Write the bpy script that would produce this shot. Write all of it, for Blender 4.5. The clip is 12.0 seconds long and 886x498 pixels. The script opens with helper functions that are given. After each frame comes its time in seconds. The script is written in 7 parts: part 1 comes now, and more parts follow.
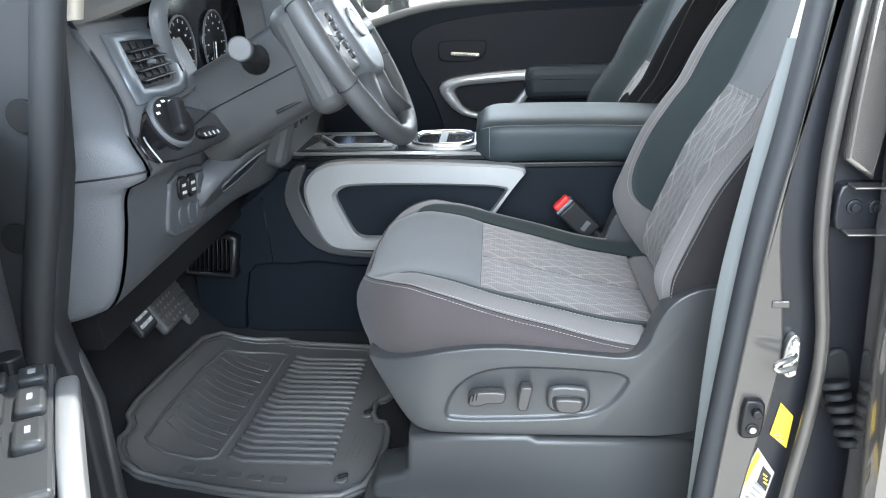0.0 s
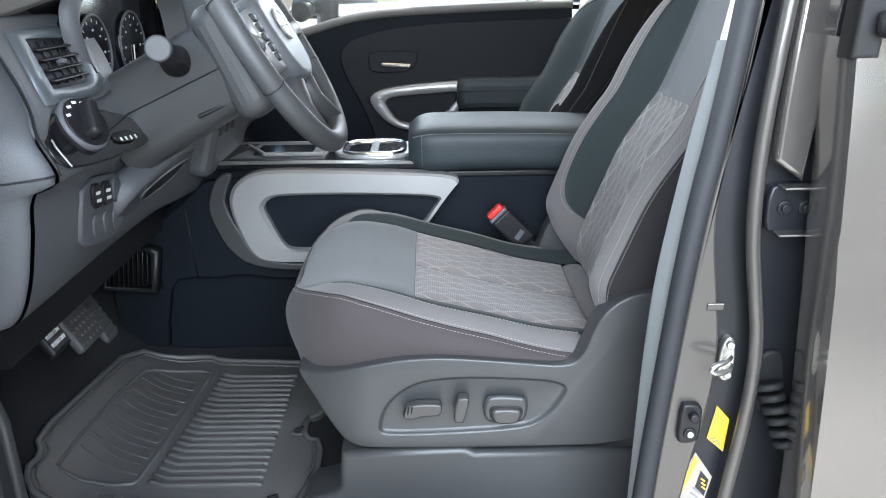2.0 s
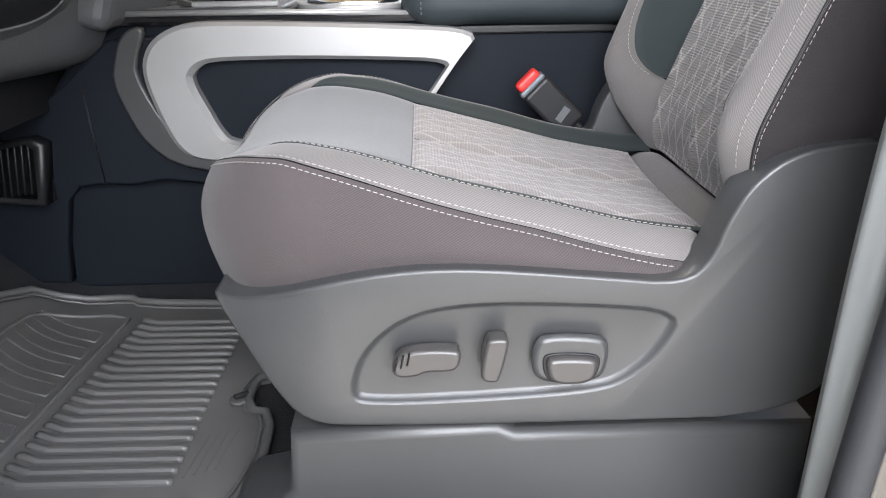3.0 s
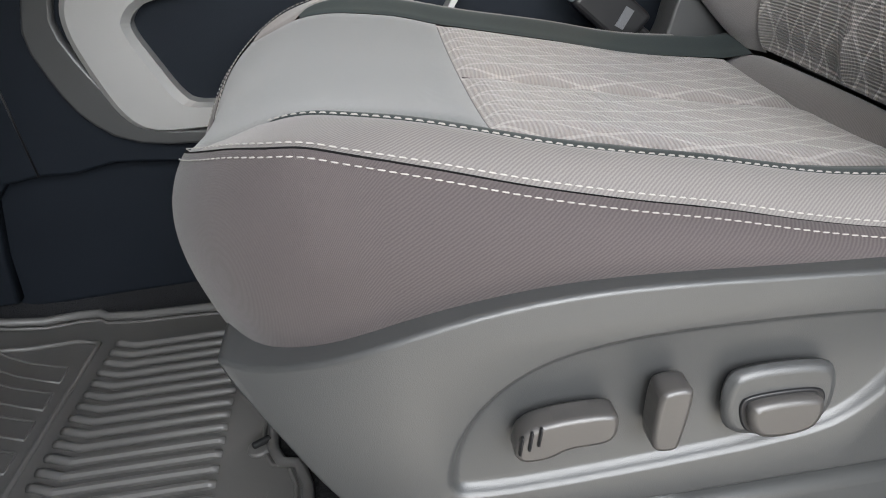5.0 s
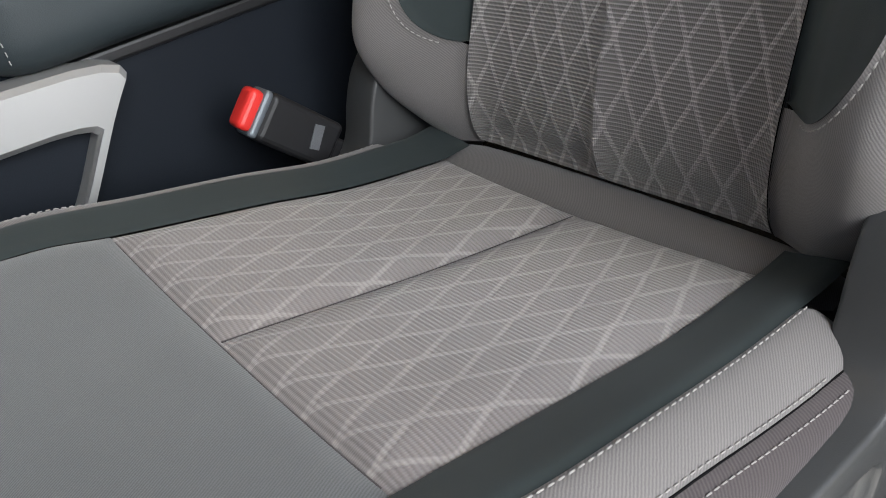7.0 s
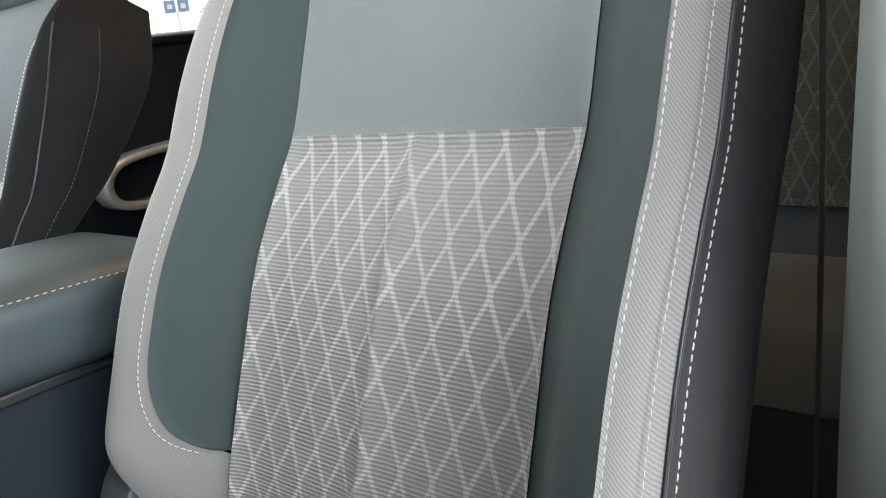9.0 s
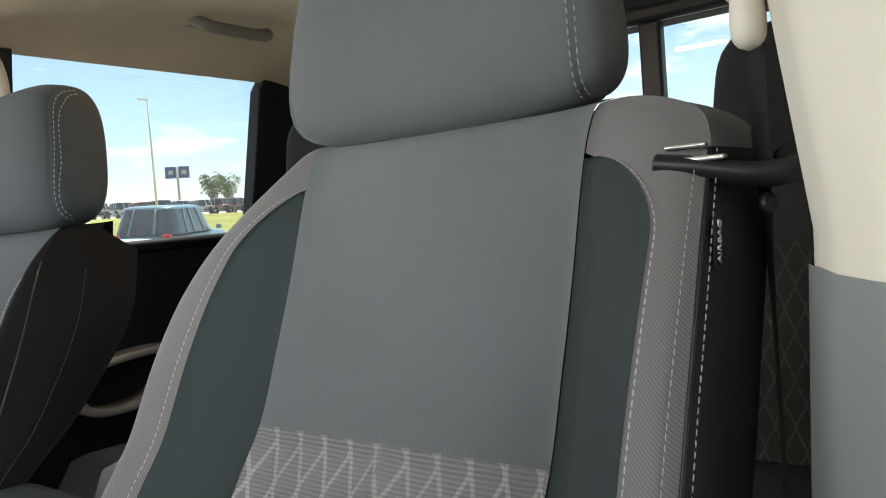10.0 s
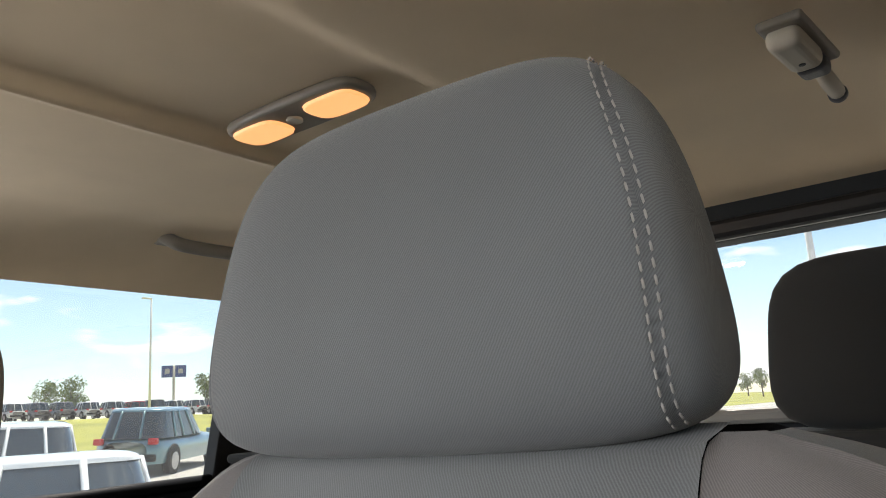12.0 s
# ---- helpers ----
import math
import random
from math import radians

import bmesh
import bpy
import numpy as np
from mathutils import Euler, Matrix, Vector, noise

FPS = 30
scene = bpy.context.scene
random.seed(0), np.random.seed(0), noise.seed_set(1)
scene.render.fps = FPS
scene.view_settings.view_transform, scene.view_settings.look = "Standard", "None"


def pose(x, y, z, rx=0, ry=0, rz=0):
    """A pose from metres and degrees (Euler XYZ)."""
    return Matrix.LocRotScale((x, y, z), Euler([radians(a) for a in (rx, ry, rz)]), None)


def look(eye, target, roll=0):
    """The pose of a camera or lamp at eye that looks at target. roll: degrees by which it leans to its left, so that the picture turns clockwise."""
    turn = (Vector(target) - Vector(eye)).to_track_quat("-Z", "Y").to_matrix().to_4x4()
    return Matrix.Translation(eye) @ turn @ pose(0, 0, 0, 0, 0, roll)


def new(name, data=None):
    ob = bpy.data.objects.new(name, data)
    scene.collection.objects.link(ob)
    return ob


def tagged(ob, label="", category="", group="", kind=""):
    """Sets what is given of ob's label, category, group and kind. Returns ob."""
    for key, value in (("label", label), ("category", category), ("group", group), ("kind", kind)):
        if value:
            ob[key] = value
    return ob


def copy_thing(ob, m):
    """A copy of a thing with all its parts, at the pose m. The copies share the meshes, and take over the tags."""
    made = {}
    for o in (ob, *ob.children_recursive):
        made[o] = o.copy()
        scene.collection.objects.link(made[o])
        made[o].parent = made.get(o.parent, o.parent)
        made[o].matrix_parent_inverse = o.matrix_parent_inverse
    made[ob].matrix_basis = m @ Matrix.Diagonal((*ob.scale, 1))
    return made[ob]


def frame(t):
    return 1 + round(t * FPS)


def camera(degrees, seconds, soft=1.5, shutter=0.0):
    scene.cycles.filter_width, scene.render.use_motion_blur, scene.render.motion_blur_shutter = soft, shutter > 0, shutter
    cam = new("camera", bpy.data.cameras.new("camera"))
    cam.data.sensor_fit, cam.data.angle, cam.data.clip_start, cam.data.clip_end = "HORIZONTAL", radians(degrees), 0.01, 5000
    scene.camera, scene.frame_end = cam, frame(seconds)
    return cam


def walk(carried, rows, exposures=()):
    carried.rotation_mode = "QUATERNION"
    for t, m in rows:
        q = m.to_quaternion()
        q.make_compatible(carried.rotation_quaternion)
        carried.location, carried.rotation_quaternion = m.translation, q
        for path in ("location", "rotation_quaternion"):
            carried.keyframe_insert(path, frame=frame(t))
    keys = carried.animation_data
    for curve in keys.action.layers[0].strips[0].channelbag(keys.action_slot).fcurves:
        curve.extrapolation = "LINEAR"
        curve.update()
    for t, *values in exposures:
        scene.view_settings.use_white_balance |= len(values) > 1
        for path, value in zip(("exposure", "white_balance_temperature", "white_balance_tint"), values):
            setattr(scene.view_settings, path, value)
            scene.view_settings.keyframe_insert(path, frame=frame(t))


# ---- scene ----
cam = camera(60.0, 12.0, 1.0)
EXPOSURES = [(0, 1.42, 5850, 7), (0.5, 1.00, 5820, 8), (1.0, 0.88, 5820, 8), (1.5, 1.00, 5820, 8), (2.0, 1.15, 5880, 9), (2.5, 1.55, 6250, 15), (4.5, 1.33, 6700, 11), (5.4, 1.25, 6700, 11), (6, 1.40, 6650, 11), (6.5, 1.18, 6600, 11), (7, 0.98, 6550, 11), (9, 1.98, 6350, 4), (9.5, 1.44, 6350, 4), (10, 0.77, 6500, 6), (10.5, 0.66, 6600, 9), (12, 0.78, 6700, 13)]
PATH = [
    (0, (0.36, -0.423, 1.486), (0.221, 1.449, 0.798), -1.8),
    (0.5, (0.357, -0.527, 1.531), (0.304, 1.372, 0.904), -0.9),
    (1, (0.355, -0.547, 1.533), (0.352, 1.363, 0.939), -0.3),
    (1.5, (0.355, -0.536, 1.529), (0.375, 1.374, 0.937), -0.2),
    (2, (0.359, -0.398, 1.464), (0.394, 1.492, 0.813), -0.7),
    (2.5, (0.349, -0.171, 1.280), (0.389, 1.704, 0.591), -0.9),
    (4.5, (0.346, 0.200, 1.160), (0.416, 1.982, 0.289), -2.8),
    (5, (0.278, 0.242, 1.176), (0.371, 2.010, 0.252), -7.2),
    (5.5, (0.206, 0.348, 1.231), (0.479, 2.087, 0.173), -9.6),
    (6, (0.191, 0.425, 1.252), (0.720, 2.106, 0.122), -11.5),
    (6.5, (0.218, 0.453, 1.256), (0.989, 2.039, 0.112), -12.5),
    (7, (0.260, 0.459, 1.259), (1.243, 1.943, 0.121), -12.6),
    (9, (0.344, 0.444, 1.345), (1.826, 1.684, 0.828), -7.2),
    (9.5, (0.353, 0.435, 1.388), (1.904, 1.663, 1.093), -5.6),
    (10, (0.367, 0.435, 1.443), (1.953, 1.649, 1.356), -4.4),
    (10.5, (0.419, 0.465, 1.492), (2.018, 1.664, 1.566), -3.6),
    (11, (0.497, 0.525, 1.522), (2.103, 1.703, 1.706), -2.8),
    (11.5, (0.548, 0.558, 1.524), (2.154, 1.713, 1.82), -3.0),
    (12, (0.551, 0.562, 1.527), (2.124, 1.72, 1.958), -3.7),
]
walk(cam, [(t, look(eye, target, roll)) for t, eye, target, roll in PATH], EXPOSURES)

# ---- light ----
SUN_EL, SUN_AZ = 60.0, 53.0
world = bpy.data.worlds.new("sky")
scene.world = world
world.use_nodes = True
wn, wl = world.node_tree.nodes, world.node_tree.links
wn.clear()
w_out = wn.new("ShaderNodeOutputWorld")
w_bg = wn.new("ShaderNodeBackground")
w_sky = wn.new("ShaderNodeTexSky")
w_sky.sky_type = "NISHITA"
w_sky.sun_disc = False
w_sky.sun_elevation = radians(SUN_EL)
w_sky.sun_rotation = radians(SUN_AZ)
w_sky.dust_density = 0.25
w_co = wn.new("ShaderNodeTexCoord")
w_map = wn.new("ShaderNodeMapping")
w_map.inputs["Scale"].default_value = (2.2, 2.2, 9.0)
w_noise = wn.new("ShaderNodeTexNoise")
w_noise.inputs["Scale"].default_value = 3.0
w_noise.inputs["Detail"].default_value = 7.0
w_noise.inputs["Roughness"].default_value = 0.55
w_ramp = wn.new("ShaderNodeValToRGB")
w_ramp.color_ramp.elements[0].position = 0.53
w_ramp.color_ramp.elements[1].position = 0.62
w_mix = wn.new("ShaderNodeMixRGB")
w_mix.inputs[2].default_value = (8.0, 8.0, 8.2, 1)
w_bg.inputs["Strength"].default_value = 0.105
wl.new(w_co.outputs["Generated"], w_map.inputs["Vector"])
wl.new(w_map.outputs["Vector"], w_noise.inputs["Vector"])
wl.new(w_noise.outputs["Fac"], w_ramp.inputs["Fac"])
wl.new(w_ramp.outputs["Color"], w_mix.inputs[0])
wl.new(w_sky.outputs["Color"], w_mix.inputs[1])
wl.new(w_mix.outputs["Color"], w_bg.inputs["Color"])
wl.new(w_bg.outputs["Background"], w_out.inputs["Surface"])

sun_data = bpy.data.lights.new("sun", "SUN")
sun_data.energy, sun_data.angle, sun_data.color = 4.6, radians(0.5), (1.0, 0.95, 0.87)
sun = new("sun", sun_data)
_el, _az = radians(SUN_EL), radians(SUN_AZ)
SUN_DIR = Vector((math.cos(_el) * math.sin(_az), math.cos(_el) * math.cos(_az), math.sin(_el)))
sun.matrix_world = look(tuple(SUN_DIR * 30), (0, 0, 0))

# sky light that comes in by the open driver's door
door_sky = bpy.data.lights.new("door_sky", "AREA")
door_sky.shape, door_sky.size, door_sky.size_y = "RECTANGLE", 3.4, 2.4
door_sky.energy, door_sky.color = 195.0, (0.93, 0.97, 1.0)
lamp = new("door_sky", door_sky)
lamp.matrix_world = look((0.34, -2.25, 2.42), (0.38, 0.8, 1.05))
# sky light over the bonnet, by the windscreen
screen_sky = bpy.data.lights.new("screen_sky", "AREA")
screen_sky.shape, screen_sky.size, screen_sky.size_y = "RECTANGLE", 2.6, 1.4
screen_sky.energy, screen_sky.color = 105.0, (0.94, 0.97, 1.0)
lamp = new("screen_sky", screen_sky)
lamp.matrix_world = look((-2.7, 2.0, 2.25), (0.6, 0.9, 1.45))
# sky light in the opening of the passenger's window
window_sky = bpy.data.lights.new("window_sky", "AREA")
window_sky.shape, window_sky.size, window_sky.size_y = "RECTANGLE", 0.62, 0.40
window_sky.energy, window_sky.color = 4.8, (0.95, 0.98, 1.0)
lamp = new("window_sky", window_sky)
lamp.matrix_world = look((0.48, 2.045, 1.62), (0.55, 0.80, 1.30))

# ---- materials ----
def node_mat(name):
    m = bpy.data.materials.new(name)
    m.use_nodes = True
    nt = m.node_tree
    bsdf = nt.nodes["Principled BSDF"]
    return m, nt.nodes, nt.links, bsdf


def plain(name, col, rough=0.5, metal=0.0, grain=900.0, bump=0.12, vary=0.12, blotch=6.0, spec=0.5, coat=0.0, sheen=0.0, dist=0.0004):
    """A surface with fine grain relief, broad colour variation and a little roughness wear."""
    m, n, l, b = node_mat(name)
    co = n.new("ShaderNodeTexCoord")
    big = n.new("ShaderNodeTexNoise")
    big.inputs["Scale"].default_value = blotch
    big.inputs["Detail"].default_value = 5
    fine = n.new("ShaderNodeTexNoise")
    fine.inputs["Scale"].default_value = grain
    fine.inputs["Detail"].default_value = 3
    l.new(co.outputs["Object"], big.inputs["Vector"])
    l.new(co.outputs["Object"], fine.inputs["Vector"])
    ramp = n.new("ShaderNodeValToRGB")
    lo, hi = 1 - vary, 1 + vary
    ramp.color_ramp.elements[0].position, ramp.color_ramp.elements[1].position = 0.3, 0.7
    ramp.color_ramp.elements[0].color = (*[c * lo for c in col], 1)
    ramp.color_ramp.elements[1].color = (*[min(1, c * hi) for c in col], 1)
    l.new(big.outputs["Fac"], ramp.inputs["Fac"])
    mixc = n.new("ShaderNodeMixRGB")
    mixc.blend_type = "MULTIPLY"
    mixc.inputs[0].default_value = min(1.0, vary * 2.5)
    fr = n.new("ShaderNodeValToRGB")
    fr.color_ramp.elements[0].color = (0.72, 0.72, 0.72, 1)
    l.new(fine.outputs["Fac"], fr.inputs["Fac"])
    l.new(ramp.outputs["Color"], mixc.inputs[1])
    l.new(fr.outputs["Color"], mixc.inputs[2])
    l.new(mixc.outputs["Color"], b.inputs["Base Color"])
    rr = n.new("ShaderNodeMapRange")
    rr.inputs["To Min"].default_value = max(0.02, rough - 0.06)
    rr.inputs["To Max"].default_value = min(1, rough + 0.06)
    l.new(big.outputs["Fac"], rr.inputs["Value"])
    l.new(rr.outputs["Result"], b.inputs["Roughness"])
    b.inputs["Metallic"].default_value = metal
    b.inputs["Specular IOR Level"].default_value = spec
    b.inputs["Coat Weight"].default_value = coat
    b.inputs["Sheen Weight"].default_value = sheen
    if bump:
        bp = n.new("ShaderNodeBump")
        bp.inputs["Strength"].default_value = bump
        bp.inputs["Distance"].default_value = dist
        l.new(fine.outputs["Fac"], bp.inputs["Height"])
        l.new(bp.outputs["Normal"], b.inputs["Normal"])
    return m


def cloth(name, col, col2=None, twill=1500.0, bump=0.3, sheen=0.25, rough=0.85, spec=0.25, vary=0.1):
    """Woven cloth on metre-sized UVs: a slanting twill of uneven threads, fine grain and soft fading."""
    m, n, l, b = node_mat(name)
    uv = n.new("ShaderNodeUVMap")
    mp = n.new("ShaderNodeMapping")
    mp.inputs["Rotation"].default_value = (0, 0, 0.62)
    l.new(uv.outputs["UV"], mp.inputs["Vector"])
    wave = n.new("ShaderNodeTexWave")
    wave.bands_direction = "X"
    wave.inputs["Scale"].default_value = twill / 6.283
    wave.inputs["Distortion"].default_value = 1.6
    wave.inputs["Detail"].default_value = 2.0
    wave.inputs["Detail Scale"].default_value = 1.3
    l.new(mp.outputs["Vector"], wave.inputs["Vector"])
    grain = n.new("ShaderNodeTexNoise")
    grain.inputs["Scale"].default_value = 1500
    grain.inputs["Detail"].default_value = 1.0
    l.new(uv.outputs["UV"], grain.inputs["Vector"])
    threads = [wave, grain]
    big = n.new("ShaderNodeTexNoise")
    big.inputs["Scale"].default_value = 9
    big.inputs["Detail"].default_value = 6
    l.new(uv.outputs["UV"], big.inputs["Vector"])
    add = n.new("ShaderNodeMath")
    add.operation = "ADD"
    l.new(threads[0].outputs["Fac"], add.inputs[0])
    l.new(threads[1].outputs["Fac"], add.inputs[1])
    mul = n.new("ShaderNodeMapRange")
    mul.inputs["From Min"].default_value, mul.inputs["From Max"].default_value = 0.30, 1.70
    l.new(add.outputs[0], mul.inputs["Value"])
    ramp = n.new("ShaderNodeValToRGB")
    ramp.color_ramp.elements[0].color = (*[c * 0.80 for c in col], 1)
    ramp.color_ramp.elements[1].color = (*[min(1, c * 1.20) for c in (col2 or col)], 1)
    l.new(mul.outputs["Result"], ramp.inputs["Fac"])
    mx = n.new("ShaderNodeMixRGB")
    mx.blend_type = "MULTIPLY"
    mx.inputs[0].default_value = 1
    r2 = n.new("ShaderNodeValToRGB")
    r2.color_ramp.elements[0].position, r2.color_ramp.elements[1].position = 0.3, 0.75
    r2.color_ramp.elements[0].color = (1 - vary, 1 - vary, 1 - vary, 1)
    l.new(big.outputs["Fac"], r2.inputs["Fac"])
    l.new(ramp.outputs["Color"], mx.inputs[1])
    l.new(r2.outputs["Color"], mx.inputs[2])
    l.new(mx.outputs["Color"], b.inputs["Base Color"])
    b.inputs["Roughness"].default_value = rough
    b.inputs["Specular IOR Level"].default_value = spec
    b.inputs["Sheen Weight"].default_value = sheen
    b.inputs["Sheen Roughness"].default_value = 0.5
    bp = n.new("ShaderNodeBump")
    bp.inputs["Strength"].default_value = bump
    bp.inputs["Distance"].default_value = 0.0005
    l.new(mul.outputs["Result"], bp.inputs["Height"])
    l.new(bp.outputs["Normal"], b.inputs["Normal"])
    return m


def diamond_cloth(name, col, line, du=0.030, dv=0.062, rib=0.0024, deep=0.62, relief=0.85):
    """Ribbed cloth with a woven lattice of long diamonds in a lighter thread (UVs in metres)."""
    m, n, l, b = node_mat(name)
    uv = n.new("ShaderNodeUVMap")
    sep = n.new("ShaderNodeSeparateXYZ")
    wob = n.new("ShaderNodeTexNoise")
    wob.inputs["Scale"].default_value = 22
    wob.inputs["Detail"].default_value = 2
    l.new(uv.outputs["UV"], wob.inputs["Vector"])
    l.new(uv.outputs["UV"], sep.inputs["Vector"])

    def mop(op, a, bb):
        k = n.new("ShaderNodeMath")
        k.operation = op
        for i, v in enumerate((a, bb)):
            if isinstance(v, (int, float)):
                k.inputs[i].default_value = v
            elif v is not None:
                l.new(v, k.inputs[i])
        return k.outputs[0]

    wv = mop("MULTIPLY", mop("SUBTRACT", wob.outputs["Fac"], 0.5), 0.07)
    a = mop("ADD", mop("MULTIPLY", sep.outputs["X"], 1 / du), wv)
    c = mop("MULTIPLY", sep.outputs["Y"], 1 / dv)
    # strands swing from side to side and run together for a short way where they meet
    ph = mop("MULTIPLY", c, 6.283)
    tri = mop("SINE", ph, None)
    clip_ = n.new("ShaderNodeClamp")
    clip_.inputs["Min"].default_value, clip_.inputs["Max"].default_value = -0.5, 0.5
    l.new(mop("MULTIPLY", mop("ARCSINE", tri, None), 0.385), clip_.inputs["Value"])
    sw = mop("MULTIPLY", clip_.outputs[0], 0.94)
    masks = []
    for k0 in (0.0, 1.0):
        half = mop("MULTIPLY", mop("ADD", a, k0), 0.5)
        pos = mop("MULTIPLY", mop("FRACT", half, None), 2.0)
        near_ = mop("ABSOLUTE", mop("SUBTRACT", mop("SUBTRACT", pos, 1.0), sw if k0 == 0.0 else mop("MULTIPLY", sw, -1.0)), None)
        k = n.new("ShaderNodeMapRange")
        k.inputs["From Min"].default_value, k.inputs["From Max"].default_value = 0.180, 0.085
        l.new(near_, k.inputs["Value"])
        masks.append(k.outputs["Result"])
    lat = mop("MAXIMUM", masks[0], masks[1])
    ribs = mop("ADD", mop("MULTIPLY", mop("SINE", mop("MULTIPLY", sep.outputs["Y"], 6.283 / rib), None), 0.5), 0.5)
    thread = mop("ADD", mop("MULTIPLY", mop("SINE", mop("MULTIPLY", sep.outputs["X"], 6.283 / 0.0013), None), 0.5), 0.5)
    fade = n.new("ShaderNodeTexNoise")
    fade.inputs["Scale"].default_value = 14
    l.new(uv.outputs["UV"], fade.inputs["Vector"])
    latc = mop("MULTIPLY", lat, mop("ADD", mop("MULTIPLY", fade.outputs["Fac"], 0.9), 0.4))
    ramp = n.new("ShaderNodeValToRGB")
    ramp.color_ramp.elements[0].color = (*[v * deep for v in col], 1)
    ramp.color_ramp.elements[1].color = (*[v * 1.2 for v in col], 1)
    l.new(ribs, ramp.inputs["Fac"])
    mx = n.new("ShaderNodeMixRGB")
    mx.inputs[2].default_value = (*line, 1)
    l.new(mop("MULTIPLY", latc, mop("ADD", mop("MULTIPLY", ribs, 0.5), 0.5)), mx.inputs[0])
    l.new(ramp.outputs["Color"], mx.inputs[1])
    l.new(mx.outputs["Color"], b.inputs["Base Color"])
    b.inputs["Roughness"].default_value = 0.85
    b.inputs["Specular IOR Level"].default_value = 0.25
    b.inputs["Sheen Weight"].default_value = 0.2
    bp = n.new("ShaderNodeBump")
    bp.inputs["Strength"].default_value = relief
    bp.inputs["Distance"].default_value = 0.0010
    h = mop("ADD", mop("ADD", ribs, mop("MULTIPLY", thread, 0.25)), mop("MULTIPLY", lat, -0.8))
    l.new(h, bp.inputs["Height"])
    l.new(bp.outputs["Normal"], b.inputs["Normal"])
    return m


M_CLOTH = cloth("seat_cloth_grey", (0.092, 0.0965, 0.098), (0.103, 0.108, 0.110), bump=0.3, sheen=0.18)
M_CLOTH_W = cloth("seat_cloth_warm", (0.120, 0.111, 0.108), (0.133, 0.123, 0.119), bump=0.2, sheen=0.18)
M_SKIRT = cloth("seat_skirt_cloth", (0.050, 0.042, 0.043), (0.057, 0.048, 0.048), twill=1700, sheen=0.12)
# passenger seat's grey cloth, its colour darkened to stand for shade
M_CLOTH_SHADE = cloth("seat_cloth_shaded", (0.035, 0.040, 0.044), (0.040, 0.046, 0.050), sheen=0.05)
# backrest sides with shade put into the colour; also the dark seam cord
M_SIDE_SHADE = cloth("seat_side_cloth_shaded", (0.0075, 0.0073, 0.0078), (0.009, 0.0088, 0.0093), twill=1700, sheen=0.0, spec=0.05)
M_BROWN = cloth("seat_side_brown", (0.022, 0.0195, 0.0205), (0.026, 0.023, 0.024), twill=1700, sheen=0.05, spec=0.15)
M_TEAL = plain("bolster_dark_teal", (0.0205, 0.0272, 0.0275), 0.72, grain=1600, bump=0.2, vary=0.12, sheen=0.06, spec=0.2)
M_DIAM = diamond_cloth("insert_diamond_cloth", (0.155, 0.139, 0.134), (0.275, 0.255, 0.240), 0.0134, 0.064, 0.0030, 0.90, 0.6)
M_DIAM_B = diamond_cloth("back_diamond_cloth", (0.150, 0.141, 0.135), (0.33, 0.315, 0.295), 0.0134, 0.063, 0.0030, 0.95, 0.9)
M_STITCH = plain("stitch_thread", (0.265, 0.250, 0.235), 0.8, grain=3000, bump=0.2)
M_TRIM = plain("seat_trim_plastic", (0.0435, 0.0445, 0.0450), 0.34, grain=1300, bump=0.35, vary=0.08)
M_DASH = plain("dash_plastic", (0.078, 0.081, 0.087), 0.44, grain=620, bump=0.6, vary=0.12, dist=0.0011)
M_DASH_TOP = plain("dash_top_pad", (0.115, 0.110, 0.102), 0.6, grain=600, bump=0.6, vary=0.1, dist=0.001)
M_BLACK = plain("black_plastic", (0.010, 0.010, 0.011), 0.42, grain=900, bump=0.15, spec=0.35)
M_GLOSS = plain("gloss_black", (0.008, 0.008, 0.009), 0.12, bump=0.0)
M_SILVER = plain("satin_silver", (0.38, 0.378, 0.372), 0.36, metal=0.55, grain=1500, bump=0.08, vary=0.05)
M_VENT = plain("satin_grey_frame", (0.11, 0.125, 0.14), 0.4, metal=0.3, grain=1500, bump=0.05, vary=0.05)
M_SCREEN = plain("screen_glass", (0.02, 0.022, 0.025), 0.05, bump=0.0)
M_CHROME = plain("chrome", (0.75, 0.75, 0.75), 0.12, metal=1.0, bump=0.0, vary=0.03)
M_LEATHER = plain("wheel_leather", (0.042, 0.043, 0.044), 0.46, grain=1100, bump=0.4)
M_CONSOLE = plain("console_plastic", (0.0080, 0.0103, 0.0142), 0.6, grain=900, bump=0.35, vary=0.1, spec=0.10)
M_ARM = plain("armrest_vinyl", (0.022, 0.029, 0.032), 0.5, grain=1000, bump=0.4, spec=0.3)
M_CARPET = plain("floor_carpet", (0.011, 0.0115, 0.013), 0.95, grain=500, bump=1.0, vary=0.3, sheen=0.05, dist=0.002, spec=0.15)
M_RUBBER = plain("mat_rubber", (0.096, 0.094, 0.092), 0.42, grain=800, bump=0.3, vary=0.15)
M_SEAL = plain("rubber_seal", (0.010, 0.0105, 0.011), 0.65, grain=600, bump=0.3, spec=0.25)
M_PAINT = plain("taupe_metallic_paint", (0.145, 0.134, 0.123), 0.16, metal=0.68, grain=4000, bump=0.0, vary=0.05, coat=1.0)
# jamb paint: a darker copy of the body taupe
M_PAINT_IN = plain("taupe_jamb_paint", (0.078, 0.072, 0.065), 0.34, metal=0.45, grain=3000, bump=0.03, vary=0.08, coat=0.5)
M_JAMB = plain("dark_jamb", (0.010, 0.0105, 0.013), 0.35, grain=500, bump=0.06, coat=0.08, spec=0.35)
M_BEIGE = plain("beige_trim", (0.60, 0.55, 0.46), 0.6, grain=1400, bump=0.25, vary=0.05)
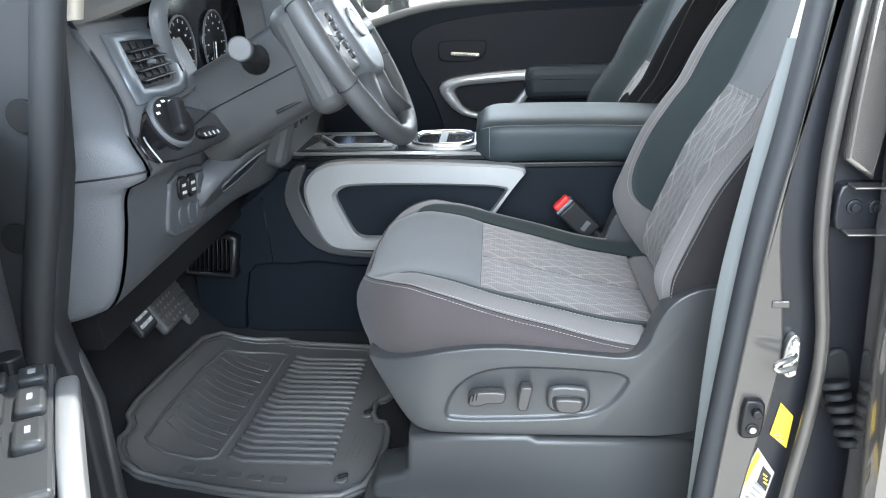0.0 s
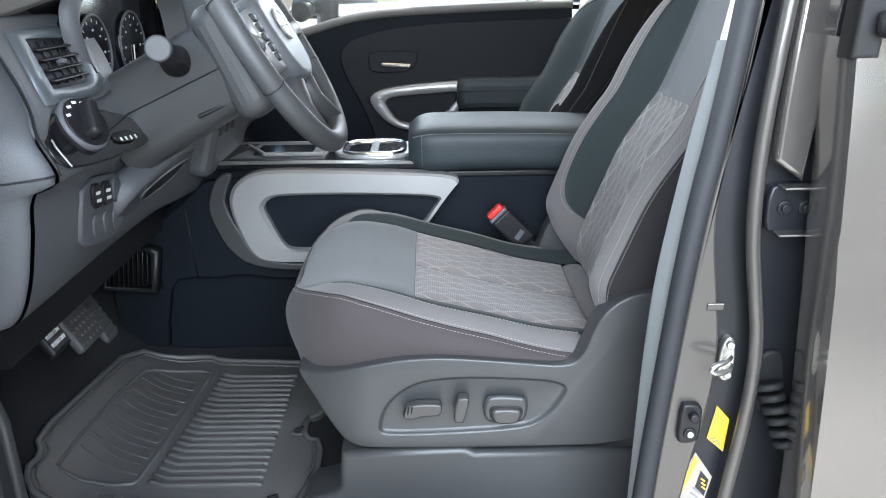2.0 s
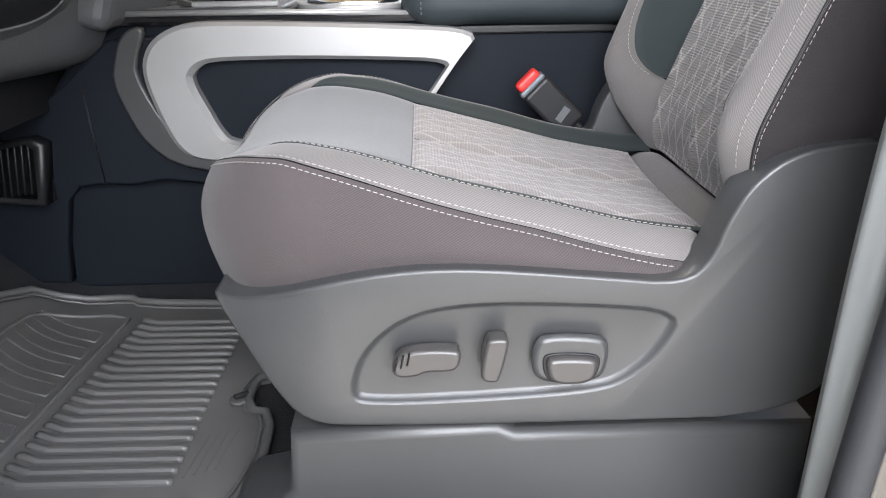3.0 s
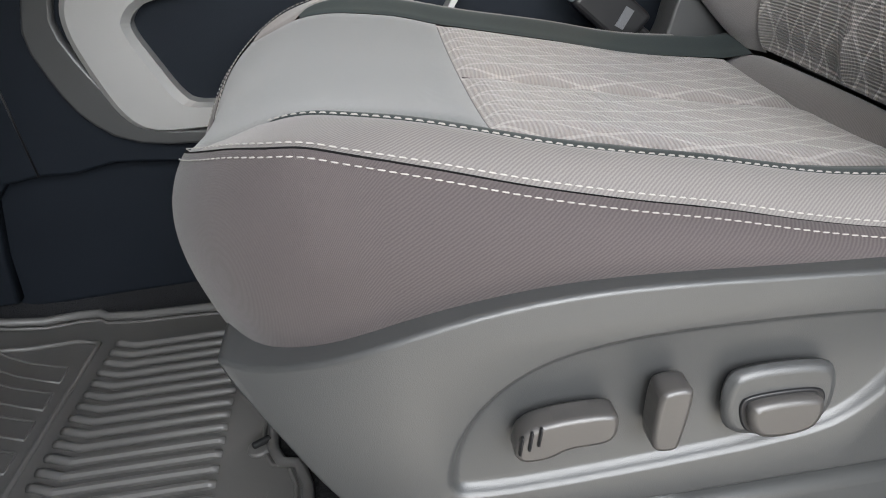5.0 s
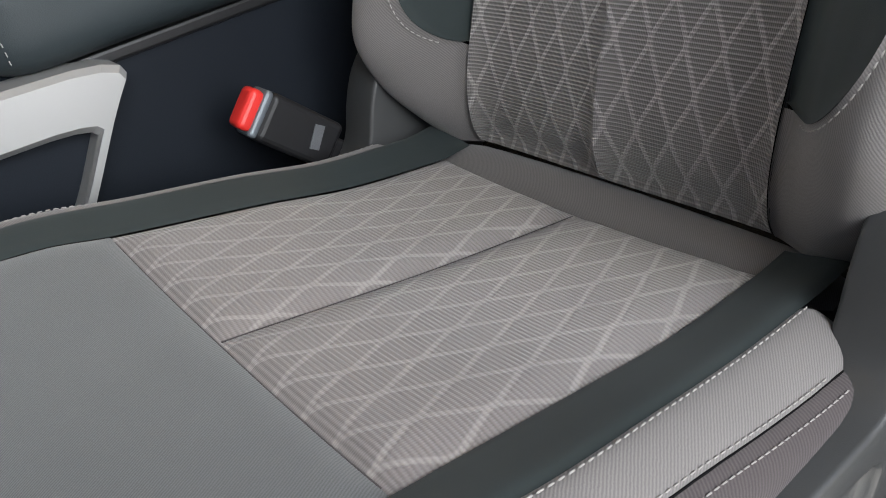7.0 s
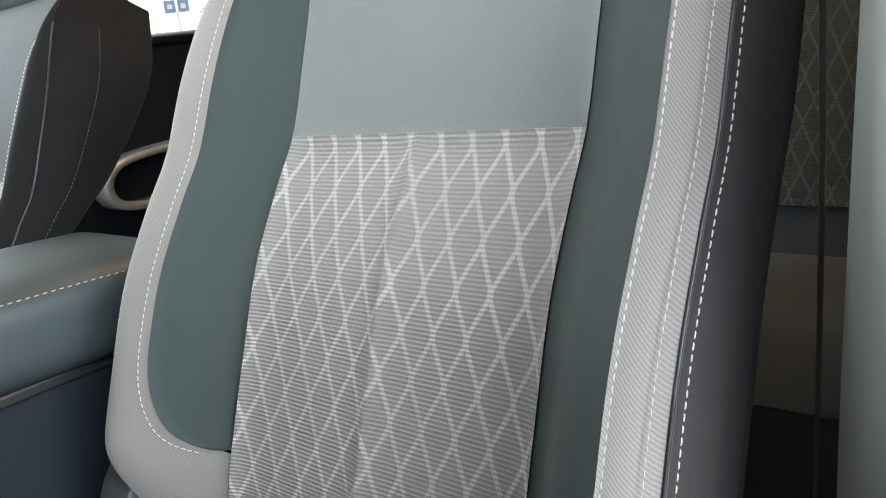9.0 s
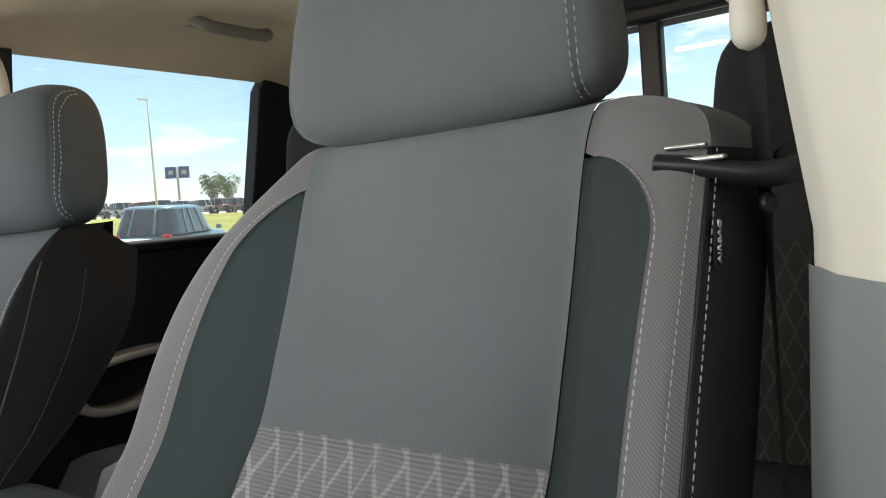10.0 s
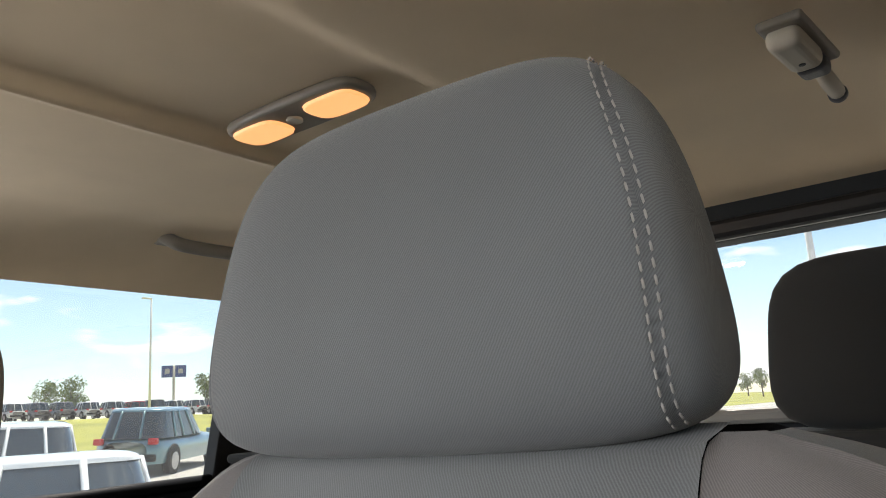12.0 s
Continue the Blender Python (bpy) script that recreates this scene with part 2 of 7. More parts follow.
M_LINER = plain("headliner_cloth", (0.76, 0.60, 0.40), 0.95, grain=1500, bump=0.5, vary=0.06, sheen=0.2)
M_GREYTRIM = plain("grey_pillar_trim", (0.172, 0.180, 0.176), 0.6, grain=1300, bump=0.35, vary=0.06)
# dark beige of the small fittings; on the passenger rail it paints shade
M_BEIGE_D = plain("dark_and_shaded_beige", (0.27, 0.245, 0.21), 0.5, grain=1400, bump=0.2, vary=0.05)
M_DARKPAN = plain("dark_door_panel", (0.010, 0.011, 0.014), 0.6, grain=900, bump=0.35, vary=0.12, spec=0.2)
M_SWITCH = plain("switch_plastic", (0.050, 0.047, 0.045), 0.34, grain=1600, bump=0.15, vary=0.08)
M_SEAL_G = plain("grey_rubber_seal", (0.021, 0.022, 0.024), 0.6, grain=700, bump=0.35, spec=0.35)
M_RED = plain("red_button", (0.55, 0.025, 0.02), 0.35, bump=0.05)
M_WHITE = plain("white_print", (0.75, 0.75, 0.73), 0.7, bump=0.0)
M_YELLOW = plain("yellow_label", (0.50, 0.33, 0.025), 0.5, bump=0.05)
M_PAPER = plain("paper", (0.50, 0.50, 0.48), 0.8, bump=0.05, grain=300)
M_INK = plain("grey_print", (0.16, 0.16, 0.17), 0.8, bump=0.0)
M_PRINT = plain("pale_print", (0.36, 0.36, 0.37), 0.8, bump=0.0)
M_STEEL = plain("zinc_steel", (0.55, 0.54, 0.5), 0.35, metal=0.95, grain=400, bump=0.15)
M_BELT = plain("belt_webbing", (0.022, 0.023, 0.025), 0.75, grain=900, bump=0.4)
M_HEADREAR = plain("rear_seat_cloth", (0.019, 0.023, 0.027), 0.9, grain=1200, bump=0.4, sheen=0.08)


def glass_mat(name, tint=(1, 1, 1), dust=0.035, rough=0.0, ior=1.45):
    """Thin window glass: mostly clear, with a real gloss that grows at grazing angles."""
    m, n, l, b = node_mat(name)
    n.remove(b)
    tr = n.new("ShaderNodeBsdfTransparent")
    tr.inputs["Color"].default_value = (*tint, 1)
    gl = n.new("ShaderNodeBsdfGlossy")
    gl.inputs["Roughness"].default_value = rough
    fr = n.new("ShaderNodeFresnel")
    fr.inputs["IOR"].default_value = ior
    mx = n.new("ShaderNodeMixShader")
    l.new(fr.outputs["Fac"], mx.inputs["Fac"])
    l.new(tr.outputs["BSDF"], mx.inputs[1])
    l.new(gl.outputs["BSDF"], mx.inputs[2])
    # a thin film of dust
    df = n.new("ShaderNodeBsdfTranslucent")
    df.inputs["Color"].default_value = (0.8, 0.8, 0.78, 1)
    dm = n.new("ShaderNodeMixShader")
    dm.inputs["Fac"].default_value = dust
    l.new(mx.outputs["Shader"], dm.inputs[1])
    l.new(df.outputs["BSDF"], dm.inputs[2])
    l.new(dm.outputs["Shader"], n["Material Output"].inputs["Surface"])
    return m


M_GLASS = glass_mat("window_glass", (0.93, 0.96, 0.95))
M_TINT = glass_mat("tinted_glass", (0.16, 0.18, 0.19), 0.01, 0.0, 2.0)
M_MIRROR = plain("mirror_glass", (0.9, 0.9, 0.9), 0.02, metal=1.0, bump=0.0, vary=0.0)


# ---- building helpers ----
def link_mesh(name, bm, mat, parent=None, label="", smooth=True):
    me = bpy.data.meshes.new(name)
    bm.normal_update()
    bm.to_mesh(me)
    bm.free()
    if smooth and len(me.polygons):
        mid = sorted(p.area for p in me.polygons)[len(me.polygons) // 2]
        few = len(me.polygons) < 260
        for p in me.polygons:
            p.use_smooth = not (len(p.vertices) > 6 or (few and p.area > 8 * mid))
    if mat:
        me.materials.append(mat)
    ob = new(name, me)
    if parent:
        ob.parent = parent
    if label:
        ob["label"] = label
    return ob


def part(name, bm, mat, parent, label="", smooth=True):
    return link_mesh(name, bm, mat, parent, label, smooth)


def thing(name, label, category, group="", at=(0, 0, 0)):
    e = new(name)
    e.location = at
    e.empty_display_size = 0.05
    tagged(e, label, category, group)
    return e


def setting(name, bm, mat, label="", smooth=False):
    ob = link_mesh(name, bm, mat, None, "", smooth)
    tagged(ob, label, "", "", "structure")
    return ob


def lerp_table(tab):
    xs, ys = [p[0] for p in tab], [p[1] for p in tab]

    def f(x):
        if x <= xs[0]:
            return ys[0]
        for i in range(len(xs) - 1):
            if x <= xs[i + 1]:
                t = (x - xs[i]) / (xs[i + 1] - xs[i])
                m0 = (ys[i + 1] - ys[i - 1]) / (xs[i + 1] - xs[i - 1]) if i else (ys[1] - ys[0]) / (xs[1] - xs[0])
                m1 = (ys[i + 2] - ys[i]) / (xs[i + 2] - xs[i]) if i + 2 < len(xs) else (ys[i + 1] - ys[i]) / (xs[i + 1] - xs[i])
                d = xs[i + 1] - xs[i]
                a, b = t * t * (3 - 2 * t), t * (1 - t)
                return ys[i] * (1 - a) + ys[i + 1] * a + d * (m0 * b * (1 - t) - m1 * b * t)
        return ys[-1]

    return f


def grid_bm(fn, nu, nv, closed_u=False, flip=False):
    """A grid of fn(u, v) -> (place, (s, t)) for u, v in 0..1, with its UVs."""
    bm = bmesh.new()
    uvl = bm.loops.layers.uv.new("UVMap")
    vs, st = [], []
    for i in range(nu + 1):
        for j in range(nv + 1):
            p, w = fn(i / nu, j / nv)
            vs.append(bm.verts.new(p))
            st.append(w)
    for i in range(nu):
        for j in range(nv):
            q = [i * (nv + 1) + j, (i + 1) * (nv + 1) + j, (i + 1) * (nv + 1) + j + 1, i * (nv + 1) + j + 1]
            if flip:
                q.reverse()
            try:
                f = bm.faces.new([vs[k] for k in q])
            except ValueError:
                continue
            for lp, k in zip(f.loops, q):
                lp[uvl].uv = st[k]
    return bm


def puffed(fn, amount, wide_u=0.14, wide_v=0.14, flip=1):
    """fn lifted along its normal in the middle and sunk towards its edges, as a padded panel is."""
    e = 1e-3

    def g(u, v):
        p, w = fn(u, v)
        a = fn(min(1, u + e), v)[0] - fn(max(0, u - e), v)[0]
        b = fn(u, min(1, v + e))[0] - fn(u, max(0, v - e))[0]
        nrm = a.cross(b)
        if nrm.length < 1e-12:
            return p, w
        nrm.normalize()
        k = 1.0
        for q, wd in ((u, wide_u), (v, wide_v)):
            if wd:
                d = min(q, 1 - q) / wd
                k *= 1 - (1 - min(1, d)) ** 2.4
        return p + nrm * (amount * flip * (k - 0.35)), w

    return g


def rbox(bm, c, s, r=0.006, seg=2, rot=None):
    """A box of full size s round c with rounded edges, into bm."""
    m = Matrix.Translation(c) @ (rot.to_4x4() if rot else Matrix.Identity(4)) @ Matrix.Diagonal((*s, 1))
    made = bmesh.ops.create_cube(bm, size=1, matrix=m)["verts"]
    if r > 0:
        es = list({e for v in made for e in v.link_edges})
        bmesh.ops.bevel(bm, geom=es, offset=min(r, 0.45 * min(s)), segments=seg, affect="EDGES", profile=0.5, clamp_overlap=True)
    return bm


def box_bm(c, s, r=0.006, seg=2, rot=None):
    return rbox(bmesh.new(), c, s, r, seg, rot)


def tube_bm(pts, r, seg=10, closed=False, bm=None, flat=1.0, up=None):
    """A round bar along points; r may be a list. flat squeezes it along its second axis."""
    bm = bm or bmesh.new()
    pts = [Vector(p) for p in pts]
    n = len(pts)
    rings = []
    ref = Vector(up) if up else Vector((0.13, 0.27, 0.95))
    for i, p in enumerate(pts):
        a = pts[(i + 1) % n] if closed or i + 1 < n else p
        b = pts[i - 1] if closed or i else p
        d = (a - b).normalized()
        s = d.cross(ref).normalized()
        t = s.cross(d).normalized()
        rad = r[i] if isinstance(r, (list, tuple)) else r
        rings.append([bm.verts.new(p + s * math.cos(k * 2 * math.pi / seg) * rad + t * math.sin(k * 2 * math.pi / seg) * rad * flat) for k in range(seg)])
    for i in range(n if closed else n - 1):
        a, b = rings[i], rings[(i + 1) % n]
        for k in range(seg):
            bm.faces.new((a[k], a[(k + 1) % seg], b[(k + 1) % seg], b[k]))
    if not closed:
        bm.faces.new(rings[0][::-1])
        bm.faces.new(rings[-1])
    return bm


def prism_bm(outline, depth, axis, r=0.0, bm=None, seg=2):
    """A plate: outline (2D points in the plane across axis) extruded from depth[0] to depth[1] along axis."""
    bm = bm or bmesh.new()
    order = {"x": lambda a, b, c: (c, a, b), "y": lambda a, b, c: (a, c, b), "z": lambda a, b, c: (a, b, c)}[axis]
    lo = [bm.verts.new(order(a, b, depth[0])) for a, b in outline]
    hi = [bm.verts.new(order(a, b, depth[1])) for a, b in outline]
    n = len(outline)
    caps = [bm.faces.new(lo[::-1]), bm.faces.new(hi)]
    side = [bm.faces.new((lo[i], lo[(i + 1) % n], hi[(i + 1) % n], hi[i])) for i in range(n)]
    bmesh.ops.recalc_face_normals(bm, faces=caps + side)
    if r > 0:
        es = list({e for f in caps for e in f.edges})
        bmesh.ops.bevel(bm, geom=es, offset=r, segments=seg, affect="EDGES", profile=0.5, clamp_overlap=True)
    return bm


def smooth_loop(pts, k=2):
    """A closed 2D outline with its corners cut round, k times."""
    for _ in range(k):
        out = []
        n = len(pts)
        for i in range(n):
            a, b = pts[i], pts[(i + 1) % n]
            out.append((a[0] * 0.75 + b[0] * 0.25, a[1] * 0.75 + b[1] * 0.25))
            out.append((a[0] * 0.25 + b[0] * 0.75, a[1] * 0.25 + b[1] * 0.75))
        pts = out
    return pts


def smooth_line(pts, k=2):
    pts = [Vector(p) for p in pts]
    for _ in range(k):
        out = [pts[0]]
        for a, b in zip(pts, pts[1:]):
            out += [a * 0.75 + b * 0.25, a * 0.25 + b * 0.75]
        pts = out + [pts[-1]]
    return pts


def disc_bm(c, nrm, r, h, seg=24, bev=0.0, bm=None):
    """A round plate or knob of radius r and height h, its base at c, along nrm."""
    bm = bm or bmesh.new()
    q = Vector(nrm).normalized().to_track_quat("Z", "Y").to_matrix().to_4x4()
    m = Matrix.Translation(Vector(c)) @ q @ Matrix.Translation((0, 0, h / 2))
    made = bmesh.ops.create_cone(bm, cap_ends=True, segments=seg, radius1=r, radius2=r, depth=h, matrix=m)["verts"]
    if bev:
        top = [e for v in made for e in v.link_edges if len(e.link_faces) == 2 and any(len(f.verts) > 4 for f in e.link_faces)]
        bmesh.ops.bevel(bm, geom=list(set(top)), offset=bev, segments=2, affect="EDGES", profile=0.5)
    return bm


def stitches(pts, nrm, length=0.0044, gap=0.0013, wide=0.0008, lift=0.0002):
    """Short thread stitches along a line of points, each a small raised bar."""
    pts = [Vector(p) for p in pts]
    cum = [0.0]
    for a, b in zip(pts, pts[1:]):
        cum.append(cum[-1] + (b - a).length)
    out_v, out_f = [], []

    def at(d):
        for i in range(len(cum) - 1):
            if d <= cum[i + 1]:
                t = (d - cum[i]) / max(1e-9, cum[i + 1] - cum[i])
                return pts[i].lerp(pts[i + 1], t), i
        return pts[-1], len(cum) - 2

    d = 0.0
    while d + length < cum[-1]:
        a, i = at(d)
        b, _ = at(d + length)
        nn = nrm(a) if callable(nrm) else Vector(nrm)
        t = (b - a).normalized()
        s = t.cross(nn).normalized() * wide * 0.5
        tw = s * 0.5
        m0, m1 = a.lerp(b, 0.2), a.lerp(b, 0.8)
        k = len(out_v)
        h1 = nn * (lift + wide * 0.7)
        out_v += [a - nn * lift, m0 - s + tw * 0.4, m0 + s + tw * 0.4, m0 + h1, m1 - s - tw * 0.4, m1 + s - tw * 0.4, m1 + h1, b - nn * lift]
        out_f += [(k, k + 1, k + 3), (k, k + 3, k + 2), (k + 1, k + 4, k + 6, k + 3), (k + 3, k + 6, k + 5, k + 2), (k + 4, k + 7, k + 6), (k + 6, k + 7, k + 5)]
        d += length + gap
    bm = bmesh.new()
    vs = [bm.verts.new(v) for v in out_v]
    for f in out_f:
        bm.faces.new([vs[q] for q in f])
    return bm


def cut_away(bm_a, bm_b):
    """bm_a with the solid bm_b taken out of it."""
    obs = []
    for b in (bm_a, bm_b):
        me = bpy.data.meshes.new("solid")
        b.to_mesh(me)
        b.free()
        ob = bpy.data.objects.new("solid", me)
        scene.collection.objects.link(ob)
        obs.append(ob)
    md = obs[0].modifiers.new("cut", "BOOLEAN")
    md.operation, md.solver, md.object = "DIFFERENCE", "EXACT", obs[1]
    me = bpy.data.meshes.new_from_object(obs[0].evaluated_get(bpy.context.evaluated_depsgraph_get()))
    out = bmesh.new()
    out.from_mesh(me)
    for ob in obs:
        old = ob.data
        bpy.data.objects.remove(ob)
        bpy.data.meshes.remove(old)
    bpy.data.meshes.remove(me)
    return out


def text_bm(words, size, place, turn, depth=0.0004):
    """Flat letters of Blender's own font, as a mesh."""
    cu = bpy.data.curves.new("letters", "FONT")
    cu.body, cu.size, cu.extrude = words, size, depth
    cu.align_x, cu.align_y = "CENTER", "CENTER"
    ob = bpy.data.objects.new("letters", cu)
    scene.collection.objects.link(ob)
    dg = bpy.context.evaluated_depsgraph_get()
    me = bpy.data.meshes.new_from_object(ob.evaluated_get(dg))
    bpy.data.objects.remove(ob)
    me.transform(Matrix.Translation(place) @ turn.to_4x4())
    bm = bmesh.new()
    bm.from_mesh(me)
    bpy.data.meshes.remove(me)
    return bm

# ---- front seats ----
C_TAB = lerp_table([(0.142, 0.994), (0.150, 1.010), (0.165, 1.026), (0.190, 1.038), (0.220, 1.043), (0.280, 1.038), (0.335, 1.026), (0.40, 1.009), (0.47, 0.991), (0.54, 0.975), (0.605, 0.961), (0.66, 0.950)])
SEAM_Z = lerp_table([(0.142, 0.994), (0.144, 1.008), (0.150, 1.024), (0.158, 1.034), (0.170, 1.043), (0.183, 1.050), (0.199, 1.056), (0.217, 1.059), (0.237, 1.060), (0.258, 1.055), (0.294, 1.043), (0.342, 1.026), (0.391, 1.011), (0.439, 0.998), (0.488, 0.983), (0.536, 0.971), (0.585, 0.964), (0.62, 0.960)])
BASE_TAB = lerp_table([(0.13, 0.976), (0.18, 0.974), (0.208, 0.966), (0.27, 0.974), (0.33, 0.980), (0.39, 0.980), (0.487, 0.969), (0.548, 0.963), (0.62, 0.960)])
HALF, NOSE, NOSE_L, ROUND = 0.219, 0.269, 0.127, 2.15


def cush_half(x):
    """Half width of the cushion's seam line at x: round at the front corners."""
    if x >= NOSE:
        return HALF
    k = max(0.0, 1 - ((NOSE - x) / NOSE_L) ** ROUND)
    return HALF * k ** (1 / ROUND)


def cush_front(h):
    """The front of the seam line at the half width h."""
    k = max(0.0, 1 - (abs(h) / HALF) ** ROUND)
    return NOSE - NOSE_L * k ** (1 / ROUND)


EDGE_T = lerp_table([(0.160, 0.136), (0.178, 0.144), (0.200, 0.151), (0.220, 0.155), (0.294, 0.158), (0.368, 0.156), (0.442, 0.154), (0.516, 0.150), (0.605, 0.145)])
EDGE_Z = lerp_table([(0.160, 1.036), (0.178, 1.049), (0.200, 1.056), (0.220, 1.059), (0.294, 1.047), (0.335, 1.034), (0.368, 1.025), (0.442, 1.005), (0.516, 0.984), (0.605, 0.968)])
STITCH_T = lerp_table([(0.205, 0.153), (0.214, 0.159), (0.220, 0.165), (0.250, 0.178), (0.294, 0.189), (0.368, 0.195), (0.442, 0.194), (0.516, 0.190), (0.60, 0.188)])
STITCH_Z = lerp_table([(0.160, 1.040), (0.190, 1.055), (0.220, 1.064), (0.250, 1.063), (0.294, 1.056), (0.368, 1.034), (0.442, 1.015), (0.516, 0.994), (0.60, 0.980)])


def cush_edge(x):
    """Half width at which the seat's middle ends and the dark side panel begins."""
    return EDGE_T(x)


def cush_stitch(x):
    return STITCH_T(x)


def ease(t):
    t = min(1.0, max(0.0, t))
    return t * t * (3 - 2 * t)


def cush_z(x, h):
    """Height of the cushion's top: a shallow dish, the side panel, and the roll that falls to the seam."""
    a, ho = abs(h), cush_half(x)
    c, seam = C_TAB(x), SEAM_Z(x)
    t = min(1.0, a / max(ho, 1e-4))
    nose = c + (seam - c) * t ** 2.6
    k = ease((x - 0.175) / 0.075)
    if k == 0.0:
        return nose
    e, st = cush_edge(x), min(cush_stitch(x), ho - 0.004)
    ez, sz = EDGE_Z(x), STITCH_Z(x)
    if a <= e:
        z = c + (ez - c) * (a / e) ** 2.4
    elif a <= st:
        z = ez + (sz - ez) * ease((a - e) / max(st - e, 1e-4))
    else:
        z = sz + (seam - sz) * min(1.0, (a - st) / (ho - st)) ** 1.9
    return nose + (z - nose) * k


B_X = lerp_table([(0.96, 0.648), (0.985, 0.635), (1.01, 0.633), (1.04, 0.639), (1.07, 0.650), (1.13, 0.674), (1.195, 0.702), (1.25, 0.736), (1.285, 0.760), (1.34, 0.783), (1.40, 0.806), (1.47, 0.830), (1.50, 0.846), (1.512, 0.862), (1.516, 0.890)])
B_F = lerp_table([(0, 0), (0.130, 0), (0.140, 0.005), (0.153, 0.022), (0.170, 0.048), (0.186, 0.066), (0.202, 0.073), (0.215, 0.068), (0.225, 0.056), (0.2315, 0.040), (0.236, 0.015), (0.238, -0.04), (0.234, -0.10)])
B_W = lerp_table([(0.96, 0.45), (0.98, 0.6), (1.02, 0.86), (1.06, 0.97), (1.10, 1.0), (1.36, 1.0), (1.42, 0.985), (1.46, 0.955), (1.48, 0.91), (1.495, 0.80), (1.507, 0.52), (1.516, 0.10)])
B_S = lerp_table([(0.96, 0.1), (0.99, 0.25), (1.03, 0.62), (1.07, 0.95), (1.10, 1.0), (1.30, 1.0), (1.37, 0.92), (1.42, 0.76), (1.46, 0.5), (1.49, 0.25), (1.516, 0.05)])


B_FI = lerp_table([(0, 0), (0.130, 0), (0.140, 0.005), (0.153, 0.022), (0.170, 0.046), (0.188, 0.065), (0.204, 0.073), (0.216, 0.068), (0.224, 0.054), (0.2285, 0.036), (0.231, 0.010), (0.232, -0.04), (0.228, -0.10)])
B_WI = lerp_table([(0.96, 0.45), (0.98, 0.6), (1.02, 0.86), (1.06, 0.97), (1.10, 1.0), (1.30, 1.0), (1.36, 0.95), (1.40, 0.84), (1.44, 0.62), (1.47, 0.38), (1.50, 0.17), (1.516, 0.05)])
INBOARD = [1]
SEAM_OUT, SEAM_IN = 0.2285, 0.2265


def back_at(z, h):
    """A place on the front of the backrest, at height z and half width h (signed). The inboard shoulder slopes more."""
    a = abs(h)
    w = a if a < 0.134 else 0.134 + (a - 0.134) * (B_WI(z) if h * INBOARD[0] > 0 else B_W(z))
    f = B_FI(a) if h * INBOARD[0] > 0 else B_F(a)
    return Vector((B_X(z) - (f * B_S(z) if f > 0 else f), math.copysign(w, h), z))


def back_split(z, side=-1):
    """Half width at which the dark bolster ends and the grey one begins: rounded at both ends, narrower inboard."""
    lo = min(1.0, max(0.0, (z - 1.058) / 0.090))
    hi = min(1.0, max(0.0, (1.474 - z) / 0.052))
    return 0.134 + (0.047 if side * INBOARD[0] > 0 else 0.071) * math.sqrt(1 - (1 - lo) ** 2) * math.sqrt(1 - (1 - hi) ** 2)


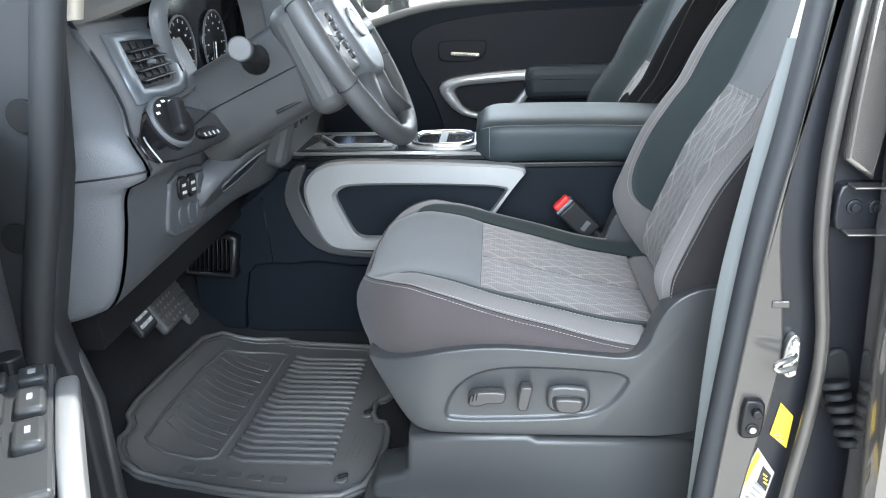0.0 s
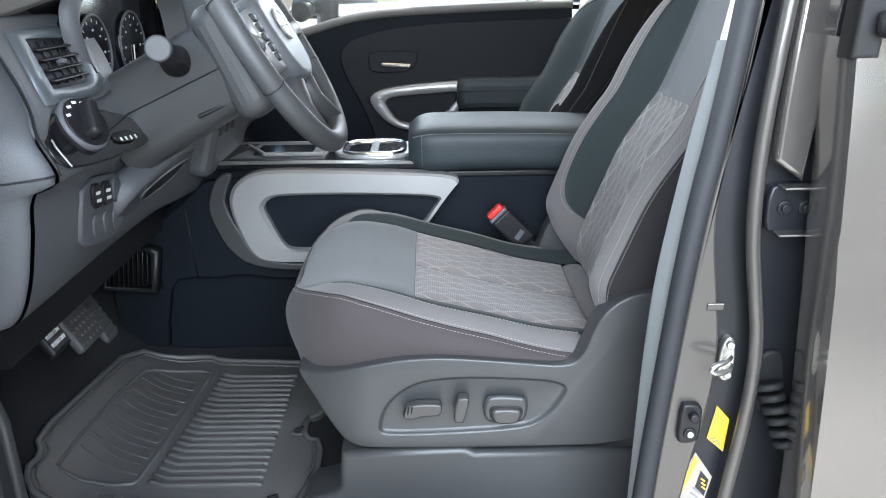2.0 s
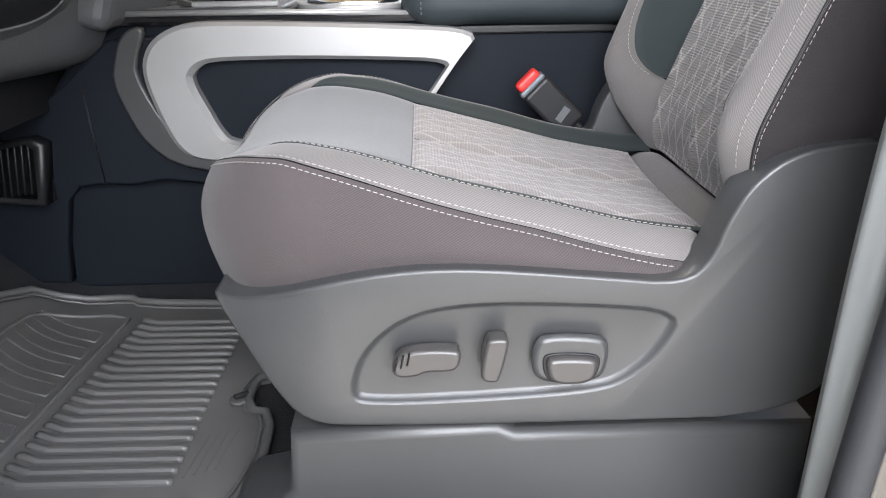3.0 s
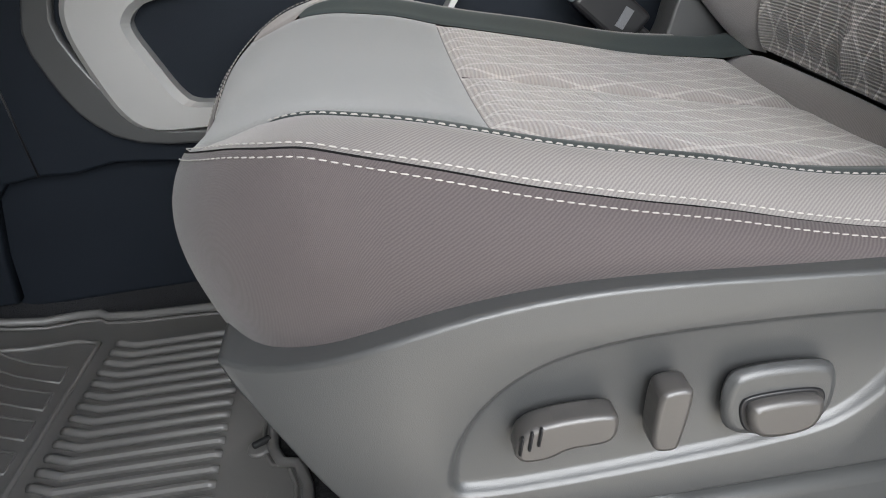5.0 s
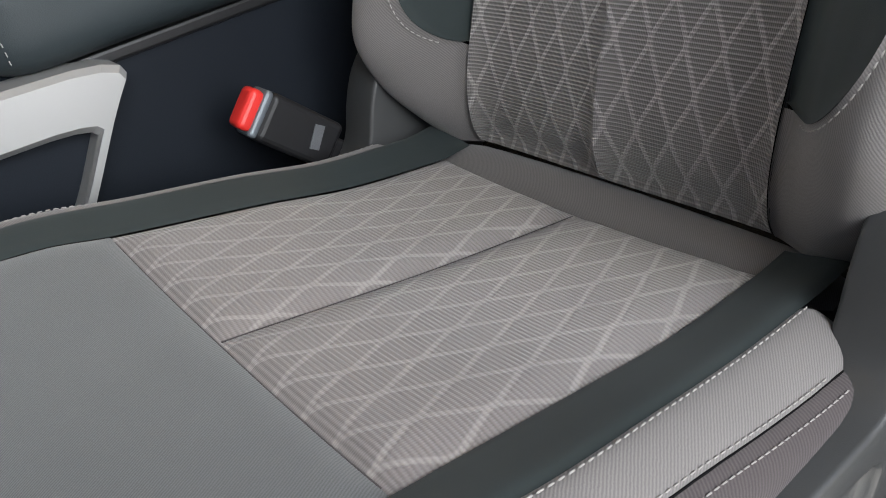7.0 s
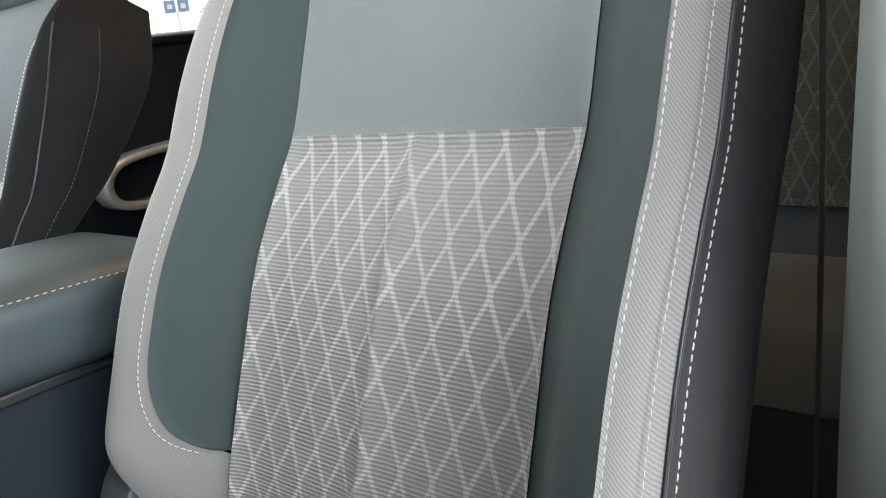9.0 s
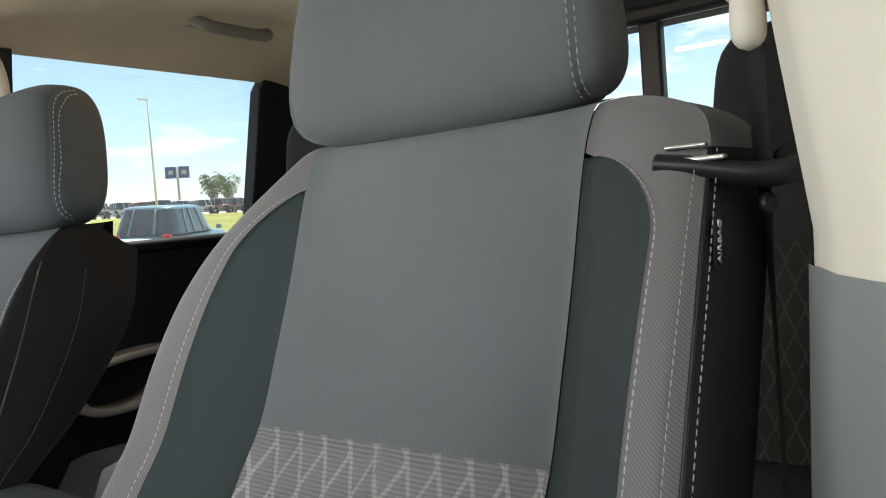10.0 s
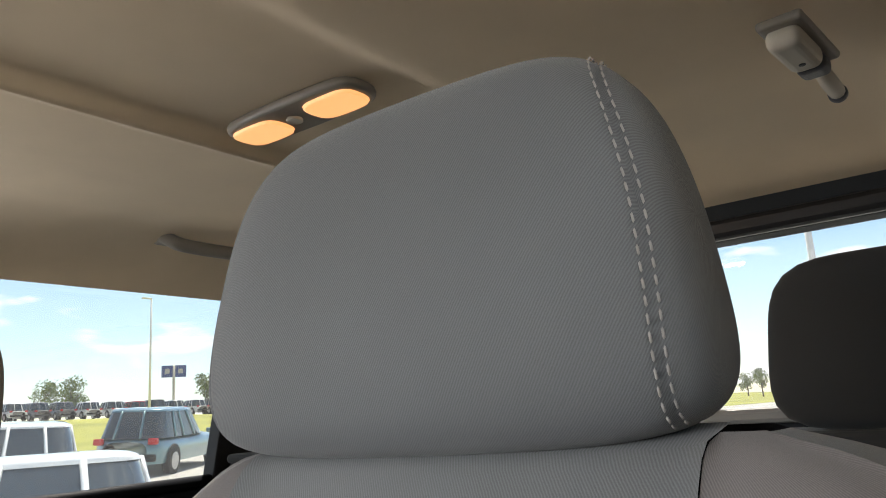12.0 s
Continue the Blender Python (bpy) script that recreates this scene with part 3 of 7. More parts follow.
def build_seat(label, power, fine, inboard=1):
    """A front seat with its origin on the floor under the middle of its front edge; x back, y across, z as in the cab."""
    INBOARD[0] = inboard
    seat = thing("front_seat", label, "seat", "front seats")
    q = fine

    # cushion
    def top(x, h):
        return Vector((x, h, cush_z(x, h)))

    def front(u, v):
        t = 2 * v - 1
        x0 = cush_front(t * 0.145)
        x = x0 + (0.335 - x0) * u
        h = t * cush_edge(0.178 + 0.157 * u)
        return top(x, h), (h, x)

    cushion = part("seat_cushion", grid_bm(puffed(front, 0.004, 0.1, 0.08), 16 * q, 26 * q), M_CLOTH, seat, "smooth grey cloth front panel")
    for s in (1, -1):
        def pad(u, v, s=s):
            x = 0.335 + 0.270 * u
            h = s * cush_edge(x) * v
            return top(x, h), (h, x)

        part("insert_pad", grid_bm(puffed(pad, 0.0065, 0.06, 0.22, s), 26 * q, 14 * q, flip=s < 0), M_DIAM, cushion, "ribbed grey cloth with a woven diamond lattice")

        def dark(u, v, s=s):
            x = 0.214 + 0.420 * u
            a, b = cush_edge(x), max(cush_stitch(x), cush_edge(x) + 0.0005)
            h = s * (a + (b - a) * v)
            return top(x, h), (h, x)

        part("bolster_panel", grid_bm(puffed(dark, 0.002, 0.03, 0.2, s), 30 * q, 6 * q, flip=s < 0), M_TEAL, cushion, "dark teal side panel")

        def grey(u, v, s=s):
            x = 0.172 + 0.418 * u
            a, b = (cush_edge(x) if x < 0.214 else cush_stitch(x)), cush_half(x)
            a = min(a, b - 0.0005)
            h = s * (a + (b - a) * v)
            p = top(x, h)
            p.z -= 0.02 * max(0.0, (u - 0.95) / 0.05) ** 2
            return p, (h, x)

        part("bolster_edge", grid_bm(puffed(grey, 0.0015, 0.03, 0.2, s), 34 * q, 5 * q, flip=s < 0), M_CLOTH_W, cushion, "grey cloth edge with pale stitching")

        up = lambda p: Vector((0.12, 0.0, 1)).normalized()
        line = [top(x, s * (cush_stitch(x) + 0.003 + (0.013 * ease((x - 0.26) / 0.12) if s * inboard > 0 else 0.0))) + Vector((0, 0, 0.0015)) for x in [0.216 + 0.359 * i / 60 for i in range(61)]]
        part("stitching", stitches(line, up, 0.0043, 0.0012, 0.00085), M_STITCH, cushion, "pale contrast stitching")

    line = [top(0.337 + 0.266 * i / 40, 0.0) - Vector((0, 0, 0.0022)) for i in range(41)]
    part("pad_seam", tube_bm(line, 0.0007, 6), M_SKIRT, cushion, "dark sunk seam")
    line = [top(0.335, -0.150 + 0.30 * i / 40) - Vector((0, 0, 0.0020)) for i in range(41)]
    part("pad_seam", tube_bm(line, 0.0007, 6), M_SKIRT, cushion, "dark sunk seam")

    # padded roll across the back of the cushion
    def roll(u, v):
        a = math.pi * (0.05 + 0.9 * u)
        h = -0.185 + 0.37 * v
        e = max(0.0, (abs(h) - 0.13) / 0.055)
        return Vector((0.631 - 0.026 * math.cos(a), h, 0.941 + 0.025 * math.sin(a) + 0.004 * math.cos(h * 9) - 0.012 * e * e)), (h, a * 0.03)

    part("rear_roll", grid_bm(roll, 8 * q, 12 * q), M_CLOTH_W, cushion)

    # skirt: the seam line carried round the seat, with a soft bulge
    path = []
    for i in range(7):
        a = math.pi / 2 * i / 6
        path.append((0.562 + 0.024 * math.cos(a), -(HALF - 0.03 + 0.03 * math.sin(a))))
    path += [(0.562 - (0.562 - NOSE) * i / 16, -HALF) for i in range(1, 17)]
    path += [(cush_front(h), -h) for h in [HALF * math.cos(math.pi / 2 * i / 30) for i in range(1, 31)]]
    path += [(x, -h) for x, h in path[-2::-1]]
    m = len(path) - 1

    def skirt(u, v):
        k = u * m
        i = min(m - 1, int(k))
        t = k - i
        x = path[i][0] * (1 - t) + path[i + 1][0] * t
        h = path[i][1] * (1 - t) + path[i + 1][1] * t
        zt = cush_z(x, max(-cush_half(x), min(cush_half(x), h)))
        zt -= 0.02 * max(0.0, min(1.0, (x - 0.556) / 0.03)) ** 2
        zb = BASE_TAB(x) - 0.022 - 0.040 * ease((0.30 - x) / 0.13)
        cx, cy = x - 0.40, h
        d = Vector((cx * 0.9, cy, 0)).normalized()
        fr = max(0.0, min(1.0, (0.30 - x) / 0.12))
        out = (0.011 + 0.006 * fr) * math.sin(math.pi * min(1.0, v * 1.05) ** 0.80) + (0.012 - 0.008 * fr) * v
        return Vector((x, h, zt + (zb - zt) * v)) + d * out, (k * 0.012, (zt - zb) * v)

    part("seat_skirt", grid_bm(lambda u, v: skirt(u, v ** 1.6), 30 * q * 2, 17 * q, flip=False), M_SKIRT, cushion, "brown-grey cloth skirt of the cushion")
    drop = 0.0036
    upper, lower = [], []
    for k in range(7, m - 6):
        for t in (0, 0.25, 0.5, 0.75):
            x = path[k][0] * (1 - t) + path[k + 1][0] * t
            h = path[k][1] * (1 - t) + path[k + 1][1] * t
            d = Vector(((x - 0.40) * 0.9, h, 0)).normalized()
            x2, h2 = x - d.x * 0.0012, h - d.y * 0.0012
            upper.append(Vector((x2, h2, cush_z(x2, h2) + 0.0016)))
            zt = skirt((k + t) / m, 0)[0].z
            zb = skirt((k + t) / m, 1)[0].z
            p = skirt((k + t) / m, drop / max(0.02, zt - zb))[0]
            lower.append(p + d * 0.0010)
    part("stitching", stitches(upper, lambda p: Vector(((p.x - 0.4) * 0.5, p.y * 0.8, 0.35)).normalized(), 0.0043, 0.0012, 0.00085), M_STITCH, cushion, "pale contrast stitching")
    part("stitching", stitches(lower, lambda p: Vector(((p.x - 0.4) * 0.9, p.y, 0.10)).normalized(), 0.0043, 0.0012, 0.00085), M_STITCH, cushion, "pale contrast stitching")
    part("seam_cord", tube_bm([skirt(i / 240, 0.0)[0] - Vector((0, 0, 0.0006)) for i in range(8, 233)], 0.0008, 6), M_SIDE_SHADE, cushion, "dark sunk seam")
    core = [(cush_front(h) + 0.012, h * 0.97) for h in [HALF * 0.98 * math.cos(math.pi * i / 20) for i in range(21)]]
    core = core + [(0.575, -0.20), (0.575, 0.20)]
    part("cushion_core", prism_bm(core, (0.89, 0.955), "z"), M_SKIRT, cushion, "", False)

    # backrest
    back = None
    for s in (1, -1):
        def pad(u, v, s=s):
            z = 0.975 + 0.31 * u
            return back_at(z, s * 0.134 * v), (s * 0.134 * v, z * 1.1 + 0.0263)

        ob = part("insert_pad", grid_bm(puffed(pad, 0.006, 0.04, 0.2, -s), 26 * q, 12 * q, flip=s > 0), M_DIAM_B, back or seat, "ribbed grey cloth with a pale diamond lattice")
        if back is None:
            def upper(u, v):
                z = 1.285 + 0.231 * u
                h = 0.134 * (2 * v - 1)
                return back_at(z, h), (h, z)

            back = part("backrest", grid_bm(puffed(upper, 0.006, 0.1, 0.08, -1), 20 * q, 24 * q, flip=True), M_CLOTH if power else M_CLOTH_SHADE, seat, "plain grey cloth upper panel")
            ob.parent = back

        def dark(u, v, s=s):
            z = 1.059 + 0.414 * (0.5 - 0.5 * math.cos(math.pi * u))
            h = 0.134 + (back_split(z, s) - 0.134) * v
            return back_at(z, s * h), (s * h, z)

        part("bolster_panel", grid_bm(puffed(dark, 0.003, 0.06, 0.16, -s), 30 * q, 9 * q, flip=s > 0), M_TEAL, back, "dark teal side panel")

        def grey(u, v, s=s):
            z = 0.97 + 0.089 * u / 0.2 if u < 0.2 else (1.059 + 0.414 * (0.5 - 0.5 * math.cos(math.pi * (u - 0.2) / 0.65)) if u < 0.85 else 1.473 + 0.041 * (u - 0.85) / 0.15)
            a = back_split(z, s)
            h = a + ((SEAM_OUT if s * inboard < 0 else SEAM_IN) - a) * v
            return back_at(z, s * h), (s * h, z)

        # the passenger seat's inboard bolster takes the shade-darkened cloth
        part("bolster_edge", grid_bm(puffed(grey, 0.002, 0.02, 0.1, -s), 44 * q, 9 * q, flip=s > 0), M_CLOTH_W if power or s * inboard < 0 else M_SIDE_SHADE, back, "cloth bolster with pale stitching")

        def side(u, v, s=s):
            z = 0.97 + 0.544 * u
            h0 = SEAM_OUT if s * inboard < 0 else SEAM_IN
            p = back_at(z, s * h0)
            depth = (0.100 if power else 0.121) * min(1.0, (1.52 - z) / 0.06 + 0.25) * min(1.0, (z - 0.93) / 0.16) * (1.0 if power else 0.35 + 0.65 * ease((z - 1.16) / 0.26))
            turn = math.sin(min(1.0, v * 2.2) * math.pi / 2)
            p.y += s * (0.007 if power else 0.016) * turn * min(1.0, B_S(z) * 1.3)
            p.x += depth * v - 0.004 * math.exp(-((v - 0.06) / 0.05) ** 2) * B_S(z)
            return p, (p.x, z)

        cap = 0.920
        part("bolster_side", grid_bm(puffed(lambda u, v: side(u * cap, v), 0.0015, 0.03, 0.05, -s), 38 * q, 12 * q, flip=s > 0), M_BROWN if power else M_SIDE_SHADE, back, "cloth side, darkened for shade")
        part("shoulder", grid_bm(lambda u, v: side(cap + (1 - cap) * u, v), 4 * q, 12 * q, flip=s > 0), M_CLOTH if power else M_SIDE_SHADE, back, "grey cloth shoulder")
        if not power:
            line = [side((1.06 + 0.40 * i / 60 - 0.97) / 0.544, 0.42)[0] + Vector((0, s * 0.002, 0)) for i in range(61)]
            part("stitching", stitches(line, (0, s, 0), 0.0042, 0.0011, 0.0006), M_CLOTH, back, "pale contrast stitching")
        nrm_f = lambda p, s=s: Vector((-0.8, -0.25 * s, 0.25)).normalized()
        line = [back_at(z, s * (back_split(z, s) + 0.0035)) + Vector((-0.003, 0, 0)) for z in [1.062 + 0.408 * (0.5 - 0.5 * math.cos(math.pi * i / 90)) for i in range(91)]]
        part("stitching", stitches(line, nrm_f, 0.0042, 0.0011, 0.0009), M_STITCH, back, "pale contrast stitching")
        for hh in (0.2225, 0.2300) if s * inboard < 0 else ():
            line = [back_at(z, s * hh) + Vector((-0.0022 - (0.002 if hh > 0.227 else 0.0), s * 0.0030 * (hh > 0.227), 0)) for z in [1.045 + 0.425 * i / 80 for i in range(81)]]
            nn = lambda p, s=s, hh=hh: Vector((-0.7 if hh < 0.227 else -0.25, s * (0.5 if hh < 0.227 else 0.95), 0.2)).normalized()
            part("stitching", stitches(line, nn, 0.0042, 0.0011, 0.0007), M_STITCH, back, "pale contrast stitching")

    line = [back_at(0.985 + 0.298 * i / 40, 0.0) + Vector((0.0004, 0, 0)) for i in range(41)]
    part("pad_seam", tube_bm(line, 0.0013, 6), M_BLACK, back, "dark sunk seam")
    line = [back_at(1.285, -0.133 + 0.266 * i / 40) + Vector((-0.0002, 0, 0)) for i in range(41)]
    part("pad_seam", tube_bm(line, 0.0013, 6), M_BLACK, back, "dark sunk seam")
    for s in (1, -1):
        line = [back_at(0.985 + 0.475 * i / 60, s * 0.1345) + Vector((0.0006, 0, 0)) for i in range(61)]
        part("panel_seam", tube_bm(line, 0.0013, 6), M_BLACK, back, "dark sunk seam")
        line = [back_at(1.0 + 0.470 * i / 60, s * ((SEAM_OUT if s * inboard < 0 else SEAM_IN) - 0.0005)) for i in range(61)]
        part("panel_seam", tube_bm(line, 0.0012, 6), M_BLACK, back, "dark sunk seam")

    def shell(u, v):
        z = 0.97 + 0.546 * u
        h = (2 * v - 1)
        depth = (0.100 if power else 0.121) * min(1.0, (1.52 - z) / 0.06 + 0.25) * min(1.0, (z - 0.93) / 0.16) * (1.0 if power else 0.35 + 0.65 * ease((z - 1.16) / 0.26))
        w = (0.134 + (0.098 if power else 0.108) * (B_WI(z) if h * inboard > 0 else B_W(z)))
        return Vector((B_X(z) - 0.056 * B_S(z) + depth + 0.018 * (1 - h * h) - 0.002, w * h, z)), (h, z)

    part("back_shell", grid_bm(shell, 24, 16), M_SIDE_SHADE, back, "dark cloth rear of the backrest")

    # headrest: soft block with side seams
    SEAM_W = lerp_table([(0.0, 0.885), (0.22, 0.885), (0.34, 0.918), (0.45, 0.930), (0.56, 0.912), (0.66, 0.860), (0.74, 0.845), (1.0, 0.885)])
    def head(u, v):
        a = 2 * math.pi * u
        n = 3.2
        ca, sa = math.cos(a), math.sin(a)
        e = (abs(ca) ** n + abs(sa) ** n) ** (-1 / n)
        ly = -1 + 2 * v
        w = math.copysign(1 - (1 - abs(ly)) ** 1.5, ly)
        k = (1 - min(1.0, abs(w)) ** 4.6) ** (1 / 4.6)
        k2 = (1 - min(1.0, abs(w)) ** 6.5) ** (1 / 6.5)
        z = 1.609 + 0.095 * sa * e * k2 + 0.006 * sa * (1 - w * w)
        x = 0.885 + 0.050 * ca * e * k
        lean = (z - 1.60) / 0.09
        x += 0.010 * lean
        y = (0.0165 if power else 0.0) + 0.150 * w * (1 - 0.10 * lean - 0.07 * max(0.0, lean) ** 2)
        groove = max(0.0, 1 - abs(abs(w) - SEAM_W(u)) / 0.012)
        x += 0.0026 * groove * (1 if ca < 0 else -1)
        z -= 0.0018 * groove * (1 if sa > 0 else -1)
        return Vector((x, y, z)), (y, a * 0.09)

    hb = grid_bm(head, 40 * q, 56 * q)
    bmesh.ops.remove_doubles(hb, verts=hb.verts, dist=1e-5)
    bmesh.ops.recalc_face_normals(hb, faces=hb.faces)
    # the passenger headrest is the same grey cloth, darkened as shade
    hr = part("headrest", hb, M_CLOTH if power else M_CLOTH_SHADE, seat, "grey cloth headrest with double side seam")
    for s in (-inboard,) if power else (1, -1):
        for off in (-0.014, 0.017):
            line = []
            for i in range(120):
                u = 0.22 + 0.50 * i / 119
                ww = min(0.985, SEAM_W(u) + off + (0.0 if s * inboard < 0 else 0.05))
                v = 0.5 + 0.5 * s * (1 - (1 - ww) ** (1 / 1.5))
                p = head(u, v)[0]
                c = Vector((0.893, p.y, 1.605))
                line.append(p + (p - c).normalized() * (0.0010 if s * inboard < 0 else 0.0002))
            part("stitching", stitches(line, lambda p, s=s: (Vector((p.x - 0.905, s * 0.03, p.z - 1.605))).normalized(), 0.0052, 0.0020, 0.0012, 0.0003), M_STITCH, hr, "pale contrast stitching")
    for s in (1, -1):
        part("headrest_post", tube_bm([(0.885, s * 0.06, 1.47), (0.888, s * 0.06, 1.56)], 0.006), M_CHROME, hr, "steel post")

    # plastic base with its side cover
    outer = [(0.164, 0.945), (0.171, 0.930), (0.191, 0.904), (0.214, 0.868), (0.240, 0.838), (0.30, 0.834), (0.48, 0.832), (0.66, 0.833), (0.70, 0.90), (0.70, 1.072), (0.665, 1.070), (0.625, 1.064), (0.596, 1.042), (0.580, 1.012), (0.571, 0.980), (0.552, 0.960), (0.487, 0.967), (0.39, 0.977), (0.33, 0.977), (0.27, 0.968), (0.215, 0.953), (0.184, 0.944)]
    def inset(pts, d):
        n = len(pts)
        area = sum(pts[i][0] * pts[(i + 1) % n][1] - pts[(i + 1) % n][0] * pts[i][1] for i in range(n))
        out = []
        for i in range(n):
            (ax, az), (bx, bz) = pts[i - 1], pts[(i + 1) % n]
            tx, tz = bx - ax, bz - az
            L = math.hypot(tx, tz) or 1.0
            k = d if area > 0 else -d
            out.append((pts[i][0] - tz / L * k, pts[i][1] + tx / L * k))
        return out

    def side_cover(s, rim):
        bm = prism_bm(smooth_loop(outer, 2), (s * 0.205, s * 0.247), "y", 0.009, seg=4)
        if rim:
            cut = bmesh.new()
            rings = [[cut.verts.new((x, s * y, z)) for x, z in pts] for pts, y in ((inset(rim, 0.007), 0.2400), (inset(rim, 0.0045), 0.2408), (inset(rim, 0.0020), 0.2440), (rim, 0.2466), (inset(rim, -0.003), 0.2474), (inset(rim, -0.004), 0.2700))]
            n = len(rim)
            for p, q2 in zip(rings, rings[1:]):
                for k in range(n):
                    cut.faces.new((p[k], p[(k + 1) % n], q2[(k + 1) % n], q2[k]))
            cut.faces.new(rings[0])
            cut.faces.new(rings[-1][::-1])
            bmesh.ops.recalc_face_normals(cut, faces=cut.faces)
            bm = cut_away(bm, cut)
        for v in bm.verts:
            v.co.y -= s * 0.042 * max(0.0, (0.27 - v.co.x) / 0.10) ** 2
        return bm

    for s in (-1, 1):
        rim = smooth_loop([(0.278, 0.862), (0.290, 0.905), (0.325, 0.937), (0.376, 0.948), (0.47, 0.945), (0.555, 0.936), (0.540, 0.900), (0.515, 0.874), (0.488, 0.862), (0.40, 0.857), (0.30, 0.855)], 2)
        cover = part("side_cover", side_cover(s, rim if s < 0 and power else None), M_TRIM, seat, "grained dark grey plastic side cover")
        cover.data.set_sharp_from_angle(angle=radians(38))
        if s < 0 and power:
            # slide switch, recline switch, lumbar switch
            o = smooth_loop([(0.316, 0.897), (0.322, 0.910), (0.340, 0.914), (0.370, 0.913), (0.373, 0.908), (0.371, 0.897), (0.364, 0.893), (0.345, 0.894), (0.336, 0.889), (0.320, 0.889)], 2)
            sw = part("slide_switch", prism_bm(o, (-0.262, -0.245), "y", 0.004), M_SWITCH, cover, "black rocker switch")
            for i in range(3):
                part("grip_rib", box_bm((0.3205 + 0.005 * i, -0.2625, 0.903 + 0.002 * i), (0.0015, 0.003, 0.012), 0.0006, 1, Matrix.Rotation(0.2, 3, "Y")), M_BLACK, sw)
            o = smooth_loop([(0.392, 0.919), (0.396, 0.923), (0.409, 0.923), (0.411, 0.918), (0.404, 0.887), (0.401, 0.883), (0.391, 0.884), (0.388, 0.890)], 2)
            part("recline_switch", prism_bm(o, (-0.264, -0.245), "y", 0.004), M_SWITCH, cover, "black upright lever switch")
            pod = smooth_loop([(0.430, 0.884), (0.432, 0.915), (0.446, 0.920), (0.480, 0.918), (0.494, 0.913), (0.493, 0.884), (0.480, 0.874), (0.444, 0.874)], 2)
            pod_ob = part("switch_pod", prism_bm(pod, (-0.254, -0.244), "y", 0.006), M_TRIM, cover)
            o = smooth_loop([(0.441, 0.898), (0.446, 0.903), (0.478, 0.902), (0.484, 0.897), (0.481, 0.883), (0.472, 0.878), (0.453, 0.878), (0.444, 0.883)], 2)
            part("socket", prism_bm([(0.463 + (x - 0.463) * 1.14, 0.890 + (z - 0.890) * 1.16) for x, z in o], (-0.2555, -0.250), "y", 0.001), M_BLACK, pod_ob, "dark gap round the switch")
            part("lumbar_switch", prism_bm(o, (-0.262, -0.250), "y", 0.004), M_SWITCH, pod_ob, "black rocker switch")
    part("seat_pan", box_bm((0.42, 0, 0.90), (0.44, 0.41, 0.10), 0.02), M_BLACK, seat)
    part("seat_pedestal", box_bm((0.43, 0.0, 0.765), (0.40, 0.30, 0.13), 0.01), M_BLACK, seat)
    return seat

# ---- cab shell ----
FLOOR = 0.70
ROOF = 1.90


def slab(name, lo, hi, mat, label="", r=0.0):
    c = [(a + b) / 2 for a, b in zip(lo, hi)]
    s = [b - a for a, b in zip(lo, hi)]
    return setting(name, box_bm(c, s, r) if r else box_bm(c, s, 0), mat, label, r > 0)


# carpeted floor with the rising toe board
def floor_fn(u, v):
    x = -0.70 + 2.56 * u
    y = 0.43 + 1.58 * v
    rise = 4.7 * max(0.0, -0.16 - x) ** 2 if x > -0.26 else 0.047 + 0.94 * (-0.26 - x)
    tun = math.exp(-(((y - 1.23) / 0.10) ** 4)) * 0.10 * min(1.0, max(0.0, (0.6 - x) * 3))
    n = 0.004 * noise.noise(Vector((x * 9, y * 9, 0)))
    return Vector((x, y, FLOOR + rise + tun + n)), (x, y)


setting("floor", grid_bm(floor_fn, 90, 60), M_CARPET, "black cut-pile cab carpet", True)
slab("floor_underbody", (-0.30, 0.40, 0.60), (1.90, 2.02, 0.685), M_JAMB)
slab("wall_front", (-0.74, 0.40, 0.62), (-0.69, 2.02, 1.36), M_JAMB, "dark bulkhead ahead of the pedals")
slab("door_sill", (-0.45, 0.335, 0.58), (0.72, 0.450, 0.690), M_JAMB, "dark door sill", 0.015)
bm = box_bm((0.13, 0.41, 0.694), (1.06, 0.075, 0.012), 0.004)
setting("sill_plate", bm, M_TRIM, "grey plastic sill plate", True)


# headliner: a shallow dish with a raised middle channel
def liner_fn(u, v):
    x = -0.10 + 1.98 * u
    y = 0.43 + 1.57 * v
    d = abs(y - 1.21) / 0.79
    z = ROOF - 0.004 - 0.075 * max(0.0, (d - 0.66) / 0.34) ** 1.7
    z -= 0.05 * max(0.0, (0.25 - x) / 0.35) ** 2 + 0.05 * max(0.0, (x - 1.66) / 0.22) ** 2
    ch = 1 / (1 + math.exp(-(y - 1.055) / 0.010)) * 1 / (1 + math.exp((y - 1.352) / 0.005))
    z += 0.016 * ch
    z -= 0.005 * math.exp(-(((y - 1.365) / 0.007) ** 2))
    return Vector((x, y, z)), (x, y)


liner = grid_bm(liner_fn, 60, 220, flip=True)
setting("ceiling", liner, M_LINER, "beige cloth headliner with pressed creases", True)
slab("roof_skin", (-0.20, 0.36, 1.925), (1.95, 2.06, 1.95), M_PAINT, "taupe metallic roof", 0.01)


def strut(name, pts, wide, deep, mat, label="", up=(0, 1, 0), kind=True):
    """A pillar: a rounded bar through points, wide across and deep along up."""
    bm = tube_bm(smooth_line(pts, 2), wide, 16, False, None, deep / wide, up)
    return setting(name, bm, mat, label, True)


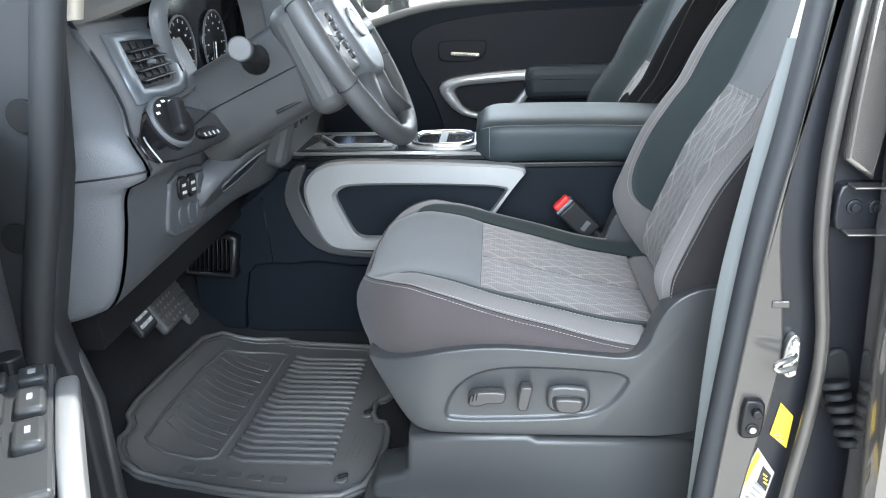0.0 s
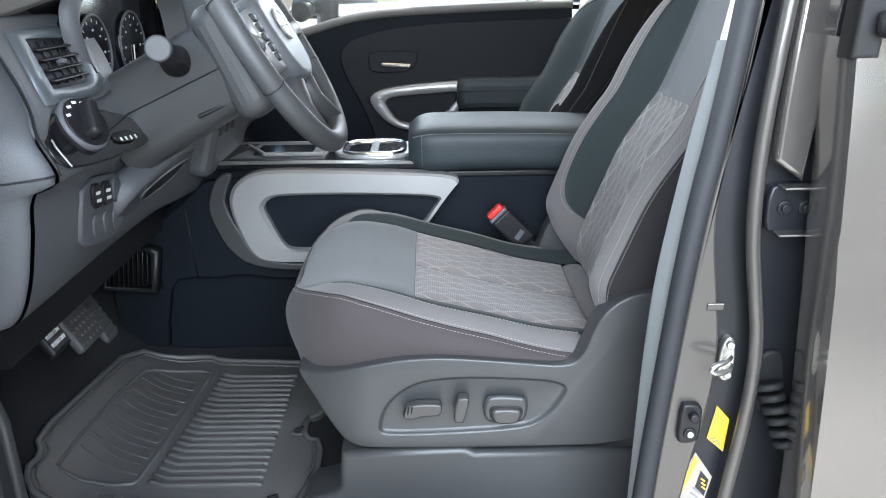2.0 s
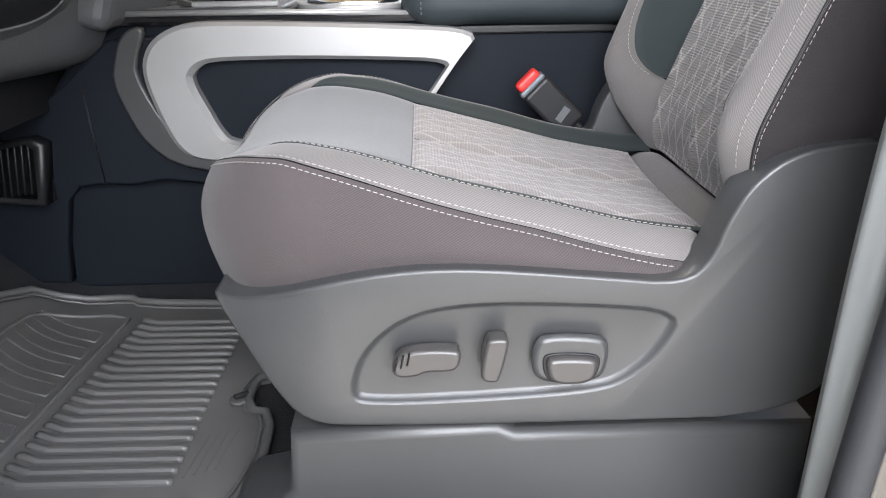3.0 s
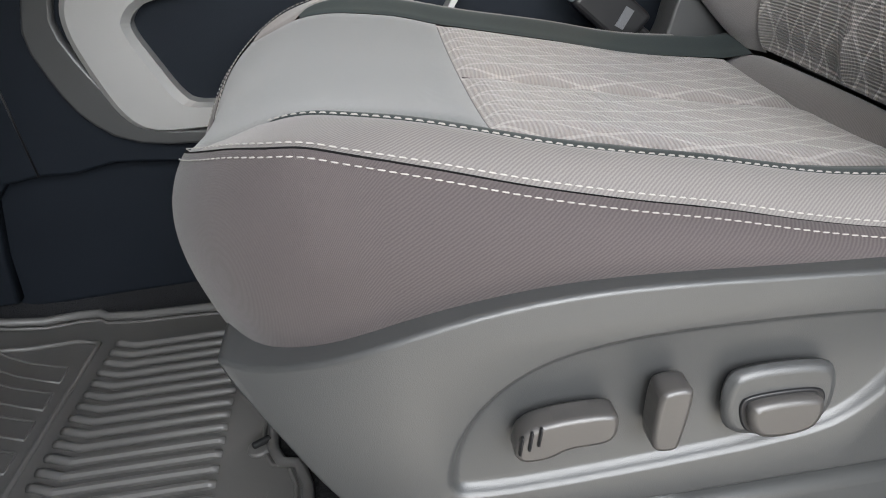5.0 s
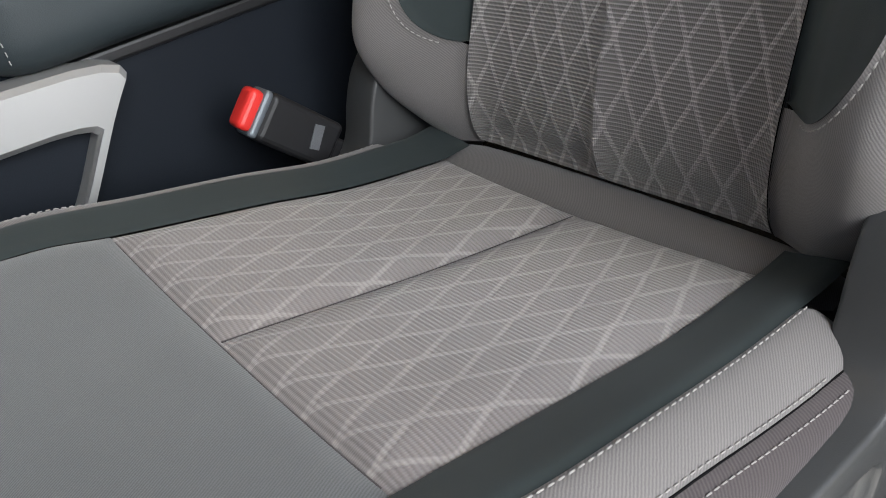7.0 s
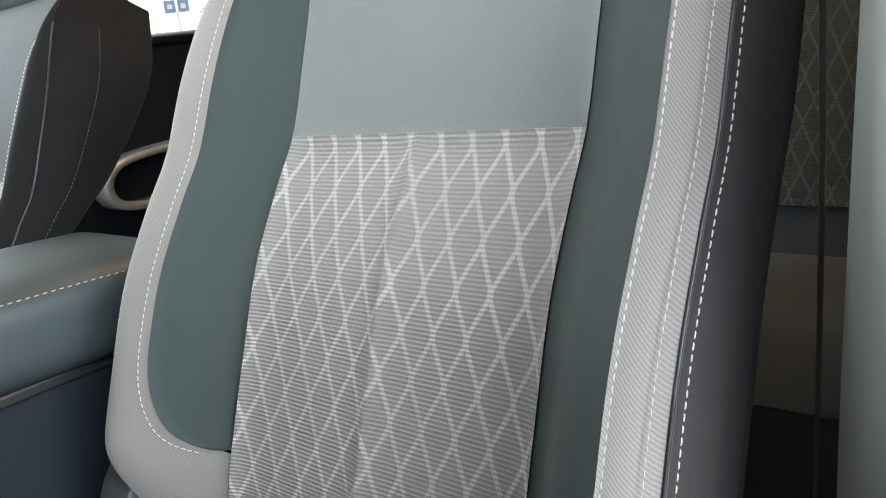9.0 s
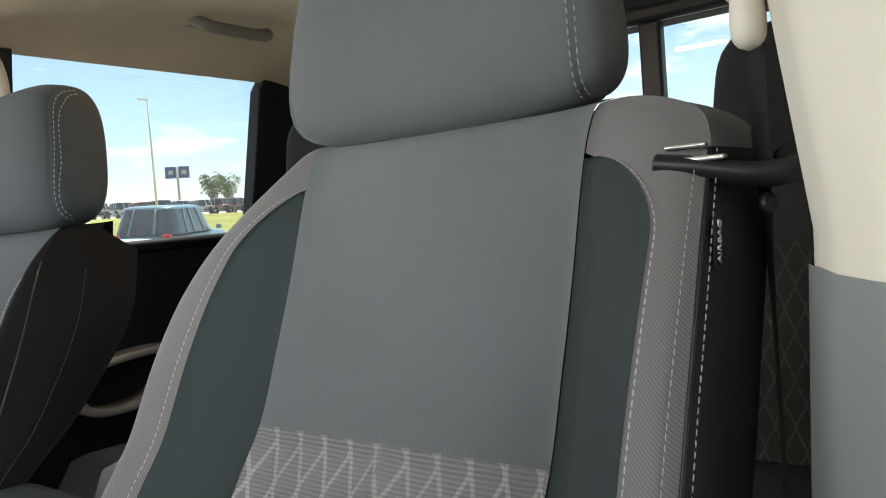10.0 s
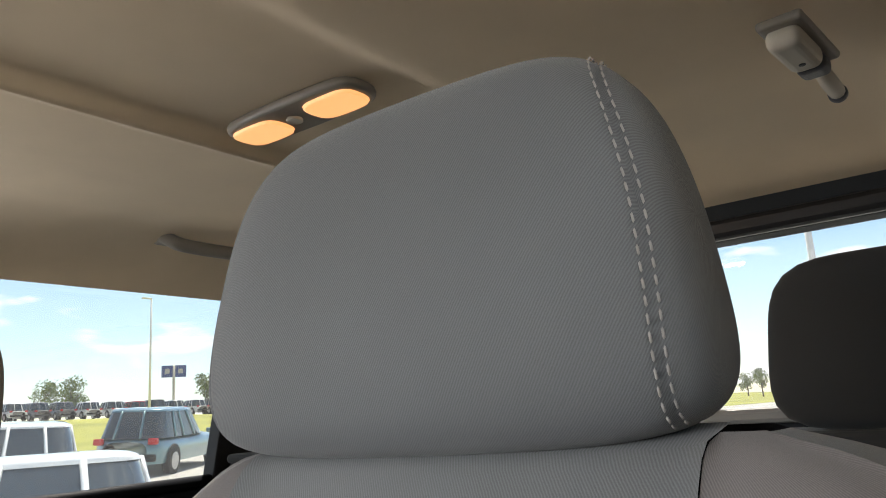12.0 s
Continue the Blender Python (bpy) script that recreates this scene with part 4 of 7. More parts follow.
# side rails over the doors
strut("rail_driver", [(-0.05, 0.43, 1.80), (0.3, 0.42, 1.885), (1.0, 0.42, 1.895), (1.85, 0.43, 1.87)], 0.03, 0.03, M_BEIGE, "beige roof rail trim")
# same beige trim, darkened to paint the headliner's shadow on it
strut("rail_passenger", [(-0.05, 2.00, 1.79), (0.3, 2.00, 1.868), (1.0, 2.00, 1.892), (1.85, 2.0, 1.875)], 0.028, 0.03, M_BEIGE_D, "beige roof rail trim")
strut("a_pillar_driver", [(-0.60, 0.40, 1.36), (-0.36, 0.405, 1.56), (-0.06, 0.425, 1.80)], 0.035, 0.03, M_BEIGE, "beige windscreen pillar trim")
strut("a_pillar_passenger", [(-0.10, 2.01, 1.33), (-0.06, 2.01, 1.45), (0.10, 2.0, 1.70), (0.22, 1.99, 1.86)], 0.030, 0.035, M_BEIGE, "beige windscreen pillar trim")
strut("windscreen_header", [(-0.03, 0.43, 1.80), (-0.10, 0.8, 1.835), (-0.12, 1.21, 1.845), (-0.10, 1.6, 1.835), (-0.03, 2.0, 1.80)], 0.045, 0.03, M_BEIGE, "beige header trim", (0, 0, 1))


def screen_fn(u, v):
    y = 0.42 + 1.58 * v
    b = 0.06 * (1 - ((y - 1.21) / 0.79) ** 2)
    return Vector((-0.66 - b + (0.56 + b * 0.2) * u, y, 1.36 + 0.47 * u)), (y, u)


ws = setting("window_windscreen", grid_bm(screen_fn, 8, 12), M_GLASS, "clear windscreen", True)
ws.visible_shadow = False


# ---- driver's side pillar and rear door ----
P_X = lerp_table([(0.60, 0.612), (0.85, 0.617), (1.10, 0.626), (1.25, 0.646), (1.42, 0.677), (1.54, 0.698), (1.70, 0.735), (1.90, 0.79)])


def pillar_fn(z0, z1, grow):
    ring = [(0.075, 0.424), (0.030, 0.427), (0.008, 0.434), (0.0, 0.446), (0.006, 0.460), (0.030, 0.482), (0.060, 0.502), (0.110, 0.521), (0.18, 0.533), (0.26, 0.528), (0.33, 0.48), (0.34, 0.42)]
    n = len(ring) - 1

    def f(u, v):
        z = z0 + (z1 - z0) * u
        k = v * n
        i = min(n - 1, int(k))
        t = k - i
        a = ring[i][0] * (1 - t) + ring[i + 1][0] * t
        b = ring[i][1] * (1 - t) + ring[i + 1][1] * t
        c = Vector((a - 0.17, b - 0.44, 0)).normalized()
        return Vector((P_X(z) + a, b + 0.17 * max(0, z - 1.42) * min(1, a / 0.06), z)) + c * grow, (k * 0.03, z)

    return f


setting("b_pillar_trim_lower", grid_bm(pillar_fn(0.62, 1.405, 0.003), 30, 44, flip=True), M_GREYTRIM, "grained grey plastic pillar trim", True)
setting("b_pillar_trim_upper", grid_bm(pillar_fn(1.402, 1.89, 0.0), 24, 44, flip=True), M_BEIGE, "smooth beige pillar trim", True)


def strip(name, left, right, y0, y1, mat, label="", r=0.003):
    """An upright plate between two edge lines of (x, z)."""
    o = [(p.x, p.z) for p in smooth_line([(x, 0, z) for x, z in left], 2)] + [(p.x, p.z) for p in reversed(smooth_line([(x, 0, z) for x, z in right], 2))]
    return setting(name, prism_bm(o, (y0, y1), "y", r), mat, label, True)


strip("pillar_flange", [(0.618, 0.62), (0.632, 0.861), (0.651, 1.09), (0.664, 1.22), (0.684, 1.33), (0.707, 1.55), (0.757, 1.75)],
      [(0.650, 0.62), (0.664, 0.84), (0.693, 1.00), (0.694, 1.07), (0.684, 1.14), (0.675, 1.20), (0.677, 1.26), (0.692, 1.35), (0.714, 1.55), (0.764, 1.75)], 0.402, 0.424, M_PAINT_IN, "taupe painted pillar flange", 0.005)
# the recess behind the flange: its shade is put into a near-black colour
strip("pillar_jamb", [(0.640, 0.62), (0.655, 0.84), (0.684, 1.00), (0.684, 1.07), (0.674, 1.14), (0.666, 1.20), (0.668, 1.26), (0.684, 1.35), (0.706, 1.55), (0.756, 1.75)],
      [(0.84, 0.62), (0.84, 1.20), (0.84, 1.55), (0.86, 1.75)], 0.412, 0.430, M_JAMB, "door jamb, taupe darkened for the shaded recess")
strip("pillar_outer", [(0.724, 1.285), (0.726, 1.37), (0.738, 1.55), (0.783, 1.80)],
      [(0.756, 1.262), (0.770, 1.40), (0.778, 1.55), (0.81, 1.80)], 0.384, 0.412, M_PAINT, "taupe metallic outer pillar", 0.010)
seal = tube_bm(smooth_line([(0.606, 0.408, 0.62), (0.621, 0.408, 0.861), (0.640, 0.408, 1.09), (0.653, 0.408, 1.22), (0.672, 0.408, 1.33), (0.696, 0.408, 1.55), (0.748, 0.410, 1.78)], 2), 0.0125, 12)
setting("pillar_seal", seal, M_SEAL_G, "grey rubber door seal", True)
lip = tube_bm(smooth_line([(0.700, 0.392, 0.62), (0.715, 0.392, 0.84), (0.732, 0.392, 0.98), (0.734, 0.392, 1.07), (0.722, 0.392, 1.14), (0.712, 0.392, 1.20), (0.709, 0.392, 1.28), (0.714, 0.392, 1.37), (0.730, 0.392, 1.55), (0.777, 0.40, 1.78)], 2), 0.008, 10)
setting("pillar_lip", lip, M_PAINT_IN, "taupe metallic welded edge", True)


# rear door on the driver's side, closed
rear_door = thing("rear_door", "closed taupe metallic rear door with dark tinted window", "door")


def skin_fn(u, v):
    z = 0.52 + 0.893 * u
    x = 0.768 - 0.013 * max(0.0, (z - 0.9) / 0.5) + 1.03 * v
    y = 0.318 - 0.026 * math.sin(math.pi * min(1, (z - 0.45) / 0.95)) - 0.012 * math.sin(math.pi * v)
    y += 0.006 * math.exp(-(((z - 1.21) / 0.012) ** 2)) * 0.6
    return Vector((x, y, z)), (x, z)


part("outer_skin", grid_bm(skin_fn, 50, 40), M_PAINT, rear_door, "taupe metallic sheet metal")


def edge_fn(u, v):
    p = skin_fn(u, 0)[0]
    return p + Vector((-0.004 * math.sin(math.pi * v) + 0.004 * v, 0.075 * v, 0)), (v, u)


part("door_edge", grid_bm(edge_fn, 50, 6, flip=True), M_PAINT, rear_door, "folded front edge of the door")
part("inner_panel", box_bm((1.28, 0.44, 1.05), (0.98, 0.05, 0.75), 0.01), M_DASH, rear_door)
part("belt_moulding", box_bm((1.27, 0.305, 1.4265), (1.01, 0.022, 0.024), 0.006), M_BLACK, rear_door, "black waist moulding")
part("window_frame", prism_bm([(0.748, 1.395), (0.775, 1.395), (0.785, 1.55), (0.82, 1.86), (0.795, 1.86), (0.757, 1.55)], (0.315, 0.345), "y", 0.004), M_BLACK, rear_door, "black window frame")
part("window_frame", box_bm((1.29, 0.345, 1.872), (0.98, 0.03, 0.03), 0.008), M_BLACK, rear_door, "black window frame")
gl = part("pane", box_bm((1.29, 0.332, 1.65), (0.99, 0.005, 0.43), 0.0, 1), M_TINT, rear_door, "dark tinted glass", False)
# hinge of the rear door, bolted to the pillar
hinge = thing("hinge_assembly", "dark painted door hinge with two bolts on the pillar", "hinge")
part("hinge_plate", prism_bm(smooth_loop([(0.726, 1.206), (0.726, 1.252), (0.740, 1.258), (0.800, 1.254), (0.800, 1.204), (0.740, 1.202)], 1), (0.396, 0.413), "y", 0.003), M_JAMB, hinge)
for x in (0.745, 0.768):
    b = part("bolt", disc_bm((x, 0.397, 1.231), (0, -1, 0), 0.0085, 0.004, 20, 0.001), M_JAMB, hinge, "dark bolt head")
    part("bolt_head", disc_bm((x, 0.394, 1.231), (0, -1, 0), 0.0055, 0.005, 6, 0.0006), M_JAMB, b)
for z in (1.204, 1.256):
    part("hinge_flange", box_bm((0.770, 0.388, z), (0.07, 0.02, 0.003), 0.001, 1), M_PAINT_IN, hinge)
striker = thing("door_striker", "zinc-plated steel striker loop on the pillar", "striker")
part("striker_plate", prism_bm(smooth_loop([(0.698, 1.020), (0.694, 1.034), (0.696, 1.062), (0.703, 1.076), (0.711, 1.072), (0.714, 1.050), (0.713, 1.028), (0.707, 1.016)], 2), (0.400, 0.413), "y", 0.002), M_STEEL, striker)
part("striker_loop", tube_bm(smooth_line([(0.704, 0.392, 1.053), (0.692, 0.376, 1.055), (0.677, 0.371, 1.053), (0.675, 0.371, 1.047), (0.681, 0.371, 1.043), (0.698, 0.378, 1.043), (0.705, 0.392, 1.043)], 2), 0.0034, 10), M_STEEL, striker)
for z in (1.028, 1.066):
    part("striker_bolt", disc_bm((0.705, 0.397, z), (0, -1, 0), 0.0052, 0.003, 6, 0.001), M_STEEL, striker)
buf = thing("door_switch", "black door contact switch screwed to the pillar flange", "switch")
part("switch_body", prism_bm(smooth_loop([(0.652, 0.943), (0.654, 0.990), (0.662, 0.992), (0.676, 0.990), (0.680, 0.982), (0.679, 0.945), (0.671, 0.939), (0.657, 0.938)], 1), (0.392, 0.405), "y", 0.003), M_BLACK, buf)
part("switch_pin", disc_bm((0.668, 0.393, 0.977), (0, -1, 0), 0.006, 0.010, 16, 0.002), M_BLACK, buf)
part("screw", disc_bm((0.666, 0.393, 0.953), (0, -1, 0), 0.0075, 0.003, 20, 0.001), M_BLACK, buf)
part("screw_head", disc_bm((0.666, 0.390, 0.953), (0, -1, 0), 0.0045, 0.003, 16, 0.001), M_STEEL, buf)
yl = thing("warning_label", "yellow sticker with small print on the jamb", "label")
part("sticker", prism_bm([(0.703, 0.979), (0.720, 0.960), (0.717, 0.914), (0.695, 0.934)], (0.4095, 0.4115), "y"), M_YELLOW, yl, "", False)
for i in range(3):
    part("print_bar", box_bm((0.703 + 0.003 * i, 0.409, 0.934 - 0.004 * i), (0.007, 0.0006, 0.0012), 0.0, 1, Matrix.Rotation(-0.25, 3, "Y")), M_INK, yl, "", False)
il = thing("information_label", "white data sticker with a yellow band on the jamb", "label")
part("sticker", prism_bm([(0.683, 0.914), (0.707, 0.878), (0.690, 0.790), (0.650, 0.826)], (0.4095, 0.4115), "y"), M_BEIGE_D, il, "", False)
part("yellow_band", prism_bm([(0.683, 0.910), (0.687, 0.903), (0.660, 0.826), (0.655, 0.831)], (0.4085, 0.4105), "y"), M_YELLOW, il, "", False)
part("picture_bar", prism_bm([(0.692, 0.888), (0.703, 0.874), (0.699, 0.850), (0.687, 0.864)], (0.4085, 0.4105), "y"), M_GLOSS, il, "dark picture block", False)
for i in range(9):
    part("print_bar", box_bm((0.6905 - 0.0030 * i, 0.4088, 0.858 - 0.0070 * i), (0.015 - 0.004 * (i % 3 == 2), 0.0006, 0.0018 if i % 3 else 0.003), 0.0, 1, Matrix.Rotation(0.72, 3, "Y")), M_INK, il, "", False)
for i in range(3):
    part("yellow_bar", box_bm((0.6955 + 0.001 * i, 0.4082, 0.8745 - 0.006 * i), (0.007, 0.0006, 0.0022), 0.0, 1, Matrix.Rotation(0.72, 3, "Y")), M_YELLOW, il, "", False)
gr = thing("wiring_boot", "black rubber bellows for the door wiring", "cable boot")
part("boot_flange", prism_bm(smooth_loop([(0.736, 0.985), (0.740, 1.040), (0.755, 1.056), (0.775, 1.050), (0.780, 0.99), (0.765, 0.965)], 2), (0.404, 0.413), "y", 0.004), M_SEAL, gr)
for i in range(6):
    part("bellow", disc_bm((0.752 + 0.004 * i, 0.392 - 0.004 * i, 1.02 - 0.013 * i), (0.15, -0.35, -0.9), 0.017 - 0.002 * (i % 2), 0.009, 20, 0.003), M_SEAL, gr)
part("cap", disc_bm((0.674, 0.405, 1.13), (0, -1, 0), 0.006, 0.002, 16, 0.0008), M_PAINT_IN, thing("pillar_plug", "small painted plug on the pillar flange", "plug"))
clip = thing("trim_clip", "clear plastic clip on the pillar flange", "clip")
part("clip_body", box_bm((0.684, 0.4015, 1.113), (0.020, 0.003, 0.009), 0.0015), M_PAINT_IN, clip)

# ---- A pillar with its seal, driver's side ----
# hinge pillar in body paint, its shade given by a dark grey colour
jamb = prism_bm([(-0.52, 0.60), (-0.165, 0.60), (-0.170, 0.87), (-0.172, 0.97), (-0.190, 1.08), (-0.158, 1.20), (-0.140, 1.275), (-0.122, 1.42), (-0.090, 1.55), (-0.01, 1.80), (-0.10, 1.80), (-0.42, 1.36), (-0.52, 1.36)], (0.405, 0.445), "y", 0.006)
setting("a_pillar_jamb", jamb, M_SEAL_G, "hinge pillar, coloured dark as in shade", True)
seal = tube_bm(smooth_line([(-0.250, 0.392, 0.62), (-0.240, 0.392, 0.87), (-0.200, 0.392, 1.10), (-0.150, 0.392, 1.275), (-0.118, 0.392, 1.42), (-0.085, 0.392, 1.55), (-0.015, 0.40, 1.80), (0.2, 0.40, 1.885), (0.75, 0.40, 1.89)], 2), 0.018, 12)
setting("door_seal", seal, M_SEAL_G, "thick black rubber door seal", True)
for z, x in ((1.345, -0.165), (1.20, -0.205)):
    setting("jamb_plug", disc_bm((x, 0.400, z), (0, -1, 0), 0.019, 0.004, 28, 0.001), M_SEAL, "round rubber plug", True)
foot = prism_bm([(-0.148, 1.441), (-0.106, 1.443), (-0.088, 1.52), (-0.062, 1.60), (0.012, 1.80), (-0.03, 1.80), (-0.105, 1.60), (-0.128, 1.53)], (0.438, 0.462), "y", 0.006)
setting("a_pillar_foot", foot, M_BEIGE, "pale slotted pillar foot", True)
for i in range(7):
    setting("vent_slot", box_bm((-0.121 + 0.0062 * i, 0.4375, 1.462 + 0.0175 * i), (0.016, 0.003, 0.007), 0.001, 1, Matrix.Rotation(-0.1, 3, "Y")), M_PAPER, "slot in the pillar foot", True)
kick = prism_bm([(-0.55, 0.68), (-0.160, 0.68), (-0.163, 0.96), (-0.178, 1.02), (-0.205, 1.092), (-0.55, 1.092)], (0.428, 0.446), "y", 0.006)
setting("kick_panel", kick, M_TRIM, "dark grey plastic kick panel", True)

# ---- driver's door, standing open ----
driver_door = thing("driver_door", "open driver's door with window switches and silver trim", "door")
driver_door.location = (-0.267, 0.406, -0.03)
driver_door.rotation_euler = (0, 0, radians(-61))
# local: x out along the door, y towards the cab
def dpart(name, bm, mat, parent=None, label="", smooth=True):
    return part(name, bm, mat, parent or driver_door, label, smooth)


dpart("door_shell", box_bm((0.50, -0.045, 1.02), (0.98, 0.05, 0.82), 0.02, 3), M_PAINT, None, "taupe metallic outer shell")
dpanel = dpart("door_panel", box_bm((0.49, 0.005, 1.01), (0.92, 0.05, 0.74), 0.02, 3), M_DASH, None, "dark grained door panel")
dpart("upper_panel", box_bm((0.49, 0.020, 1.33), (0.90, 0.05, 0.11), 0.018, 3), M_GREYTRIM, dpanel, "soft grey upper panel")
dpart("armrest", box_bm((0.55, 0.045, 1.155), (0.50, 0.085, 0.075), 0.02, 3), M_TRIM, dpanel, "grained plastic armrest")
bz = dpart("switch_bezel", box_bm((0.435, 0.053, 1.1955), (0.20, 0.066, 0.010), 0.004), M_TRIM, dpanel, "switch panel")
for i in range(2):
    for j in range(2):
        b = dpart("window_switch", box_bm((0.41 + 0.052 * i, 0.040 + 0.030 * j, 1.203), (0.040, 0.022, 0.012), 0.004), M_TRIM, bz, "grey window switch")
        dpart("symbol", box_bm((0.41 + 0.052 * i, 0.040 + 0.030 * j, 1.2093), (0.010, 0.004, 0.0006), 0.0, 1), M_PRINT, b, "white symbol", False)
for j in range(2):
    b = dpart("lock_switch", box_bm((0.362, 0.040 + 0.030 * j, 1.203), (0.026, 0.022, 0.010), 0.003), M_TRIM, bz, "grey lock switch")
    dpart("symbol", box_bm((0.362, 0.040 + 0.030 * j, 1.2083), (0.008, 0.006, 0.0006), 0.0, 1), M_PRINT, b, "white symbol", False)
k = dpart("mirror_knob", disc_bm((0.335, 0.052, 1.197), (0, 0, 1), 0.012, 0.018, 20, 0.002), M_BLACK, bz, "black mirror adjuster")
dpart("silver_trim", prism_bm(smooth_loop([(0.36, 1.205), (0.55, 1.200), (0.60, 1.10), (0.585, 1.00), (0.555, 1.00), (0.565, 1.10), (0.53, 1.165), (0.36, 1.18)], 2), (0.086, 0.104), "y", 0.005), M_SILVER, dpanel, "satin silver trim")
dg = dpart("pane", box_bm((0.52, -0.03, 1.60), (0.86, 0.005, 0.42), 0.0, 1), M_GLASS, None, "clear door glass", False)
dg.visible_shadow = False
for z0, z1, x0, x1 in ((1.38, 1.84, 0.93, 0.96), (1.81, 1.84, 0.20, 0.96)):
    dpart("window_frame", box_bm(((x0 + x1) / 2, -0.03, (z0 + z1) / 2), (x1 - x0, 0.035, z1 - z0), 0.008), M_BLACK, None, "black window frame")

# ---- passenger side ----
pdoor = thing("passenger_door", "closed passenger door with dark panel and silver trim", "door")
belt = [(-0.09, 1.318), (0.02, 1.345), (0.10, 1.370), (0.21, 1.390), (0.40, 1.400), (0.80, 1.412)]
o = [(p.x, p.z) for p in smooth_line([(x, 0, z) for x, z in belt], 2)]
bm = prism_bm(o + [(0.83, 0.70), (-0.35, 0.70), (-0.30, 1.20)], (2.005, 2.06), "y", 0.004)
pp = part("door_panel", bm, M_CONSOLE, pdoor, "dark grained door panel")
roll = tube_bm([(p.x, 2.004, p.z - 0.006) for p in smooth_line([(x, 0, z) for x, z in belt], 2)], 0.013, 10)
part("waist_roll", roll, M_DASH_TOP, pp, "padded waist rail")
o = [(p.x, p.z) for p in smooth_line([(0.205, 0, 0.98), (0.160, 0, 1.116), (0.115, 0, 1.190), (0.092, 0, 1.266), (0.128, 0, 1.311), (0.212, 0, 1.336), (0.341, 0, 1.353), (0.551, 0, 1.363), (0.80, 0, 1.366)], 2)] + [(0.80, 0.98)]
part("insert_panel", prism_bm(o, (1.997, 2.006), "y", 0.004), M_DARKPAN, pp, "black inset panel")
hd = part("handle_bezel", prism_bm(smooth_loop([(0.185, 1.225), (0.185, 1.268), (0.20, 1.277), (0.325, 1.277), (0.335, 1.265), (0.325, 1.225), (0.29, 1.212), (0.20, 1.213)], 1), (1.986, 1.994), "y", 0.003), M_DARKPAN, pp, "handle recess")
part("door_handle", box_bm((0.268, 1.976, 1.236), (0.092, 0.014, 0.013), 0.005, 3, Matrix.Rotation(0.06, 3, "Y")), M_CHROME, hd, "chrome pull handle")


def ring_plate(outer_pts, inner_pts, y0, y1, r=0.004):
    """A flat trim piece with a hole: two loops of the same length bridged into a solid ring."""
    bm = bmesh.new()
    n = len(outer_pts)
    L = [[bm.verts.new((x, y, z)) for x, z in pts] for pts, y in ((outer_pts, y1), (outer_pts, y0 + r), ([(a * 0.90 + c * 0.10, b * 0.90 + d * 0.10) for (a, b), (c, d) in zip(outer_pts, inner_pts)], y0), ([(a * 0.12 + c * 0.88, b * 0.12 + d * 0.88) for (a, b), (c, d) in zip(outer_pts, inner_pts)], y0), (inner_pts, y0 + r * 1.4), (inner_pts, y1))]
    for a, b in zip(L, L[1:]):
        for i in range(n):
            bm.faces.new((a[i], a[(i + 1) % n], b[(i + 1) % n], b[i]))
    for i in range(n):
        a, b = L[-1], L[0]
        bm.faces.new((a[i], a[(i + 1) % n], b[(i + 1) % n], b[i]))
    bmesh.ops.recalc_face_normals(bm, faces=bm.faces)
    return bm


po = smooth_loop([(0.188, 1.118), (0.186, 1.146), (0.226, 1.169), (0.36, 1.183), (0.510, 1.189), (0.475, 1.130), (0.442, 1.078), (0.39, 1.040), (0.300, 1.038), (0.236, 1.060)], 1)
pi = smooth_loop([(0.238, 1.112), (0.231, 1.131), (0.256, 1.143), (0.36, 1.150), (0.472, 1.157), (0.440, 1.118), (0.408, 1.082), (0.37, 1.058), (0.310, 1.056), (0.266, 1.069)], 1)
part("silver_trim", ring_plate(po, pi, 1.962, 1.994, 0.006), M_SILVER, pp, "satin silver trim round the pocket")
part("armrest", box_bm((0.62, 1.965, 1.150), (0.34, 0.07, 0.10), 0.025, 3), M_ARM, pp, "black padded armrest")
part("armrest_seam", box_bm((0.62, 1.928, 1.162), (0.33, 0.003, 0.002), 0.0, 1), M_BLACK, pp)
pg = part("pane", prism_bm([(-0.08, 1.32), (0.40, 1.39), (0.80, 1.40), (0.84, 1.87), (0.30, 1.87), (0.05, 1.62)], (2.030, 2.034), "y"), M_GLASS, pdoor, "clear door glass", False)
pg.visible_shadow = False
# price sheet stuck inside the glass
sheet = thing("window_sheet", "printed paper price sheet stuck in the window", "paper sheet")
part("paper", box_bm((0.540, 2.022, 1.565), (0.385, 0.002, 0.215), 0.0, 1), M_PAPER, sheet, "", False)
for i in range(3):
    for j in range(9):
        part("print_bar", box_bm((0.415 + 0.125 * i, 2.0205, 1.650 - 0.019 * j), (0.095 - 0.03 * ((i * 5 + j * 3) % 3) / 2, 0.0008, 0.003 if (i + j) % 4 else 0.006), 0.0, 1), M_INK if (i + j) % 4 == 0 else M_PRINT, sheet, "", False)
for z in (1.600, 1.540, 1.485):
    part("rule_line", box_bm((0.540, 2.0205, z), (0.36, 0.0008, 0.0016), 0.0, 1), M_INK, sheet, "", False)
